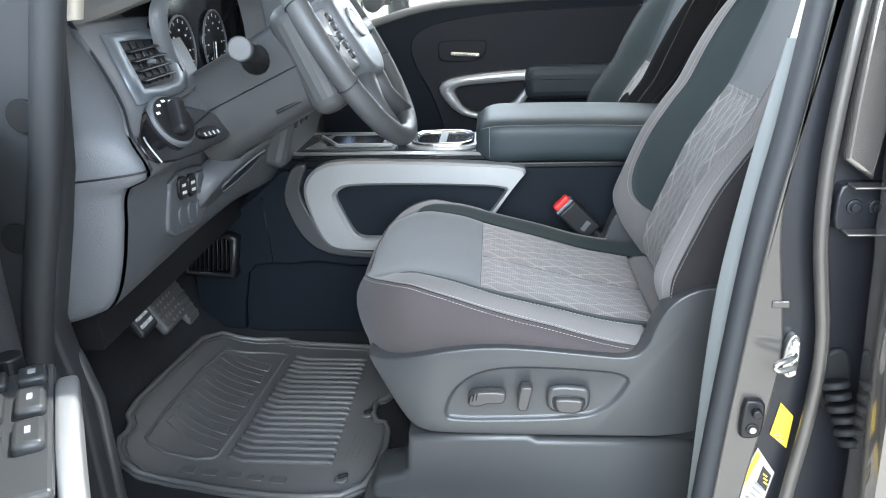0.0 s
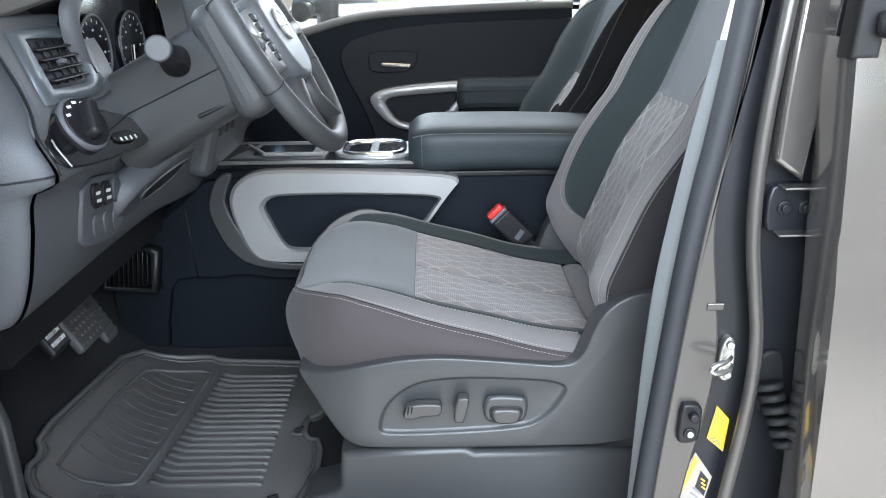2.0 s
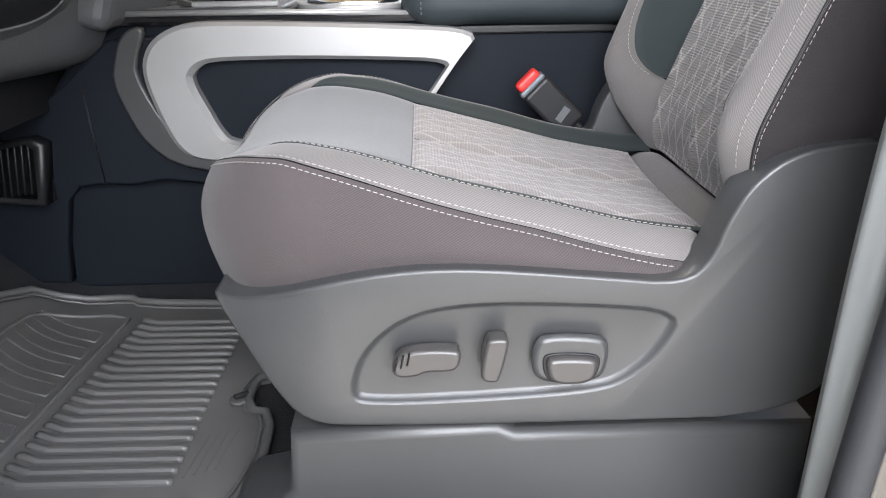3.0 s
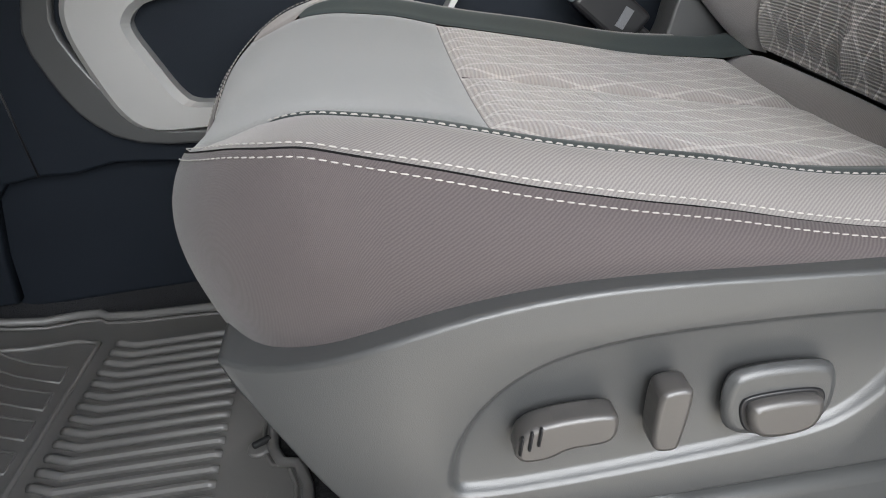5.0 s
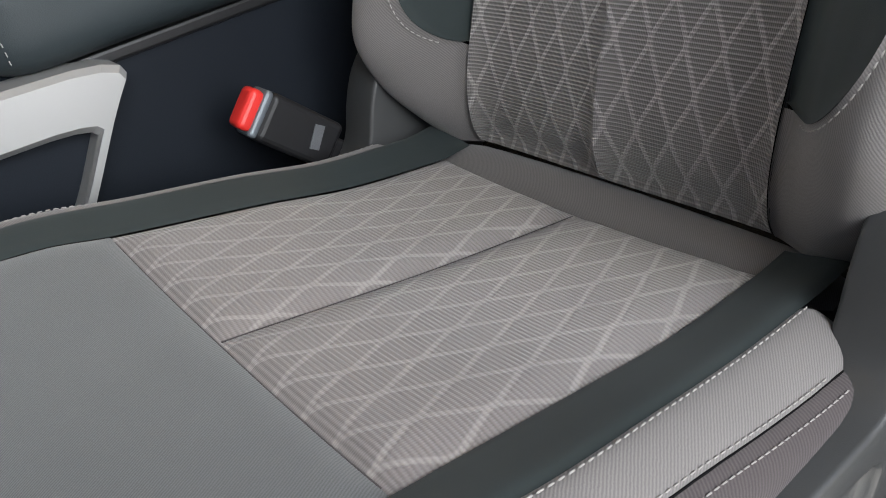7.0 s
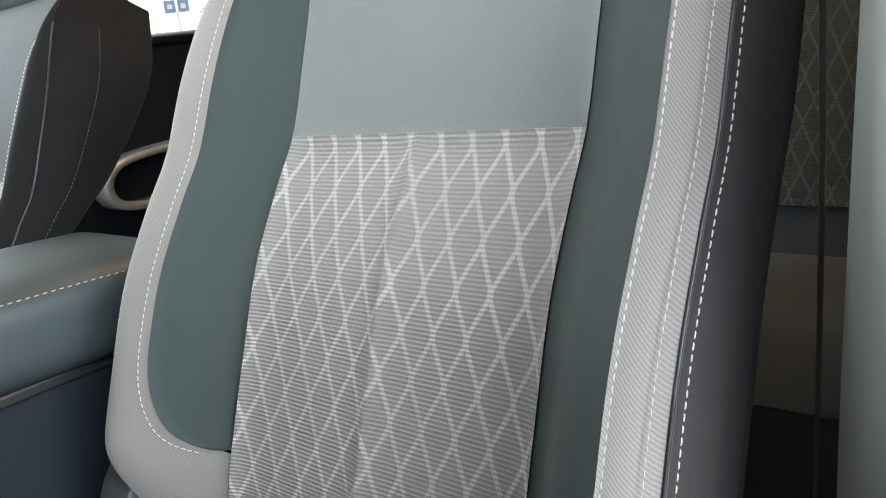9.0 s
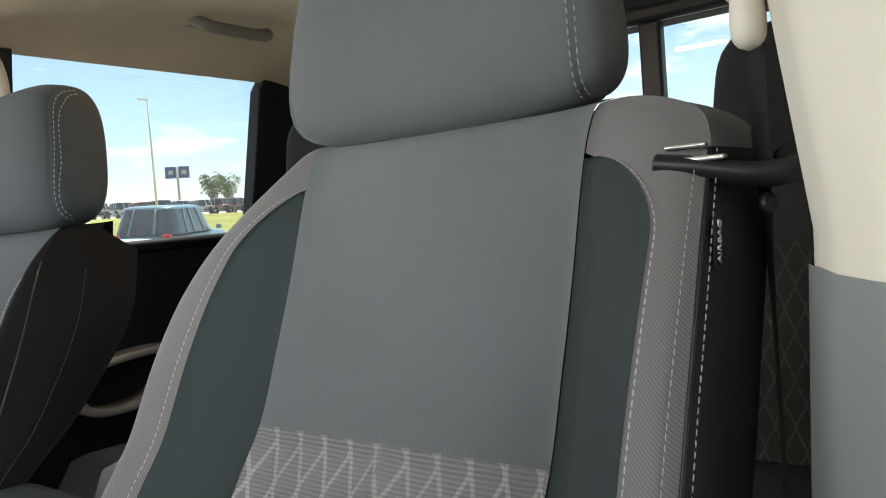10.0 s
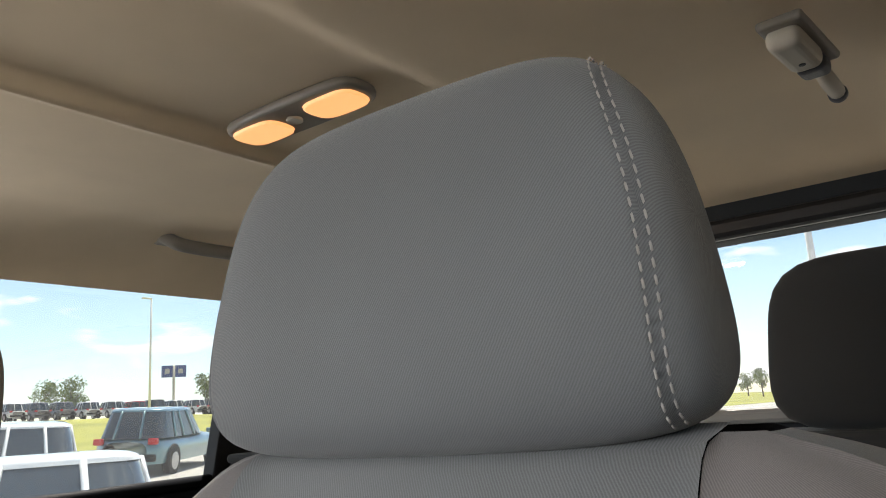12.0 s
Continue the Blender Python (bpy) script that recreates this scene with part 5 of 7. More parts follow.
# outside mirror
mir = thing("door_mirror", "black towing mirror on the passenger door", "mirror")
mr_ = Matrix.Rotation(-0.5, 3, "Z")
part("mirror_housing", box_bm((0.098, 2.272, 1.470), (0.08, 0.265, 0.325), 0.03, 3, mr_), M_BLACK, mir)
part("mirror_glass", box_bm((0.139, 2.252, 1.520), (0.006, 0.230, 0.195), 0.003, 1, mr_), M_MIRROR, mir, "flat mirror glass")
part("mirror_glass", box_bm((0.139, 2.252, 1.372), (0.006, 0.230, 0.075), 0.003, 1, mr_), M_MIRROR, mir, "small wide-angle mirror")
for z in (1.53, 1.40):
    arm_ = part("mirror_arm", tube_bm([(-0.02, 2.05, z - 0.01), (-0.005, 2.13, z), (0.03, 2.22, z)], [0.030, 0.024, 0.022], 12), M_BLACK, mir)
    part("pivot_cap", disc_bm((-0.005, 2.11, z), (0.1, -1, 0), 0.026, 0.02, 8, 0.004), M_BLACK, arm_)

strut("b_pillar_passenger", [(0.86, 2.00, 1.34), (0.88, 2.0, 1.55), (0.92, 1.99, 1.75), (0.97, 1.97, 1.89)], 0.045, 0.045, M_BEIGE, "beige pillar trim")
slab("b_pillar_passenger_lower", (0.815, 1.985, 0.70), (0.955, 2.06, 1.36), M_GREYTRIM, "grey lower pillar trim", 0.02)
prd = thing("passenger_rear_door", "closed rear passenger door with dark panel", "door")
q = part("door_panel", box_bm((1.36, 2.03, 1.065), (0.81, 0.06, 0.73), 0.012), M_CONSOLE, prd, "dark grained door panel")
part("waist_roll", tube_bm([(0.96, 2.0, 1.425), (1.3, 2.0, 1.425), (1.70, 2.0, 1.43)], 0.014, 10), M_CONSOLE, q)
po2 = smooth_loop([(1.103, 1.125), (1.112, 1.170), (1.165, 1.203), (1.385, 1.214), (1.355, 1.150), (1.30, 1.100), (1.23, 1.080), (1.135, 1.086)], 2)
pi2 = smooth_loop([(1.126, 1.130), (1.134, 1.163), (1.175, 1.186), (1.350, 1.196), (1.333, 1.150), (1.285, 1.114), (1.22, 1.098), (1.150, 1.104)], 2)
part("silver_trim", ring_plate(po2, pi2, 1.945, 2.0, 0.006), M_SILVER, q, "satin silver trim")
part("door_handle", box_bm((1.20, 1.985, 1.29), (0.05, 0.016, 0.014), 0.005), M_CHROME, q, "chrome pull handle")
g2 = part("pane", prism_bm([(1.04, 1.43), (1.66, 1.43), (1.70, 1.83), (1.67, 1.88), (1.08, 1.88)], (2.028, 2.032), "y"), M_GLASS, prd, "clear door glass", False)
g2.visible_shadow = False
part("window_frame", prism_bm([(0.93, 1.42), (1.045, 1.42), (1.075, 1.84), (1.105, 1.868), (1.62, 1.868), (1.70, 1.838), (1.675, 1.80), (1.605, 1.42), (1.80, 1.42), (1.80, 1.91), (0.93, 1.91)], (1.985, 2.026), "y", 0.004), M_BLACK, prd, "black window frame")

# ---- rear of the cab ----
rw = bmesh.new()
rbox(rw, (1.885, 1.21, 1.10), (0.05, 1.62, 0.82), 0.0)
rbox(rw, (1.885, 1.21, 1.86), (0.05, 1.62, 0.14), 0.0)
rbox(rw, (1.885, 0.55, 1.65), (0.05, 0.26, 0.29), 0.0)
rbox(rw, (1.885, 1.87, 1.65), (0.05, 0.26, 0.29), 0.0)
setting("wall_rear", rw, M_HEADREAR, "dark trimmed rear wall of the cab")
for y in (1.02, 1.40):
    setting("window_bar", box_bm((1.868, y, 1.65), (0.03, 0.045, 0.30), 0.006), M_BLACK, "black divider of the rear window", True)
setting("window_trim", box_bm((1.852, 1.21, 1.808), (0.03, 1.30, 0.035), 0.01), M_BLACK, "black trim over the rear window", True)
setting("window_ledge", box_bm((1.850, 1.21, 1.500), (0.05, 1.40, 0.025), 0.008), M_GREYTRIM, "grey ledge under the rear window", True)
rg = setting("window_rear", box_bm((1.90, 1.21, 1.65), (0.005, 1.10, 0.30), 0.0), M_GLASS, "clear rear window")
rg.visible_shadow = False
latch = thing("window_latch", "black latch of the sliding rear window", "latch")
part("latch_body", box_bm((1.852, 1.018, 1.545), (0.03, 0.05, 0.045), 0.006), M_BLACK, latch)

bench = thing("rear_bench", "dark grey cloth rear bench with diamond inserts", "seat")


def bench_back(u, v):
    z = 0.98 + 0.50 * u
    y = 0.46 + 1.50 * v
    x = 1.52 + 0.12 * u - 0.02 * math.sin(math.pi * u) - 0.016 * abs(math.sin(math.pi * v * 3)) ** 0.5
    return Vector((x, y, z)), (y, z)


part("backrest", grid_bm(bench_back, 16, 60, flip=True), M_HEADREAR, bench, "dark cloth backrest")
part("backrest_top", box_bm((1.70, 1.21, 1.472), (0.16, 1.50, 0.02), 0.008), M_HEADREAR, bench)
M_DIAM_D = diamond_cloth("rear_diamond_cloth", (0.032, 0.036, 0.036), (0.075, 0.082, 0.082), 0.0140, 0.066)
for y in (0.70, 1.72):
    def rpad(u, v, y=y):
        p = bench_back(0.15 + 0.62 * u, (y - 0.17 + 0.34 * v - 0.46) / 1.50)[0]
        p.x -= 0.012
        return p, (p.y, p.z)

    part("insert_pad", grid_bm(puffed(rpad, 0.006, 0.08, 0.08, -1), 12, 16, flip=True), M_DIAM_D, bench, "diamond-patterned dark cloth")


def bench_cush(u, v):
    x = 1.06 + 0.50 * u
    y = 0.46 + 1.50 * v
    return Vector((x, y, 1.02 - 0.05 * u + 0.015 * math.sin(math.pi * u) - 0.06 * max(0, 0.08 - u) / 0.08)), (y, x)


part("seat_cushion", grid_bm(bench_cush, 14, 40), M_HEADREAR, bench, "dark cloth cushion")
part("cushion_front", box_bm((1.085, 1.21, 0.90), (0.04, 1.50, 0.14), 0.015), M_HEADREAR, bench)
part("bench_base", box_bm((1.38, 1.21, 0.80), (0.55, 1.46, 0.20), 0.01), M_BLACK, bench)


def rear_headrest(y):
    h = thing("rear_headrest", "dark cloth rear headrest", "headrest", "rear headrests")

    def f(u, v):
        a = 2 * math.pi * u
        n = 4.0
        e = (abs(math.cos(a)) ** n + abs(math.sin(a)) ** n) ** (-1 / n)
        l = 2 * v - 1
        k = (1 - abs(l) ** 4) ** 0.25
        yy, zz = 0.140 * math.cos(a) * e * (0.9 + 0.1 * k) , 0.112 * math.sin(a) * e
        yy *= 1 - 0.10 * (zz / 0.11)
        s = max(0.0, k)
        return Vector((1.66 + 0.055 * l, y + yy * s, 1.592 + zz * s)), (yy, zz)

    bm = grid_bm(f, 40, 20)
    bmesh.ops.remove_doubles(bm, verts=bm.verts, dist=1e-5)
    bmesh.ops.recalc_face_normals(bm, faces=bm.faces)
    part("cushion", bm, M_HEADREAR, h)
    for s in (-0.05, 0.05):
        part("headrest_post", tube_bm([(1.67, y + s, 1.46), (1.67, y + s, 1.53)], 0.006), M_CHROME, h)
    return h


rear_headrest(0.695)
rear_headrest(1.72)

# roof fittings
grab = thing("grab_handle", "grey-beige grab handle over the rear passenger door", "handle")
part("handle_bar", tube_bm(smooth_line([(1.365, 1.815, 1.895), (1.362, 1.79, 1.885), (1.368, 1.775, 1.874), (1.40, 1.770, 1.870), (1.50, 1.770, 1.870), (1.535, 1.775, 1.874), (1.542, 1.79, 1.885), (1.54, 1.815, 1.895)], 2), 0.013, 12), M_BEIGE_D, grab)
for x in (1.376, 1.605):
    part("handle_foot", box_bm((min(1.535, x), 1.815, 1.890), (0.04, 0.04, 0.018), 0.006), M_BEIGE_D, grab)
m_lamp, n_, l_, b_ = node_mat("lamp_lens")
b_.inputs["Base Color"].default_value = (0.9, 0.75, 0.55, 1)
b_.inputs["Emission Color"].default_value = (1.0, 0.46, 0.14, 1)
b_.inputs["Emission Strength"].default_value = 2.2
b_.inputs["Roughness"].default_value = 0.3
nz = n_.new("ShaderNodeTexNoise")
nz.inputs["Scale"].default_value = 25
mr = n_.new("ShaderNodeMapRange")
mr.inputs["To Min"].default_value, mr.inputs["To Max"].default_value = 0.30, 0.85
l_.new(nz.outputs["Fac"], mr.inputs["Value"])
l_.new(mr.outputs["Result"], b_.inputs["Emission Strength"])
dome = thing("dome_light", "roof light with two lit warm lenses in a beige frame", "ceiling light")
dome_frame = part("frame", prism_bm(smooth_loop([(1.119, 1.125), (1.117, 1.21), (1.119, 1.295), (1.130, 1.318), (1.155, 1.323), (1.182, 1.316), (1.190, 1.29), (1.192, 1.21), (1.190, 1.13), (1.182, 1.104), (1.155, 1.097), (1.130, 1.102)], 2), (1.893, 1.906), "z", 0.005), M_BEIGE_D, dome, "grey-beige frame")
for y in (1.148, 1.275):
    part("lens", prism_bm(smooth_loop([(1.131, y - 0.036), (1.129, y), (1.131, y + 0.036), (1.155, y + 0.042), (1.180, y + 0.036), (1.183, y), (1.180, y - 0.036), (1.155, y - 0.042)], 2), (1.889, 1.896), "z", 0.003), m_lamp, dome_frame, "lit warm lens")
part("button", disc_bm((1.150, 1.212, 1.891), (0, 0, -1), 0.010, 0.004, 20, 0.001), M_BEIGE, dome_frame)
dl = bpy.data.lights.new("dome_bulb", "AREA")
dl.shape, dl.size, dl.size_y, dl.energy, dl.color = "RECTANGLE", 0.05, 0.20, 1.2, (1.0, 0.66, 0.34)
dlo = new("dome_bulb", dl)
dlo.matrix_world = look((1.155, 1.21, 1.880), (1.155, 1.21, 0))

# ---- dashboard ----
dash = thing("dashboard", "dark grey dashboard with vents, switches and instrument hood", "dashboard")
FACE_X = lerp_table([(1.00, -0.330), (1.05, -0.230), (1.07, -0.160), (1.085, -0.138), (1.13, -0.118), (1.19, -0.104), (1.24, -0.093), (1.252, -0.066), (1.28, -0.072), (1.337, -0.106), (1.437, -0.166), (1.50, -0.204)])
EDGE_Y = lerp_table([(1.00, 0.470), (1.10, 0.468), (1.20, 0.468), (1.265, 0.472), (1.302, 0.476), (1.332, 0.506), (1.371, 0.524), (1.437, 0.534)])
CREST = lerp_table([(0.44, 1.440), (0.53, 1.450), (0.60, 1.460), (0.72, 1.487), (0.86, 1.512), (1.01, 1.520), (1.08, 1.512), (1.16, 1.502), (1.40, 1.498), (1.60, 1.478), (2.0, 1.450)])
FRONT = lerp_table([(0.44, -0.185), (0.55, -0.172), (0.66, -0.140), (0.75, -0.112), (1.05, -0.104), (1.12, -0.080), (1.20, -0.055), (1.38, -0.060), (1.60, -0.11), (2.0, -0.16)])
BULGE = lerp_table([(0.44, 0.0), (0.95, 0.0), (1.10, 0.030), (1.20, 0.045), (1.38, 0.040), (1.60, 0.0), (2.0, -0.03)])
BODY_TOP = lerp_table([(0.44, 1.437), (0.690, 1.437), (0.712, 1.390), (0.742, 1.326), (0.80, 1.300), (1.00, 1.300), (1.06, 1.33), (1.12, 1.46), (2.0, 1.44)])


def body_fn(u, v):
    y = 0.47 + 1.525 * v
    z = 1.00 + (BODY_TOP(y) - 1.00) * u
    y2 = max(y, EDGE_Y(z))
    return Vector((FACE_X(z) + BULGE(y), y2, z)), (y, z)


def end_fn(u, v):
    z = 1.00 + 0.437 * u
    a = math.pi / 2 * v
    ye = EDGE_Y(z)
    return Vector((FACE_X(z) - 0.004 - 0.16 * (1 - math.cos(a)), ye - (ye - 0.436) * math.sin(a), z - 0.02 * (1 - math.cos(a)) * u)), (v * 0.2, z)


def pad_fn(u, v):
    y = 0.440 + 1.555 * v
    c, f = CREST(y), FRONT(y)
    line = [(f - 0.008, c - 0.030), (f + 0.003, c - 0.022), (f, c - 0.009), (f - 0.022, c - 0.001), (f - 0.07, c), (-0.30, c * 0.6 + 1.470 * 0.4), (-0.45, 1.468), (-0.62, 1.425), (-0.69, 1.35)]
    k = u * 8
    i = min(7, int(k))
    t = k - i
    (x0, z0), (x1, z1) = line[i], line[i + 1]
    return Vector((x0 + (x1 - x0) * t, y, z0 + (z1 - z0) * t)), (y, u * 0.7)


body = part("dash_body", grid_bm(body_fn, 60, 80, flip=True), M_DASH, dash, "grained dark plastic")
part("dash_end", grid_bm(end_fn, 40, 16), M_DASH, dash, "rounded end panel")
pad_ = grid_bm(pad_fn, 48, 80)
bmesh.ops.recalc_face_normals(pad_, faces=pad_.faces)
part("top_pad", pad_, M_DASH_TOP, dash, "soft upper pad")
part("pad_seam", tube_bm([(-0.24 - 0.06 * math.sin(i / 20 * 3.14), 0.46 + 0.30 * i / 20, pad_fn(0.56, 0.01 + 0.19 * i / 20)[0].z + 0.002) for i in range(21)], 0.0012, 5), M_BLACK, dash, "thin seam of the pad")
# dark inner frame under the pad
part("dash_frame", box_bm((-0.315, 1.22, 1.215), (0.270, 1.46, 0.420), 0.0, 1), M_BLACK, dash, "black inner frame", False)
part("hood_frame", box_bm((-0.215, 0.905, 1.40), (0.090, 0.46, 0.120), 0.0, 1), M_BLACK, dash, "black inner frame", False)
# dark gaps of the panels
part("panel_gap", tube_bm([(FACE_X(z) + 0.0015, EDGE_Y(z), z) for z in [1.262 + 0.175 * i / 20 for i in range(21)]], 0.0022, 6), M_BLACK, body)
part("panel_gap", tube_bm([end_fn((1.262 - 1.0) / 0.437, i / 14)[0] + Vector((0.0006, -0.0006, 0)) for i in range(15)], 0.0014, 6), M_BLACK, body)
SHEAR = Matrix(((1, 0, -0.6, 0.6962), (0, 1, 0, 0), (0, 0, 1, 0), (0, 0, 0, 1)))
SHEAR_R = Matrix(((0, -1, -0.6, 0.6962), (1, 0, 0, 0), (0, 0, 1, 0), (0, 0, 0, 1)))


def face_part(name, outline, d0, d1, mat, parent, label="", r=0.003, k=1):
    """A plate lying on the leaning dash face; outline in y and z, d the height over the face."""
    bm = prism_bm(smooth_loop(outline, k) if k else outline, (d0, d1), "x", r)
    bm.transform(SHEAR)
    return part(name, bm, mat, parent, label)


vp = face_part("vent_panel", [(0.540, 1.434), (0.524, 1.424), (0.532, 1.371), (0.512, 1.332), (0.486, 1.314), (0.478, 1.303), (0.492, 1.298), (0.53, 1.318), (0.56, 1.327), (0.68, 1.317), (0.765, 1.331), (0.797, 1.364), (0.808, 1.411), (0.79, 1.432)], -0.012, 0.004, M_DASH, body, "dark vent panel", 0.003)
vent_o = [(0.575, 1.418), (0.67, 1.4165), (0.768, 1.413), (0.755, 1.38), (0.731, 1.345), (0.700, 1.330), (0.665, 1.327), (0.60, 1.3285), (0.538, 1.332), (0.556, 1.372)]
vent_i = [(0.603, 1.405), (0.657, 1.4035), (0.711, 1.400), (0.700, 1.375), (0.690, 1.355), (0.684, 1.347), (0.672, 1.344), (0.63, 1.346), (0.581, 1.348), (0.592, 1.378)]
vr = ring_plate(vent_o, vent_i, -0.009, 0.006, 0.004)
vr.transform(SHEAR_R)
vent = part("air_vent", vr, M_VENT, vp, "satin grey vent frame")
face_part("vent_hollow", vent_i, 0.0045, 0.0052, M_DARKPAN, vent, "dark duct", 0.0, 0)
for i in range(4):
    z = 1.356 + 0.0122 * i
    y0, y1 = 0.583 + 0.40 * (z - 1.348), 0.684 + 0.48 * (z - 1.348)
    part("louvre", box_bm((-0.106 - 0.6 * (z - 1.337) + 0.010, (y0 + y1) / 2, z), (0.008, y1 - y0, 0.0024), 0.001, 1, Matrix.Rotation(0.2, 3, "Y")), M_BLACK, vent)
for i in range(4):
    y = 0.606 + 0.022 * i
    bm = prism_bm([(y - 0.001, 1.350), (y + 0.001, 1.350), (y + 0.022, 1.402), (y + 0.020, 1.402)], (0.005, 0.0075), "x")
    bm.transform(SHEAR)
    part("vane", bm, M_BLACK, vent)
part("vent_tab", box_bm((-0.117, 0.640, 1.376), (0.012, 0.008, 0.007), 0.002), M_DASH, vent)
face_part("vent_wheel", [(0.716, 1.352), (0.722, 1.352), (0.742, 1.396), (0.736, 1.396)], 0.006, 0.011, M_BLACK, vent, "", 0.001, 0)
# lower switch strip with the light knob
sp = face_part("switch_strip", [(0.483, 1.298), (0.478, 1.268), (0.55, 1.256), (0.725, 1.247), (0.752, 1.262), (0.756, 1.275), (0.70, 1.300), (0.60, 1.325), (0.55, 1.322), (0.51, 1.312)], -0.010, 0.004, M_GLOSS, body, "gloss black switch strip", 0.003)
part("strip_edge", tube_bm(smooth_line([(-0.074, 0.489, 1.300), (-0.066, 0.480, 1.292), (-0.052, 0.481, 1.270)], 2), 0.0012, 6), M_SILVER, sp, "thin bright edge")
KN = Vector((1, -0.25, 0.60)).normalized()
kc = Vector((-0.083, 0.579, 1.298))
kn = part("light_knob", disc_bm(kc, KN, 0.037, 0.016, 36, 0.004), M_DASH, sp, "round light switch")
part("knob_face", disc_bm(kc + KN * 0.0150, KN, 0.033, 0.003, 36, 0.001), M_BLACK, kn)
part("knob_grip", box_bm(kc + KN * 0.024, (0.024, 0.018, 0.052), 0.007, 3, KN.to_track_quat("X", "Z").to_matrix() @ Matrix.Rotation(-0.5, 3, "X")), M_BLACK, kn)
kq = KN.to_track_quat("X", "Z").to_matrix()
for i in range(5):
    a = 0.5 + 0.5 * i
    part("symbol", box_bm(kc + KN * 0.0182 + kq @ Vector((0, -0.027 * math.cos(a), 0.027 * math.sin(a))), (0.0006, 0.007, 0.0035), 0.0, 1, kq), M_WHITE, kn, "white symbol", False)
bt = face_part("dimmer_switch", [(0.637, 1.281), (0.706, 1.274), (0.702, 1.260), (0.634, 1.267)], 0.002, 0.009, M_BLACK, sp, "", 0.002)
for i in range(4):
    face_part("symbol", [(0.645 + 0.015 * i, 1.2735 - 0.0015 * i), (0.650 + 0.015 * i, 1.273 - 0.0015 * i), (0.649 + 0.015 * i, 1.268 - 0.0015 * i), (0.644 + 0.015 * i, 1.2685 - 0.0015 * i)], 0.009, 0.0094, M_WHITE, bt, "white symbol", 0.0, 0)
# button block below
LEAN = Matrix(((1, 0, 0.20, -0.095 - 0.20 * 1.248), (0, 1, 0, 0), (0, 0, 1, 0), (0, 0, 0, 1)))


def low_part(name, outline, d0, d1, mat, parent, label="", r=0.003, k=1):
    bm = prism_bm(smooth_loop(outline, k) if k else outline, (d0, d1), "x", r)
    bm.transform(LEAN)
    return part(name, bm, mat, parent, label)


bk = low_part("switch_block", [(0.596, 1.226), (0.735, 1.208), (0.775, 1.178), (0.765, 1.145), (0.735, 1.112), (0.70, 1.108), (0.600, 1.128), (0.592, 1.17)], -0.03, 0.006, M_DASH, body, "button block", 0.004)
for i in range(4):
    y = 0.612 + 0.036 * i
    z = 1.216 - 0.005 * i
    b = low_part("button", [(y, z), (y + 0.031, z - 0.004), (y + 0.043, z - 0.042), (y + 0.012, z - 0.038)], 0.004, 0.011, M_BLACK if i < 2 else M_DASH, bk, "", 0.002)
    if i < 2:
        for j in range(2):
            low_part("symbol", [(y + 0.012 + 0.005 * j, z - 0.013 - 0.012 * j), (y + 0.027 + 0.005 * j, z - 0.015 - 0.012 * j), (y + 0.028 + 0.005 * j, z - 0.020 - 0.012 * j), (y + 0.013 + 0.005 * j, z - 0.018 - 0.012 * j)], 0.011, 0.0114, M_WHITE, b, "white symbol", 0.0, 0)
for i in range(3):
    y, z = 0.625 + 0.036 * i, 1.168 - 0.005 * i
    low_part("blank_button", [(y, z), (y + 0.031, z - 0.004), (y + 0.041, z - 0.040), (y + 0.010, z - 0.036)], 0.004, 0.009, M_DASH, bk, "", 0.002)
# instrument hood: a rim, its lining, the face and the gauges
RIM = smooth_line([(-0.110, 0.742, 1.320), (-0.113, 0.715, 1.375), (-0.113, 0.700, 1.432), (-0.111, 0.735, 1.459), (-0.108, 0.800, 1.471), (-0.105, 0.920, 1.484), (-0.098, 1.030, 1.486), (-0.092, 1.075, 1.472), (-0.088, 1.092, 1.440), (-0.082, 1.095, 1.38), (-0.078, 1.090, 1.31)], 2)


def curve_at(line, v):
    k = v * (len(line) - 1)
    i = min(len(line) - 2, int(k))
    return line[i].lerp(line[i + 1], k - i)


def lining(u, v):
    p = curve_at(RIM, v)
    c = Vector((p.x, 0.90, 1.37))
    return Vector((p.x - 0.036 * u, c.y + (p.y - c.y) * (1 - 0.10 * u), c.z + (p.z - c.z) * (1 - 0.10 * u))), (v, u)


def hood_face(u, v):
    p = curve_at(RIM, v)
    c = Vector((0, p.y - 0.90, p.z - 1.40)).normalized()
    a = math.pi * u
    return p + c * (0.009 * (1 - math.cos(a))) + Vector((0.006 * math.sin(a) - 0.02 * u, 0, 0)), (v, u)


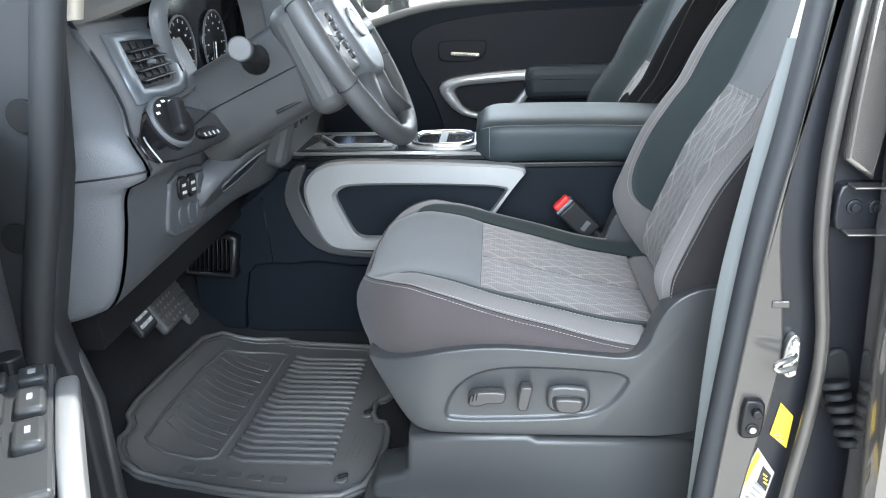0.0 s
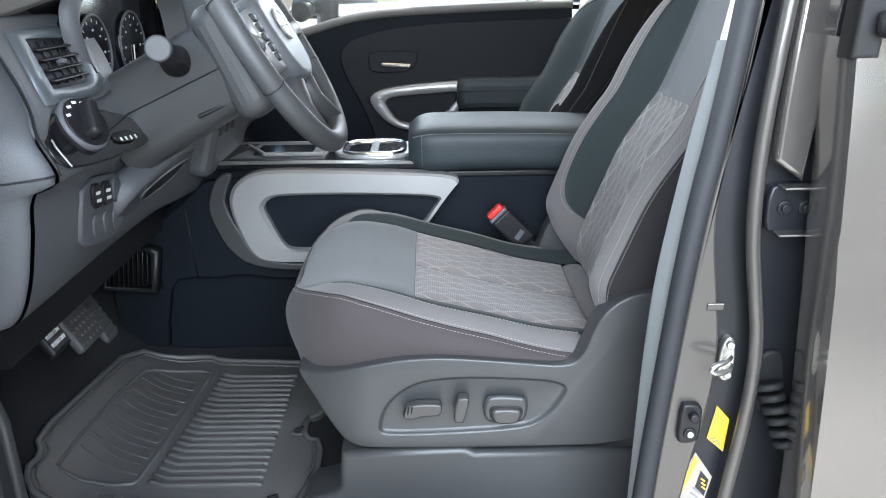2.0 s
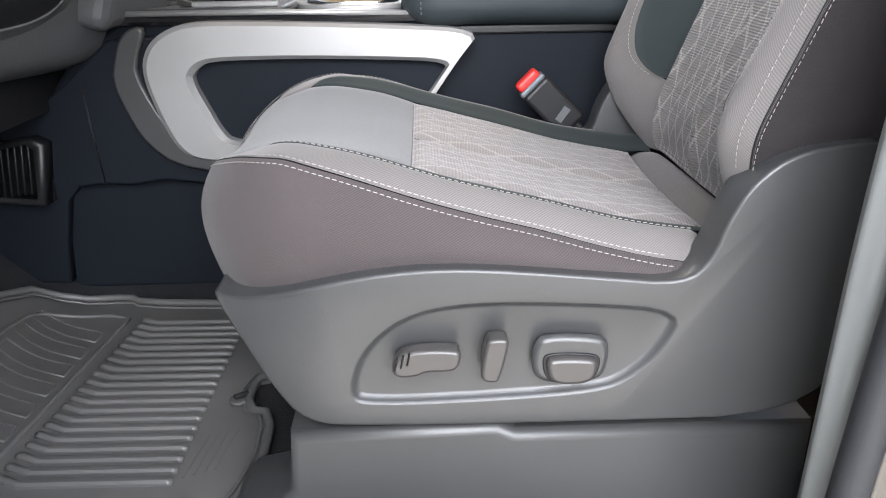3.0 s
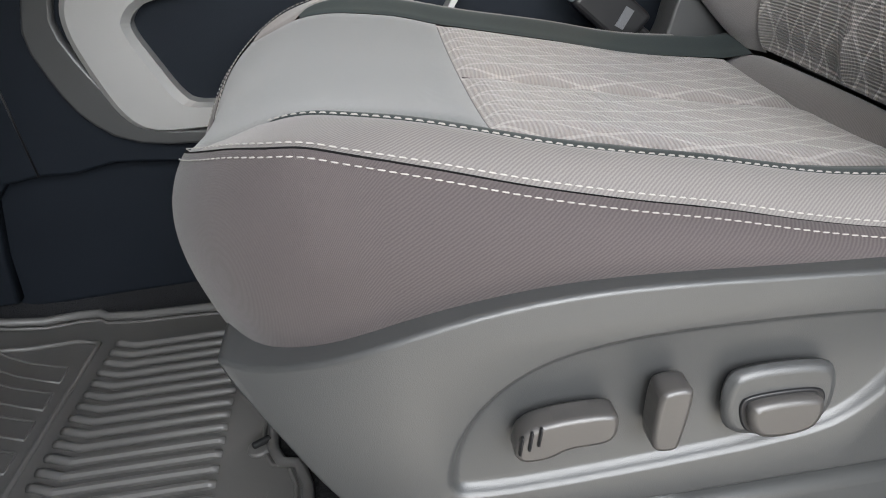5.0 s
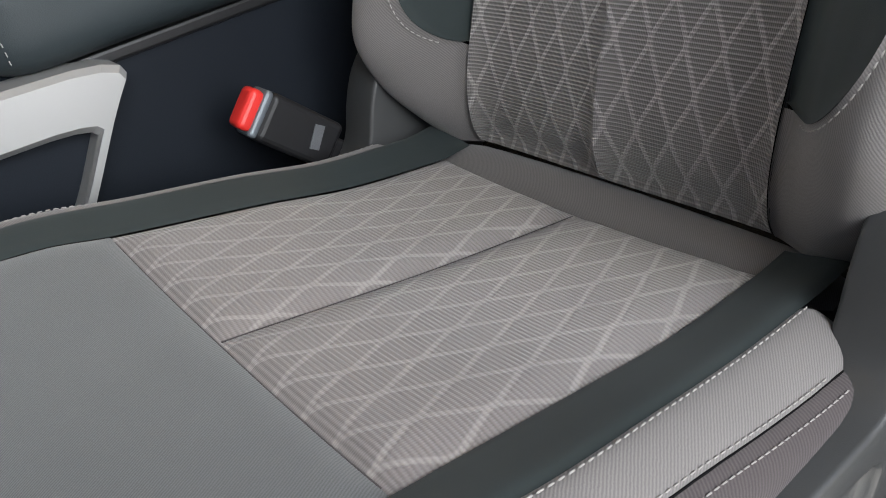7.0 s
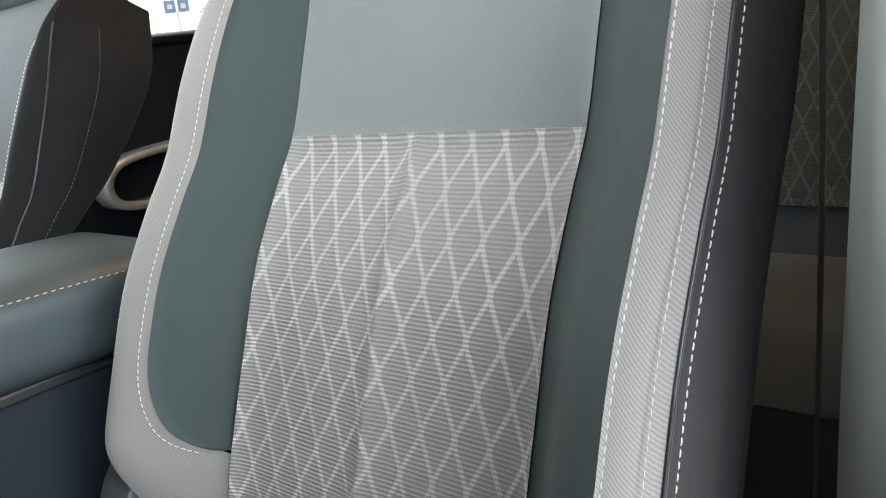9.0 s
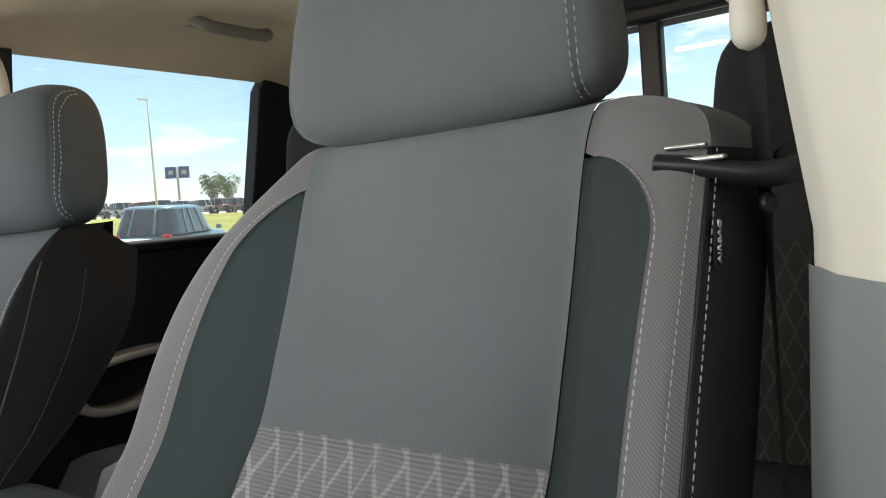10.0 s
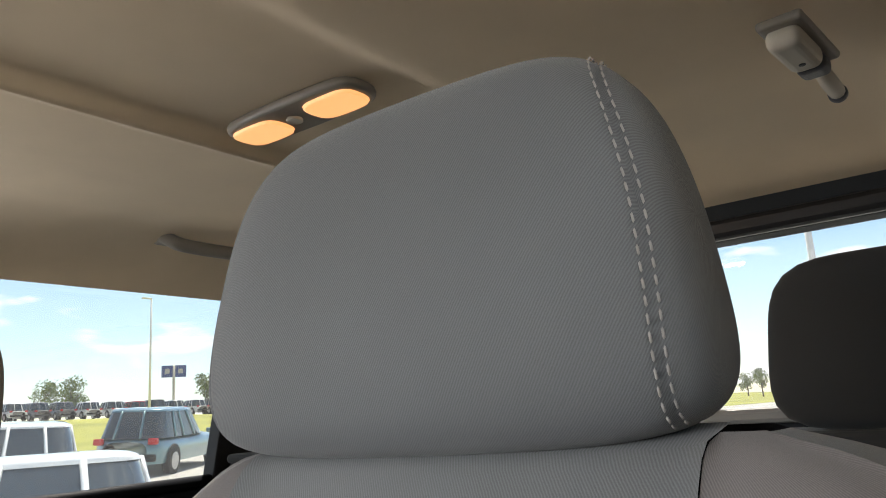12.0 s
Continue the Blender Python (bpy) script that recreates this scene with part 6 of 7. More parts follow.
hood = part("instrument_hood", grid_bm(hood_face, 8, 60, flip=True), M_DASH, dash, "padded instrument hood edge")
ln = grid_bm(lining, 6, 60)
bmesh.ops.recalc_face_normals(ln, faces=ln.faces)
part("hood_lining", ln, M_LEATHER, hood, "dark lining of the hood")
part("cluster_face", prism_bm([(0.722, 1.30), (0.717, 1.42), (0.75, 1.448), (0.92, 1.474), (1.04, 1.476), (1.11, 1.455), (1.13, 1.30)], (-0.151, -0.141), "x", 0.002), M_GLOSS, hood, "black instrument face")
for y in (0.800, 0.955):
    g = part("gauge", disc_bm((-0.142, y, 1.372), (1, 0, 0), 0.056, 0.005, 40, 0.002), M_GLOSS, hood, "dark round gauge")
    part("gauge_ring", tube_bm([(-0.136, y + 0.056 * math.cos(t * math.pi / 20), 1.372 + 0.056 * math.sin(t * math.pi / 20)) for t in range(40)], 0.002, 6, True), M_DASH, g, "dark gauge ring")
    for t in range(13):
        a = math.pi * (1.25 - 1.5 * t / 12)
        part("dial_mark", box_bm((-0.1365, y + 0.048 * math.cos(a), 1.372 + 0.048 * math.sin(a)), (0.001, 0.0012, 0.005), 0.0, 1, Matrix.Rotation(a - math.pi / 2, 3, "X")), M_PRINT, g, "", False)
        if t % 2 == 0:
            part("dial_number", box_bm((-0.1365, y + 0.034 * math.cos(a), 1.372 + 0.034 * math.sin(a)), (0.001, 0.0045, 0.0032), 0.0, 1), M_PRINT, g, "", False)
    part("needle", box_bm((-0.135, y - 0.004, 1.352), (0.001, 0.0030, 0.045), 0.0, 1, Matrix.Rotation(-0.15, 3, "X")), M_WHITE, g, "white needle", False)
# centre stack: vents, screen and controls
cs = part("centre_panel", box_bm((-0.085, 1.275, 1.40), (0.10, 0.335, 0.20), 0.018, 3), M_DASH, dash, "centre stack")
part("screen_bezel", box_bm((-0.034, 1.280, 1.425), (0.012, 0.19, 0.150), 0.005), M_GLOSS, cs, "glossy black screen surround")
part("screen", box_bm((-0.0285, 1.280, 1.428), (0.004, 0.165, 0.11), 0.002), M_SCREEN, cs, "glossy dark screen")
for yc in (1.148, 1.405):
    cv = part("centre_vent", box_bm((-0.036, yc, 1.435), (0.014, 0.095, 0.125), 0.008), M_VENT, cs, "upright vent frame")
    part("vent_hollow", box_bm((-0.029, yc, 1.435), (0.006, 0.070, 0.100), 0.003), M_GLOSS, cv, "dark duct")
    for i in range(6):
        part("louvre", box_bm((-0.027, yc, 1.396 + 0.0155 * i), (0.010, 0.066, 0.0026), 0.001, 1, Matrix.Rotation(0.3, 3, "Y")), M_BLACK, cv)
ls = part("control_panel", box_bm((-0.085, 1.20, 1.215), (0.10, 0.30, 0.19), 0.02, 3, Matrix.Rotation(0.30, 3, "Y")), M_DASH, cs, "lower stack with controls")
for i in range(5):
    b = part("button", box_bm((-0.034 - 0.004 * (i % 2), 1.075 + 0.022 * i, 1.215), (0.01, 0.018, 0.040), 0.003, 2, Matrix.Rotation(0.30, 3, "Y")), M_BLACK, ls)
    part("symbol", box_bm((-0.0275, 1.075 + 0.022 * i, 1.222), (0.001, 0.008, 0.004), 0.0, 1, Matrix.Rotation(0.30, 3, "Y")), M_WHITE, b, "white symbol", False)
for yc in (1.10, 1.29):
    k_ = part("climate_knob", disc_bm((-0.040, yc, 1.285), (1, 0, 0.2), 0.022, 0.020, 28, 0.004), M_BLACK, ls, "round control knob")
    part("knob_ring", tube_bm([(-0.031, yc + 0.0225 * math.cos(t * math.pi / 12), 1.287 + 0.0225 * math.sin(t * math.pi / 12)) for t in range(24)], 0.0015, 6, True), M_SILVER, k_, "silver ring")
part("release_lever", box_bm((-0.196, 0.62, 1.070), (0.05, 0.050, 0.010), 0.004, 2, Matrix.Rotation(0.6, 3, "Y")), M_DASH, body, "bonnet release lever")

# ---- steering column and wheel ----
wheel = thing("steering_wheel", "black leather steering wheel with silver spokes", "steering wheel")
WT = Matrix.Translation((0.127, 0.80, 1.392)) @ Matrix.Rotation(radians(-30), 4, "Y")
# local: x towards the driver, y across, z up in the wheel's plane


def wpart(name, bm, mat, parent=None, label="", smooth=True):
    bm.transform(WT)
    return part(name, bm, mat, parent or wheel, label, smooth)


rim = wpart("rim", tube_bm([(0, 0.178 * math.cos(t * math.pi / 32), 0.178 * math.sin(t * math.pi / 32)) for t in range(64)], 0.0165, 16, True, None, 1.0, (1, 0, 0)), M_LEATHER, None, "stitched black leather rim")
for t0 in (20, 160, 200, 340):
    a = radians(t0)
    wpart("rim_seam", tube_bm([(0.0172 * math.cos(b * math.pi / 8), (0.178 + 0.0172 * math.sin(b * math.pi / 8)) * math.cos(a), (0.178 + 0.0172 * math.sin(b * math.pi / 8)) * math.sin(a)) for b in range(16)], 0.0008, 5, True), M_BLACK, rim)
line = [(0.0, 0.160 * math.cos(radians(t)), 0.160 * math.sin(radians(t))) for t in range(15, 75)]
wpart("rim_stitching", stitches(line, lambda p: Vector((0, -p.y, -p.z)).normalized(), 0.005, 0.003), M_DASH, rim)
hub_o = smooth_loop([(-0.076, 0.052), (-0.040, 0.064), (0.0, 0.067), (0.040, 0.064), (0.076, 0.052), (0.084, 0.005), (0.070, -0.052), (0.040, -0.076), (0.0, -0.082), (-0.040, -0.076), (-0.070, -0.052), (-0.084, 0.005)], 2)
hub = wpart("hub", prism_bm(hub_o, (-0.030, 0.024), "x", 0.014, seg=4), M_DASH, None, "grained grey airbag cover")
wpart("emblem_disc", disc_bm((0.0245, 0, 0.008), (1, 0, 0), 0.021, 0.003, 32, 0.001), M_TRIM, hub, "dark disc")
wpart("emblem", tube_bm([(0.026, 0.023 * math.cos(t * math.pi / 16), 0.008 + 0.023 * math.sin(t * math.pi / 16)) for t in range(32)], 0.0024, 8, True), M_SILVER, hub, "plain silver ring")
wpart("emblem_bar", box_bm((0.027, 0, 0.008), (0.004, 0.054, 0.008), 0.002), M_SILVER, hub, "plain silver bar")
for s in (-1, 1):
    sp_o = smooth_loop([(s * 0.070, 0.048), (s * 0.104, 0.040), (s * 0.122, 0.018), (s * 0.122, -0.020), (s * 0.104, -0.046), (s * 0.066, -0.052)], 1)
    sp_ = wpart("spoke", prism_bm(sp_o, (-0.012, 0.012), "x", 0.004), M_SILVER, None, "satin silver spoke")
    wpart("spoke_grip", tube_bm([(-0.004, s * 0.108, -0.004), (-0.004, s * 0.140, -0.003), (0.0, s * 0.172, 0.0)], [0.017, 0.017, 0.019], 14), M_LEATHER, sp_, "leather end of the spoke")
    for i in range(5):
        b = wpart("button", box_bm((0.013, s * (0.098 - 0.0016 * abs(i - 2)), 0.030 - 0.0150 * i), (0.006, 0.020, 0.0125), 0.002), M_BLACK, sp_)
        wpart("symbol", box_bm((0.0165, s * (0.098 - 0.0016 * abs(i - 2)), 0.030 - 0.0150 * i), (0.0006, 0.006, 0.0024), 0.0, 1), M_PRINT, b, "pale symbol", False)
    lo = wpart("lower_spoke", tube_bm([(-0.004, s * 0.035, -0.055), (-0.006, s * 0.055, -0.11), (-0.002, s * 0.078, -0.158)], [0.022, 0.016, 0.018], 14), M_LEATHER, None, "lower spoke")
    line = [(0.008 + 0.001 * i / 20, s * (0.052 + 0.020 * i / 20), -0.085 - 0.062 * i / 20) for i in range(21)]
    wpart("spoke_stitching", stitches(line, (1, 0, 0), 0.005, 0.003), M_DASH, lo)
column = thing("steering_column", "dark plastic steering column shroud with stalks", "column")
cm = Matrix.Translation((0.0, 0.80, 1.335)) @ Matrix.Rotation(radians(-24), 4, "Y")


def shroud_fn(u, v):
    a = 2 * math.pi * v
    n = 3.4
    e = (abs(math.cos(a)) ** n + abs(math.sin(a)) ** n) ** (-1 / n)
    x = -0.135 + 0.215 * u
    w = 0.066 + 0.022 * u * u
    top, low = 0.052 + 0.012 * u, 0.098 - 0.020 * u
    z = (top if math.sin(a) > 0 else low) * math.sin(a) * e
    return cm @ Vector((x, w * math.cos(a) * e, z)), (a * 0.08, x)


sh = grid_bm(shroud_fn, 14, 48, flip=True)
bmesh.ops.recalc_face_normals(sh, faces=sh.faces)
shroud = part("shroud", sh, M_TRIM, column, "column shroud")
part("shroud_seam", tube_bm([shroud_fn(i / 12, 0.515)[0] + Vector((0, -0.0008, 0)) for i in range(13)], 0.0011, 5), M_BLACK, shroud)
part("key_slot", box_bm(tuple(shroud_fn(0.75, 0.60)[0]), (0.045, 0.004, 0.006), 0.0015, 1, Matrix.Rotation(radians(-24), 3, "Y")), M_BLACK, shroud, "small slot")
bm = box_bm((0.088, 0, -0.008), (0.062, 0.182, 0.172), 0.026, 4)
bm.transform(cm)
part("shroud_ring", bm, M_LEATHER, column, "black shroud behind the wheel")
st = part("stalk", tube_bm([(0.005, 0.725, 1.366), (0.008, 0.69, 1.378), (0.010, 0.645, 1.388)], [0.023, 0.015, 0.014], 16), M_BLACK, column, "indicator stalk")
part("stalk_end", disc_bm((0.0105, 0.646, 1.388), (0.12, -1, 0.2), 0.0175, 0.014, 24, 0.003), M_LEATHER, st, "round stalk end")
part("stalk", tube_bm([(0.005, 0.875, 1.372), (0.010, 0.93, 1.383), (0.014, 0.975, 1.392)], [0.018, 0.013, 0.014], 16), M_BLACK, column, "wiper stalk")
# knee panel with its pocket under the column
KP = Matrix.Translation((-0.100, 0.865, 1.165)) @ Matrix.Rotation(radians(42), 4, "Y")
bm = prism_bm(smooth_loop([(-0.16, -0.08), (-0.16, 0.06), (0.17, 0.06), (0.17, -0.08)], 2), (-0.03, 0.012), "x", 0.010)
bm.transform(KP)
kp = part("knee_panel", bm, M_DASH, column, "curved knee panel")
bm = prism_bm(smooth_loop([(-0.115, 0.028), (0.13, 0.028), (0.125, -0.012), (0.06, -0.030), (-0.07, -0.026)], 2), (0.008, 0.0135), "x", 0.001)
bm.transform(KP)
part("knee_pocket", bm, M_BLACK, kp, "dark pocket slot")
loop_ = [KP @ Vector((0.0135, y, z)) for y, z in smooth_loop([(-0.115, 0.028), (0.13, 0.028), (0.125, -0.012), (0.06, -0.030), (-0.07, -0.026)], 2)]
part("pocket_rim", tube_bm(loop_, 0.0025, 6, True), M_DASH, kp)

# ---- pedals and vent ----
pb = thing("parking_brake_pedal", "black parking brake pedal with white print", "pedal", "", (0.057, -0.09, 0.047))
rot = Matrix.Rotation(-0.55, 3, "Y")
part("pedal_pad", box_bm((-0.272, 0.76, 0.915), (0.016, 0.056, 0.044), 0.007, 3, rot), M_BLACK, pb)
part("pedal_arm", tube_bm([(-0.285, 0.76, 0.93), (-0.32, 0.755, 1.0), (-0.36, 0.75, 1.10)], 0.012), M_JAMB, pb)
tr_ = (rot @ Matrix(((0, 0, 1), (1, 0, 0), (0, 1, 0))))
for i, wd in enumerate(("PUSH ON", "PUSH OFF")):
    c = Vector((-0.272, 0.758, 0.915)) + rot @ Vector((0.0086, 0, 0.008 - 0.014 * i))
    part("print", text_bm(wd, 0.0095, c, tr_), M_WHITE, pb, "white letters", False)
bp_ = thing("brake_pedal", "black ribbed rubber brake pedal", "pedal", "", (0.005, 0.10, -0.045))
part("pedal_pad", box_bm((-0.315, 0.845, 0.905), (0.020, 0.10, 0.085), 0.012, 3, rot), M_RUBBER, bp_)
for i in range(6):
    for j in range(5):
        c = Vector((-0.315, 0.845, 0.905)) + rot @ Vector((0.0108, -0.038 + 0.0152 * i, -0.030 + 0.015 * j))
        part("grip_stud", box_bm(tuple(c), (0.004, 0.008, 0.006), 0.0015, 1, rot), M_RUBBER, bp_)
part("pedal_arm", tube_bm([(-0.33, 0.845, 0.92), (-0.37, 0.84, 1.0), (-0.42, 0.84, 1.12)], 0.012), M_JAMB, bp_)
ap = thing("accelerator_pedal", "black ribbed accelerator pedal", "pedal", "", (-0.01, 0.10, -0.045))
part("pedal_pad", box_bm((-0.325, 0.955, 0.890), (0.018, 0.055, 0.15), 0.008, 3, Matrix.Rotation(-0.5, 3, "Y")), M_RUBBER, ap)
for i in range(8):
    c = Vector((-0.325, 0.955, 0.890)) + Matrix.Rotation(-0.5, 3, "Y") @ Vector((0.010, 0, -0.06 + 0.017 * i))
    part("grip_rib", box_bm(tuple(c), (0.004, 0.048, 0.005), 0.0015, 1, Matrix.Rotation(-0.5, 3, "Y")), M_RUBBER, ap)
part("pedal_arm", tube_bm([(-0.36, 0.955, 0.93), (-0.44, 0.955, 1.04)], 0.012), M_JAMB, ap)
kv = thing("floor_vent", "black slatted air outlet beside the console", "vent")
part("vent_frame", ring_plate([(-0.312, 0.880), (-0.300, 0.955), (-0.205, 0.972), (-0.186, 0.962), (-0.200, 0.872)], [(-0.303, 0.888), (-0.292, 0.948), (-0.213, 0.962), (-0.205, 0.955), (-0.212, 0.882)], 1.072, 1.10, 0.004), M_BLACK, kv)
for i in range(9):
    part("slat", box_bm((-0.293 + 0.0098 * i, 1.083, 0.919 + 0.001 * i), (0.0032, 0.016, 0.076), 0.001, 1, Matrix.Rotation(0.12, 3, "Y")), M_BLACK, kv)
part("vent_hollow", box_bm((-0.25, 1.098, 0.92), (0.11, 0.012, 0.09), 0.0, 1), M_GLOSS, kv, "", False)

# ---- centre console ----
con = thing("centre_console", "dark centre console with broad silver side trim", "console")
body_o = [(-0.30, 0.72), (-0.30, 0.96), (-0.19, 1.02), (-0.14, 1.08), (-0.08, 1.118), (0.10, 1.124), (0.44, 1.112), (0.70, 1.098), (0.72, 0.72)]
part("console_body", prism_bm(body_o, (1.118, 1.305), "y", 0.008), M_CONSOLE, con, "dark blue-black console side")
part("front_cover", prism_bm([(-0.30, 0.74), (-0.30, 0.96), (-0.21, 1.00), (-0.150, 1.045), (-0.085, 1.100), (0.0, 1.105), (0.006, 0.945), (0.03, 0.925), (0.10, 0.922), (0.10, 0.889), (0.047, 0.889), (0.009, 0.895), (-0.036, 0.900), (-0.082, 0.893), (-0.121, 0.896), (-0.16, 0.892), (-0.18, 0.871), (-0.195, 0.80), (-0.20, 0.74)], (1.098, 1.12), "y", 0.004), M_CONSOLE, con, "smooth lower cover")
part("cover_band", prism_bm(smooth_loop([(-0.062, 1.105), (-0.072, 1.085), (-0.084, 1.045), (-0.066, 0.990), (-0.048, 0.956), (-0.013, 0.925), (0.05, 0.912), (0.16, 0.910), (0.16, 0.925), (0.05, 0.929), (0.015, 0.944), (-0.010, 0.975), (-0.030, 1.010), (-0.048, 1.055), (-0.040, 1.085), (-0.026, 1.115), (-0.045, 1.118)], 1), (1.086, 1.10), "y", 0.004), M_TRIM, con, "dark blue-grey band round the silver trim")
part("cover_seam", tube_bm([(-0.131, 1.097, 1.045), (-0.121, 1.097, 0.897)], 0.0014, 5), M_BLACK, con)
so = [(-0.040, 1.055), (-0.030, 1.090), (-0.004, 1.112), (0.035, 1.124), (0.16, 1.121), (0.30, 1.115), (0.431, 1.107), (0.402, 1.073), (0.372, 1.030), (0.340, 0.985), (0.300, 0.945), (0.22, 0.931), (0.10, 0.930), (0.022, 0.931), (-0.006, 0.950), (-0.024, 0.995)]
si = [(0.027, 1.045), (0.034, 1.058), (0.048, 1.068), (0.075, 1.071), (0.16, 1.072), (0.28, 1.069), (0.386, 1.064), (0.372, 1.044), (0.350, 1.012), (0.325, 0.985), (0.285, 0.962), (0.21, 0.957), (0.12, 0.956), (0.074, 0.957), (0.060, 0.972), (0.045, 1.005)]
part("silver_trim", ring_plate(smooth_loop(so, 2), smooth_loop(si, 2), 1.080, 1.118, 0.005), M_SILVER, con, "broad satin silver frame", False)
part("pocket_back", prism_bm(smooth_loop(si, 2), (1.104, 1.112), "y"), M_CONSOLE, con, "recessed dark pocket", False)
deck = part("console_deck", box_bm((0.16, 1.212, 1.124), (0.54, 0.205, 0.016), 0.006), M_GLOSS, con, "gloss black deck")
part("deck_edge", tube_bm([(-0.08, 1.112, 1.133), (0.16, 1.112, 1.132), (0.33, 1.112, 1.128)], 0.004, 8), M_SILVER, deck, "silver edge")
part("deck_edge", tube_bm([(-0.08, 1.31, 1.133), (0.16, 1.31, 1.132), (0.33, 1.31, 1.128)], 0.004, 8), M_SILVER, deck, "silver edge")
cup = part("cup_holder", prism_bm(smooth_loop([(0.165, 1.125), (0.165, 1.300), (0.335, 1.300), (0.335, 1.125)], 2), (1.130, 1.139), "z", 0.003), M_SILVER, deck, "satin silver cup holder surround")


def ring_pts(k, z):
    out = []
    for t in range(48):
        a = t * math.pi / 24
        e = (abs(math.cos(a)) ** 4 + abs(math.sin(a)) ** 4) ** -0.25
        out.append((0.248 + 0.062 * k * math.cos(a) * e, 1.212 + 0.068 * k * math.sin(a) * e, z))
    return out


part("cup_rim", tube_bm(ring_pts(1.0, 1.140), 0.0055, 8, True), M_CHROME, cup, "chrome rim")
part("cup_rim", tube_bm(ring_pts(0.90, 1.1405), 0.0025, 8, True), M_CHROME, cup, "chrome rim")
part("cup_hole", prism_bm([(x, y) for x, y, _ in ring_pts(0.95, 0)], (1.1392, 1.1402), "z"), M_GLOSS, cup, "dark well", False)
part("cup_divider", box_bm((0.248, 1.212, 1.1412), (0.016, 0.12, 0.002), 0.001, 1), M_DASH, cup)
tray = part("front_tray", prism_bm([(-0.045, 1.135), (0.150, 1.135), (0.150, 1.29), (-0.01, 1.29)], (1.130, 1.137), "z", 0.003), M_DASH, deck, "tray ahead of the cup holders")
part("tray_rail", box_bm((0.085, 1.15, 1.141), (0.12, 0.006, 0.008), 0.002), M_SILVER, tray, "silver rail")
part("tray_rail", box_bm((0.0, 1.20, 1.141), (0.006, 0.10, 0.008), 0.002, 2, Matrix.Rotation(0.5, 3, "Z")), M_SILVER, tray, "silver rail")
part("tray_well", box_bm((0.06, 1.215, 1.1365), (0.12, 0.10, 0.003), 0.001, 1), M_GLOSS, tray)


def lid_fn(u, v):
    a = 2 * math.pi * v
    n = 4.5
    e = (abs(math.cos(a)) ** n + abs(math.sin(a)) ** n) ** (-1 / n)
    x = 0.332 + 0.40 * u
    k = min(1.0, (u / 0.10 + 0.001)) if u < 0.10 else 1.0
    k = math.sqrt(max(0.0, 1 - (1 - k) ** 2))
    cz = 1.153 + 0.004 * math.sin(u * 3)
    y = 1.210 + 0.122 * math.cos(a) * e * (0.82 + 0.18 * k)
    z = cz + 0.048 * math.sin(a) * e * (0.55 + 0.45 * k) - 0.008 * u
    return Vector((x - 0.012 * (1 - k), y, z)), (a * 0.08, x)


lid = grid_bm(lid_fn, 40, 48)
bmesh.ops.remove_doubles(lid, verts=lid.verts, dist=1e-5)
bmesh.ops.holes_fill(lid, edges=[e for e in lid.edges if e.is_boundary], sides=60)
bmesh.ops.recalc_face_normals(lid, faces=lid.faces)
arm = part("armrest", lid, M_ARM, con, "padded black armrest lid")
line = [lid_fn(0.012 + 0.95 * i / 80, 0.398)[0] + Vector((0, -0.0015, 0.0005)) for i in range(81)]
part("stitching", stitches(line, (0, -0.9, 0.4), 0.0046, 0.0024, 0.001), M_STITCH, arm, "grey stitching")
line = [lid_fn(0.05, 0.40 + 0.2 * i / 30)[0] + Vector((-0.003, -0.0012, 0)) for i in range(31)]
part("stitching", stitches(line, (-0.5, -0.85, 0), 0.0046, 0.0024, 0.001), M_STITCH, arm, "grey stitching")
part("lid_gap", box_bm((0.53, 1.212, 1.103), (0.38, 0.20, 0.012), 0.003), M_BLACK, con)

# ---- seat belt parts ----
bk_ = thing("belt_buckle", "black seat belt buckle with red release button", "buckle")
br = Matrix.Rotation(radians(-45), 3, "Y")
bb = part("buckle_body", box_bm((0.524, 1.046, 1.007), (0.044, 0.028, 0.078), 0.006, 3, br), M_BLACK, bk_)
part("button_collar", box_bm((0.4945, 1.046, 1.0365), (0.042, 0.026, 0.008), 0.003, 2, br), M_VENT, bk_, "grey collar round the button")
part("red_button", box_bm((0.4885, 1.0455, 1.0425), (0.036, 0.021, 0.014), 0.005, 3, br), M_RED, bk_, "red release button")
part("buckle_mark", box_bm((0.536, 1.0315, 0.998), (0.010, 0.0008, 0.022), 0.0, 1, Matrix.Rotation(radians(35), 3, "Y")), M_DASH, bb, "small raised print")
part("buckle_stem", box_bm((0.577, 1.056, 0.950), (0.026, 0.020, 0.10), 0.004, 2, br), M_BLACK, bk_)

driver_seat = build_seat("grey cloth driver's seat with diamond inserts and dark teal bolsters", True, 2)
driver_seat.location = (0, 0.80, 0)
pass_seat = build_seat("grey cloth passenger seat with diamond inserts, dark bolsters and shade-darkened cloth", False, 2, -1)
pass_seat.location = (0.0, 1.556, -0.046)

# under-seat cover on the sill side
cover = thing("seat_riser_cover", "smooth dark grey plastic cover beside the seat rails", "trim cover")
o = [(0.226, 0.826), (0.222, 0.768), (0.212, 0.756), (0.178, 0.748), (0.165, 0.735), (0.165, 0.700), (0.68, 0.700), (0.68, 0.822), (0.42, 0.822), (0.405, 0.830)]
part("cover_panel", prism_bm(o, (0.556, 0.640), "y", 0.009, seg=3), M_TRIM, cover)
part("cover_foot", box_bm((0.20, 0.585, 0.708), (0.10, 0.09, 0.016), 0.006), M_TRIM, cover)

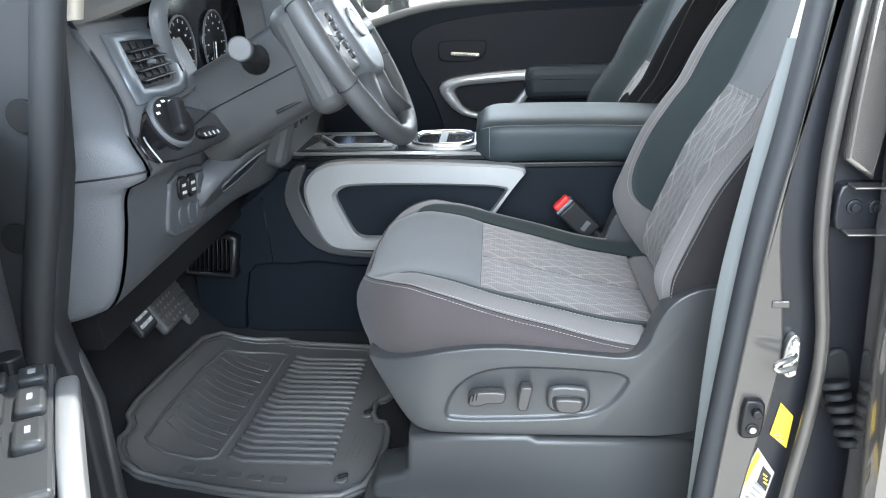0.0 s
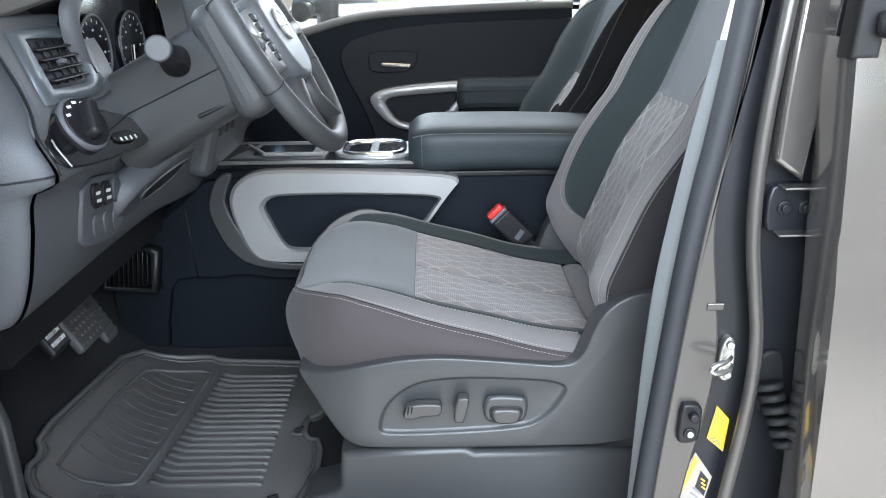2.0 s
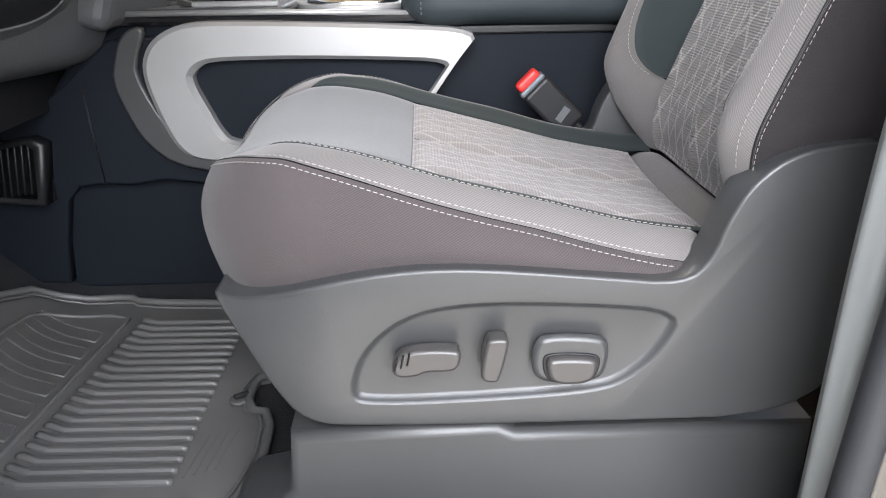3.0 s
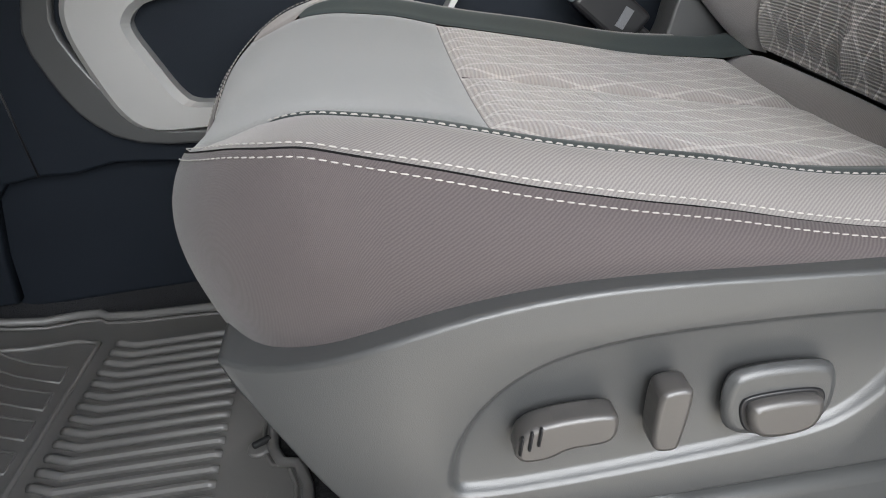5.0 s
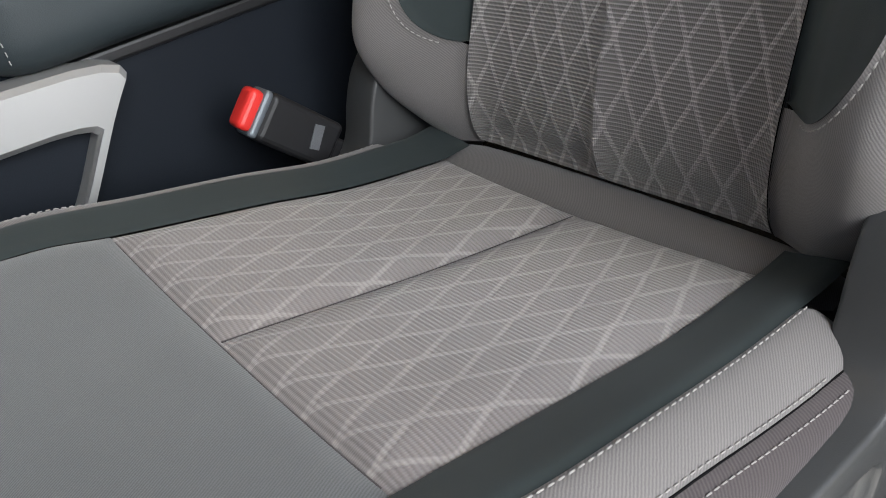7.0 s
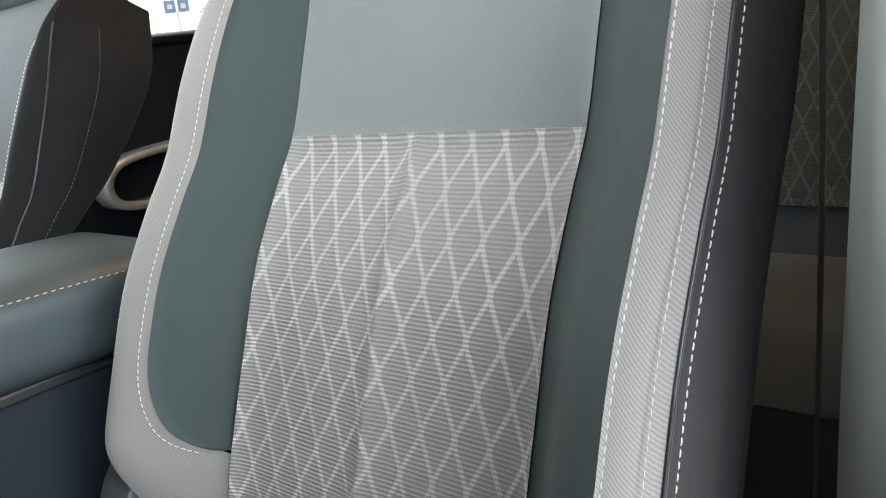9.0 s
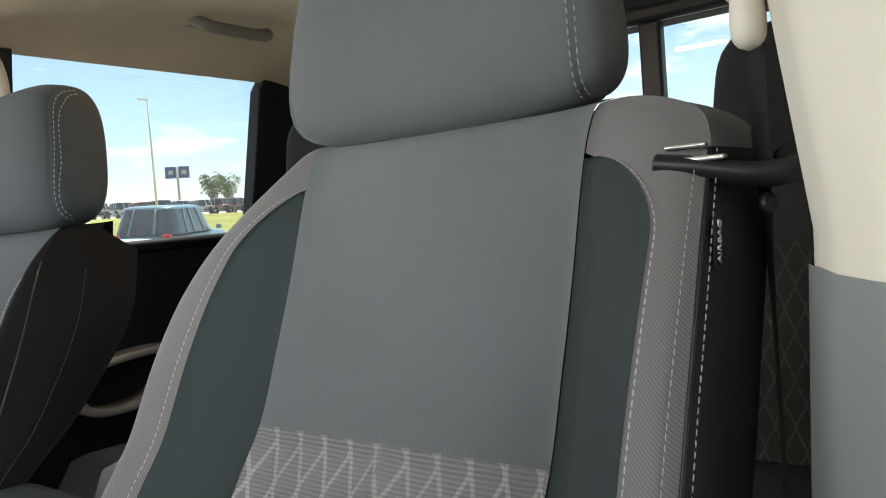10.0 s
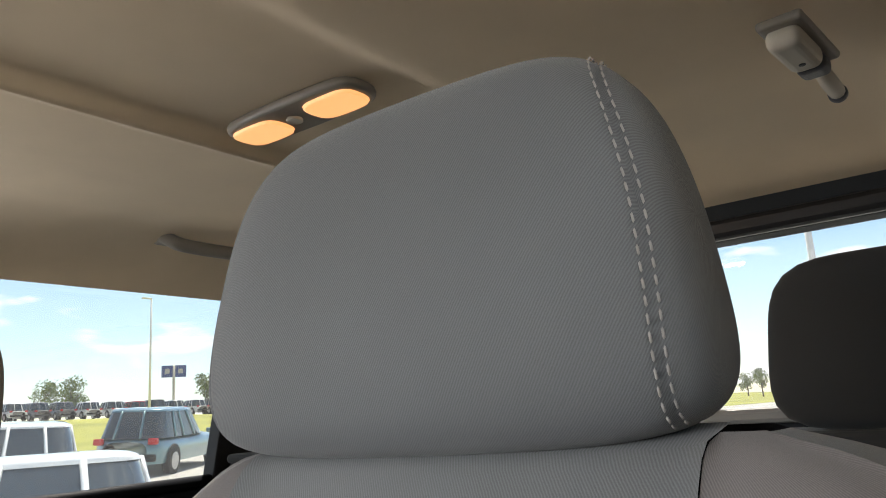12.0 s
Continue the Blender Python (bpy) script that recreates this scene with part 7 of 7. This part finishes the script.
# ---- floor mat ----
mat_ = thing("floor_mat", "black ribbed all-weather rubber floor mat", "mat")
MZ = 0.708
mo = smooth_loop([(-0.262, 1.055), (-0.200, 1.095), (-0.116, 1.107), (-0.092, 1.084), (0.06, 1.072), (0.15, 1.055), (0.17, 0.90), (0.150, 0.850), (0.130, 0.845), (0.136, 0.775), (0.168, 0.765), (0.172, 0.66), (0.140, 0.560), (0.035, 0.552), (-0.075, 0.567), (-0.178, 0.592), (-0.242, 0.580), (-0.270, 0.612), (-0.266, 0.662), (-0.283, 0.685), (-0.275, 0.85)], 1)


def mat_z(x):
    return MZ + 4.7 * max(0.0, -0.16 - x) ** 2


def on_mat(bm):
    for v in bm.verts:
        v.co.z += mat_z(v.co.x) - MZ
    return bm


def mat_fn_top(o):
    """The sheet: columns across so that it can bend up the toe board."""
    bm = prism_bm(o, (0.700, MZ), "z", 0.002)
    for i in range(9):
        bmesh.ops.bisect_plane(bm, geom=bm.verts[:] + bm.edges[:] + bm.faces[:], plane_co=(-0.15 - 0.014 * i, 0, 0), plane_no=(1, 0, 0))
    return on_mat(bm)


base = part("mat_base", mat_fn_top(mo), M_RUBBER, mat_)
base.data.set_sharp_from_angle(angle=radians(40))
part("mat_rim", tube_bm([(-0.06 + (x + 0.06) * 0.985, 0.82 + (y - 0.82) * 0.985, mat_z(x) + 0.004) for x, y in mo], 0.0055, 8, True), M_RUBBER, mat_, "raised rim")
part("mat_rim", tube_bm([(-0.06 + (x + 0.06) * 0.94, 0.82 + (y - 0.82) * 0.945, mat_z(x) + 0.0005) for x, y in mo], 0.0022, 6, True), M_RUBBER, mat_, "inner edge line")
pan = smooth_loop([(-0.233, 0.993), (-0.205, 1.038), (-0.092, 1.042), (-0.096, 0.99), (-0.118, 0.672), (-0.130, 0.655), (-0.232, 0.658), (-0.248, 0.672)], 1)
part("mat_panel", tube_bm([(x, y, mat_z(x) + 0.001) for x, y in pan], 0.0034, 6, True), M_RUBBER, mat_, "raised panel edge")
for i in range(7):
    y = 0.700 + 0.046 * i
    q = [(-0.236 + 0.002 * i, y + 0.034), (-0.232 + 0.002 * i, y + 0.058), (-0.128 + 0.002 * i, y + 0.012), (-0.128 + 0.002 * i, y - 0.016)]
    pts = [Vector((a[0] + (b[0] - a[0]) * k / 4, a[1] + (b[1] - a[1]) * k / 4, 0)) for a, b in zip(q, q[1:] + q[:1]) for k in range(4)]
    part("grip_bar", tube_bm([(p.x, p.y, mat_z(p.x) + 0.0005) for p in pts], 0.0017, 5, True), M_RUBBER, mat_)
for i in range(20):
    y = 0.661 + 0.0189 * i
    x0 = -0.101 + 0.0016 * i
    rb = tube_bm([(x0, y + 0.003, MZ), (x0 + 0.006, y + 0.001, MZ + 0.0022), (x0 + 0.028, y - 0.010, MZ + 0.0022), (0.078, y - 0.012, MZ + 0.0022), (0.083, y - 0.0115, MZ)], 0.0046, 8)
    part("rib", rb, M_RUBBER, mat_)
for (x, y) in ((0.118, 0.798), (0.106, 0.605)):
    cl = part("mat_clip", disc_bm((x, y, MZ), (0, 0, 1), 0.011, 0.005, 24, 0.002), M_RUBBER, mat_, "floor hook")
    part("clip_tab", box_bm((x + 0.003, y + 0.002, MZ + 0.008), (0.018, 0.006, 0.006), 0.002, 2, Matrix.Rotation(0.5, 3, "Z")), M_SEAL, cl)
for i in range(4):
    part("small_print", box_bm((0.095 + 0.010 * i, 0.695 + 0.004 * i, MZ + 0.0002), (0.0022, 0.075, 0.0008), 0.0, 1, Matrix.Rotation(-0.12, 3, "Z")), M_RUBBER, mat_, "", False)
# worn raised name, left as plain blocks
for i in range(5):
    part("name_block", box_bm((-0.158 + 0.040 * i, 0.626 - 0.006 * i, MZ + 0.0008), (0.026, 0.016, 0.003), 0.001, 1, Matrix.Rotation(-0.1, 3, "Z")), M_RUBBER, mat_)

# ---- belts and pillar fittings ----
guide = thing("belt_guide", "black belt guide loop with metal slot plate on seat shoulder", "belt guide")
part("guide_arm", tube_bm(smooth_line([(0.800, 0.605, 1.462), (0.802, 0.58, 1.458), (0.806, 0.556, 1.452), (0.812, 0.540, 1.452), (0.826, 0.533, 1.456), (0.838, 0.540, 1.464)], 2), 0.011, 12, False, None, 0.65), M_BLACK, guide)
part("slot_plate", box_bm((0.797, 0.584, 1.4635), (0.008, 0.038, 0.003), 0.0010), M_STEEL, guide, "bright metal edge")
part("slot_plate", box_bm((0.800, 0.588, 1.4715), (0.005, 0.024, 0.0025), 0.001), M_STEEL, guide, "bright metal edge")
ring_ = thing("belt_anchor", "beige belt anchor cover on the pillar", "belt anchor")


def drop_fn(u, v):
    a = 2 * math.pi * v
    z = 1.566 - 0.046 * u
    r = 0.006 + 0.0075 * math.sin(math.pi * min(1, u * 0.62 + 0.10)) ** 1.2
    r *= math.sqrt(max(0.0, 1 - max(0.0, (u - 0.80) / 0.20) ** 2))
    return Vector((0.812 + r * 0.9 * math.cos(a), 0.5535 + 0.7 * r * math.sin(a), z)), (a, z)


dbm = grid_bm(drop_fn, 18, 20)
bmesh.ops.remove_doubles(dbm, verts=dbm.verts, dist=1e-5)
bmesh.ops.recalc_face_normals(dbm, faces=dbm.faces)
part("anchor_cover", dbm, M_BEIGE, ring_)
hb_ = part("slider_housing", box_bm((0.826, 0.552, 1.587), (0.046, 0.030, 0.082), 0.009, 4, Matrix.Rotation(0.10, 3, "Y")), M_BEIGE, ring_, "beige slider housing")
part("slider_button", box_bm((0.803, 0.560, 1.594), (0.006, 0.012, 0.026), 0.002, 2, Matrix.Rotation(0.10, 3, "Y")), M_BEIGE, ring_, "beige release button")
for y_, z_, w_, h_ in ((0.5565, 1.5795, 0.011, 0.0008), (0.5565, 1.6085, 0.010, 0.0010), (0.5535, 1.566, 0.0016, 0.010), (0.5515, 1.5712, 0.005, 0.0014)):
    part("slot_line", box_bm((0.8015 + 0.1 * (z_ - 1.587), y_, z_), (0.0022, w_, h_), 0.0, 1), M_BEIGE_D, hb_, "dark gap", False)
web = thing("seat_belt", "dark grey seat belt webbing hanging from the pillar", "seat belt")


def web_fn(u, v):
    z = 1.535 - 0.80 * u
    tw = 0.33 + 0.22 * max(0.0, 1 - u * 5) - 0.06 * u
    w = 0.023 * (2 * v - 1)
    cx = 0.842 + 0.006 * math.sin(u * 3.0)
    cy = 0.560 - 0.003 * math.sin(u * 5)
    return Vector((cx + w * math.cos(tw), cy + w * math.sin(tw), z)), (w, z)


wb = grid_bm(web_fn, 60, 4)
bmesh.ops.solidify(wb, geom=wb.faces[:], thickness=0.0014)
part("webbing", wb, M_BELT, web)
part("stop_button", disc_bm((0.822, 0.553, 1.436), (-0.35, -0.94, 0), 0.006, 0.005, 16, 0.0015), M_BLACK, web, "small black stop button")
hook = thing("coat_hook", "dark beige folding coat hook on the headliner edge", "hook")
hm = Matrix.Rotation(-0.08, 3, "Z")
part("hook_plate", box_bm((1.350, 0.687, 1.876), (0.130, 0.044, 0.010), 0.004, 3, hm), M_BEIGE_D, hook, "dark recessed base plate")
hb2 = part("hook_body", box_bm((1.335, 0.690, 1.863), (0.082, 0.034, 0.024), 0.010, 4, hm), M_BEIGE, hook)
part("screw_cap", disc_bm((1.350, 0.688, 1.852), (0, 0, -1), 0.0035, 0.002, 14, 0.0006), M_BLACK, hb2, "small dark screw")
part("hook_flap", box_bm((1.388, 0.684, 1.861), (0.030, 0.030, 0.020), 0.007, 3, hm), M_DASH, hook, "dark grey flap")
part("hook_arm", tube_bm([(1.410, 0.682, 1.866), (1.450, 0.680, 1.862), (1.478, 0.678, 1.859)], [0.008, 0.0095, 0.009], 12), M_BEIGE, hook)
part("hook_end", disc_bm((1.476, 0.678, 1.859), (1, 0, -0.1), 0.0105, 0.013, 16, 0.004), M_DASH, hook, "dark grey end")
loop = thing("grab_handle", "beige upright grab handle on the pillar trim", "handle")
part("handle_bar", tube_bm(smooth_line([(0.985, 1.955, 1.52), (1.0, 1.925, 1.55), (1.015, 1.915, 1.62), (1.02, 1.92, 1.74), (1.01, 1.93, 1.80), (0.985, 1.955, 1.82)], 2), 0.014, 12), M_BEIGE, loop)
tag = thing("airbag_tag", "small grey woven tag reading AIRBAG in the seat seam", "label")
part("tag_base", box_bm((0.7835, 0.5684, 1.418), (0.009, 0.0016, 0.029), 0.0005, 1, Matrix.Rotation(0.15, 3, "Y")), M_BROWN, tag, "small woven tag")
part("letters", text_bm("AIRBAG", 0.0068, Vector((0.7830, 0.5668, 1.418)), Matrix(((0.15, -0.989, 0.0), (0.0, 0.0, -1.0), (0.989, 0.15, 0.0))), 0.0004), M_PAPER, tag, "pale woven letters", False)

# ---- outside ----


def ground_z(x, y):
    return 0.0545 * max(0.0, min(70.0, y - 8.0))


def ground_fn(u, v):
    sx, sy = 2 * u - 1, 2 * v - 1
    x = math.copysign(abs(sx) ** 3, sx) * 1500
    y = math.copysign(abs(sy) ** 3, sy) * 1500
    return Vector((x, y, ground_z(x, y))), (x, y)


M_LOT = plain("pale_concrete", (0.44, 0.41, 0.36), 0.9, grain=40, bump=0.3, vary=0.14, blotch=0.35, dist=0.01)
setting("ground", grid_bm(ground_fn, 120, 160), M_LOT, "pale concrete car lot", True)
M_GRASS = plain("dry_grass", (0.33, 0.32, 0.055), 1.0, grain=9, bump=0.8, vary=0.30, blotch=0.16, dist=0.05)


def grass_fn(u, v):
    x = -160 + 420 * u
    y = 25.5 + 50 * v
    return Vector((x, y, ground_z(x, y) + 0.03 + 0.05 * noise.noise(Vector((x * 0.2, y * 0.2, 3))))), (x, y)


gob = link_mesh("grass", grid_bm(grass_fn, 140, 40), M_GRASS)
tagged(gob, "yellow-green mown grass field beyond the lot", "grass", "", "stuff")

CAR_COLS = {}


def car_paint(name, col, metal=0.3):
    if name not in CAR_COLS:
        CAR_COLS[name] = plain("car_paint_" + name, col, 0.3, metal=metal, grain=50, bump=0.0, vary=0.04, coat=1.0)
    return CAR_COLS[name]


M_CARGLASS = plain("car_glass", (0.03, 0.045, 0.055), 0.08, bump=0.0, spec=0.8)
M_TYRE = plain("tyre_rubber", (0.02, 0.02, 0.02), 0.85, grain=60, bump=0.2)
M_RIM = plain("alloy_rim", (0.45, 0.45, 0.46), 0.35, metal=0.8, bump=0.0)
M_TAIL = plain("tail_lens", (0.5, 0.02, 0.02), 0.2, bump=0.0)
M_HEADL = plain("head_lens", (0.7, 0.72, 0.74), 0.1, bump=0.0)


def build_car(paint, label, height=1.68, length=4.7, wide=1.85, sedan=False, group="parked cars"):
    """A parked car along x, nose to +x, on z = 0."""
    car = thing("car", label, "car", group)
    L, W, H = length / 2, wide / 2, height
    waist = H * 0.58

    def sect(x):
        # half width, top of body, at x
        e = abs(x) / L
        w = W * (1 - 0.16 * e ** 6)
        top = waist - (0.10 if x > 0 else 0.0) * max(0, e - 0.35) / 0.65 - 0.10 * e ** 10
        return w, top

    def body_fn(u, v):
        x = -L + 2 * L * u
        w, top = sect(x)
        a = math.pi * v
        n = 5.0
        ca, sa = math.cos(a), math.sin(a)
        e = (abs(ca) ** n + abs(sa) ** n) ** (-1 / n)
        z = 0.30 + (top - 0.30) * abs(sa) * e
        k = 1 - 0.06 * ((z - 0.75) / 0.5) ** 2
        end = 1 - max(0.0, (abs(x) / L - 0.94) / 0.06) ** 2 * 0.25
        return Vector((x, w * ca * e * k * end, 0.30 + (z - 0.30) * (0.8 + 0.2 * end))), (x, z)

    bm = grid_bm(body_fn, 26, 18)
    bmesh.ops.holes_fill(bm, edges=[e for e in bm.edges if e.is_boundary], sides=80)
    bmesh.ops.recalc_face_normals(bm, faces=bm.faces)
    body = part("body", bm, paint, car)
    r0, r1 = (-L * 0.62, L * 0.40) if sedan else (-L * 0.96, L * 0.42)
    t0, t1 = (-L * 0.34, L * 0.06) if sedan else (-L * 0.80, L * 0.10)

    def cab_fn(grow, z0=0.0, z1=1.0):
        def f(u, v):
            z = z0 + (z1 - z0) * u
            a = 2 * math.pi * v
            n = 6.0
            ca, sa = math.cos(a), math.sin(a)
            e = (abs(ca) ** n + abs(sa) ** n) ** (-1 / n)
            x0, x1 = r0 + (t0 - r0) * z, r1 + (t1 - r1) * z
            w = W * (0.93 - 0.17 * z) + grow
            return Vector(((x0 + x1) / 2 + ((x1 - x0) / 2 + grow) * ca * e, w * sa * e, waist - 0.06 + (H - waist + 0.06) * z)), (a, z)
        return f

    gb = grid_bm(cab_fn(0.0, 0.0, 0.9), 3, 40)
    bmesh.ops.recalc_face_normals(gb, faces=gb.faces)
    part("glasshouse", gb, M_CARGLASS, car, "dark windows")
    base = cab_fn(0.012)

    def roof_fn(u, v):
        p = base(0.86, v)[0]
        k = max(0.02, math.cos(u * math.pi / 2)) ** 0.42
        mx_ = (base(0.86, 0.0)[0].x + base(0.86, 0.5)[0].x) / 2
        return Vector((mx_ + (p.x - mx_) * k, p.y * k, p.z + (H - p.z) * math.sin(u * math.pi / 2) ** 0.8)), (u, v)

    rb = grid_bm(roof_fn, 8, 40)
    bmesh.ops.holes_fill(rb, edges=[e for e in rb.edges if e.is_boundary], sides=80)
    bmesh.ops.recalc_face_normals(rb, faces=rb.faces)
    part("roof", rb, paint, car)
    f = cab_fn(0.012)
    for vv in (0.06, 0.19, 0.26, 0.31, 0.44, 0.56, 0.69, 0.74, 0.81, 0.94):
        part("pillar", tube_bm([f(0.88 * u / 4, vv)[0] for u in range(5)], 0.032, 6), paint, car)
    for sx in (-0.62, 0.62):
        for s in (-1, 1):
            c = Vector((sx * L, s * (W - 0.20), 0.33))
            part("wheel_arch", disc_bm(c + Vector((0, s * 0.08, 0.04)), (0, s, 0), 0.39, 0.135, 24, 0.01), M_TYRE, car)
            w = part("tyre", disc_bm(c, (0, s, 0), 0.335, 0.225, 26, 0.03), M_TYRE, car)
            part("rim", disc_bm(c + Vector((0, s * 0.205, 0)), (0, s, 0), 0.225, 0.03, 20, 0.01), M_RIM, w)
    for s in (-1, 1):
        part("tail_light", box_bm((-L + 0.06, s * (W - 0.22), waist - 0.12), (0.10, 0.26, 0.16), 0.03), M_TAIL, car, "red tail light")
        part("headlight", box_bm((L - 0.12, s * (W - 0.26), waist - 0.26), (0.16, 0.34, 0.13), 0.03), M_HEADL, car, "clear headlight")
        part("side_mirror", box_bm((L * 0.34, s * (W + 0.08), waist + 0.02), (0.10, 0.16, 0.13), 0.03), paint, car)
    part("bumper", box_bm((-L + 0.03, 0, 0.46), (0.12, wide * 0.86, 0.18), 0.04), M_TYRE, car)
    part("bumper", box_bm((L - 0.03, 0, 0.42), (0.12, wide * 0.84, 0.16), 0.04), M_TYRE, car)
    return car


def park(ob, x, y, turn):
    s = math.atan(0.0545) if y > 8 else 0
    ob.matrix_basis = Matrix.Translation((x, y, ground_z(x, y) - 0.005)) @ Matrix.Rotation(s, 4, "X") @ Matrix.Rotation(radians(turn), 4, "Z")
    return ob


WHITE, TEAL, GREY, SILV, RED, BLACKC, TAN = (car_paint("white", (0.78, 0.78, 0.76), 0), car_paint("teal", (0.13, 0.24, 0.27), 0.4), car_paint("grey", (0.20, 0.20, 0.20), 0.4), car_paint("silver", (0.5, 0.5, 0.5), 0.6), car_paint("red", (0.45, 0.03, 0.03), 0.1), car_paint("black", (0.02, 0.02, 0.022), 0.2), car_paint("tan", (0.30, 0.25, 0.18), 0.3))
park(build_car(TEAL, "dark teal sport utility car parked by the grass", 1.70, 4.75), 13.5, 20.3, 34)
park(build_car(WHITE, "white saloon car parked on the lot", 1.46, 4.8, 1.82, True), 3.65, 6.9, 242)
park(build_car(WHITE, "white hatchback car parked on the lot", 1.55, 4.4, 1.80), 7.3, 15.1, 245)
park(build_car(GREY, "grey sport utility car parked ahead", 1.72, 4.8), -8.3, 20.5, -75)
park(build_car(SILV, "silver car parked beyond the passenger side", 1.60, 4.6), 3.4, 16.0, 84)
park(build_car(WHITE, "white pickup-sized car parked beyond the passenger side", 1.85, 5.2, 1.95), -1.6, 14.2, 90)
far = {"white": build_car(WHITE, "white car in the far row", 1.7, 4.7, 1.85, False, "far row of cars"), "grey": build_car(GREY, "grey car in the far row", 1.75, 4.8, 1.85, False, "far row of cars"),
       "red": build_car(RED, "red car in the far row", 1.65, 4.6, 1.85, False, "far row of cars"), "black": build_car(BLACKC, "black car in the far row", 1.8, 4.8, 1.9, False, "far row of cars"),
       "tan": build_car(TAN, "tan car in the far row", 1.8, 5.0, 1.9, False, "far row of cars")}
order = ["red", "red", "white", "grey", "grey", "white", "white", "red", "black", "white", "white", "tan", "tan", "grey", "grey", "white", "black", "grey", "white", "tan", "white", "grey"]
used = set()
rnd = random.Random(4)
for i, cname in enumerate(order):
    x = 30 + 2.55 * i
    y = 79.0 + rnd.uniform(-0.5, 0.5)
    m = Matrix.Translation((x, y, ground_z(x, y) - 0.005)) @ Matrix.Rotation(radians(90 + rnd.uniform(-3, 3)), 4, "Z")
    if cname in used:
        copy_thing(far[cname], m)
    else:
        used.add(cname)
        far[cname].matrix_basis = m

# sign, light poles, trees
sign = thing("roadside_sign", "two blue sign panels on a pale post", "sign")
sx, sy = 53.0, 78.5
gz = ground_z(sx, sy)
part("post", tube_bm([(sx, sy, gz - 0.2), (sx, sy, gz + 5.6)], 0.16, 10), M_BEIGE, sign)
M_SIGN = plain("sign_blue", (0.05, 0.08, 0.26), 0.5, bump=0.0)
for s in (-1, 1):
    pn = part("sign_panel", box_bm((sx + s * 0.72 * 0.83, sy - s * 0.72 * 0.56, gz + 4.95), (1.25, 0.14, 1.35), 0.03, 2, Matrix.Rotation(radians(-34), 3, "Z")), M_SIGN, sign, "blue panel")
    part("sign_mark", box_bm((sx + s * 0.72 * 0.83 - 0.05, sy - s * 0.72 * 0.56 - 0.08, gz + 4.95), (0.5, 0.02, 0.5), 0.02, 1, Matrix.Rotation(radians(-34), 3, "Z")), M_SILVER, pn, "pale mark")
M_POLE = plain("pole_paint", (0.82, 0.80, 0.76), 0.6, bump=0.05)


def light_pole(x, y, h):
    p = thing("light_pole", "tall pale lamp post on the lot", "lamp post", "lamp posts")
    z = ground_z(x, y)
    part("pole", tube_bm([(x, y, z - 0.2), (x, y, z + h)], [0.13, 0.08], 10), M_POLE, p)
    part("lamp_head", box_bm((x - 0.5, y, z + h), (1.0, 0.3, 0.14), 0.04), M_POLE, p)
    part("base", disc_bm((x, y, z - 0.05), (0, 0, 1), 0.32, 0.7, 16, 0.03), M_LOT, p)


light_pole(43.0, 67.5, 11.5)
light_pole(22.5, 4.6, 8.0)
M_LEAF = plain("leaf_green", (0.12, 0.17, 0.035), 0.8, grain=20, bump=0.0, vary=0.35, blotch=1.2)
M_BARK = plain("bark", (0.11, 0.085, 0.06), 0.95, grain=40, bump=0.6)


def build_tree(seed, h):
    t = thing("tree", "small leafy roadside tree", "tree", "roadside trees")
    r = random.Random(seed)
    bm = tube_bm([(0, 0, -0.2), (0.05, 0.02, h * 0.25), (0.02, 0.06, h * 0.5), (0.1, 0, h * 0.8)], [0.16, 0.12, 0.08, 0.03], 8)
    for k in range(7):
        a = r.uniform(0, 6.28)
        z0 = h * r.uniform(0.25, 0.6)
        tube_bm([(0.04, 0.03, z0), (0.6 * math.cos(a), 0.6 * math.sin(a), z0 + h * 0.12), (1.25 * math.cos(a), 1.25 * math.sin(a), z0 + h * 0.26)], [0.06, 0.04, 0.02], 5, False, bm)
    part("trunk", bm, M_BARK, t)
    verts, faces = [], []
    blobs = [(r.uniform(-1, 1) * h * 0.22, r.uniform(-1, 1) * h * 0.22, h * r.uniform(0.40, 0.88), h * r.uniform(0.12, 0.22)) for _ in range(15)]
    for bx, by, bz, br in blobs:
        for _ in range(95):
            d = Vector((r.gauss(0, 1), r.gauss(0, 1), r.gauss(0, 1))).normalized() * br * r.uniform(0.5, 1.08)
            c = Vector((bx, by, bz)) + d
            n = Vector((r.gauss(0, 1), r.gauss(0, 1), r.gauss(0, 1))).normalized()
            s = n.orthogonal().normalized() * r.uniform(0.07, 0.16)
            q = n.cross(s) * r.uniform(0.5, 0.9)
            k = len(verts)
            verts += [c - s, c + q, c + s, c - q]
            faces.append((k, k + 1, k + 2, k + 3))
    me = bpy.data.meshes.new("crown")
    me.from_pydata(verts, [], faces)
    me.materials.append(M_LEAF)
    ob = new("crown", me)
    ob.parent = t
    return t


ta, tb = build_tree(1, 4.6), build_tree(2, 5.2)
ta.matrix_basis = Matrix.Translation((44.0, 84.0, ground_z(44, 84)))
tb.matrix_basis = Matrix.Translation((60.5, 82.5, ground_z(60, 82)))
for i, (x, y) in enumerate([(64, 84), (68, 83), (72, 86), (36, 90), (47, 96), (78, 84), (150, 40), (162, 46), (155, 30), (171, 35), (148, 22), (180, 28), (-30, 84), (-42, 88), (-18, 90), (20, 92), (8, 88)]):
    copy_thing(ta if i % 2 else tb, Matrix.Translation((x, y, ground_z(x, y))) @ Matrix.Rotation(i * 1.3, 4, "Z"))
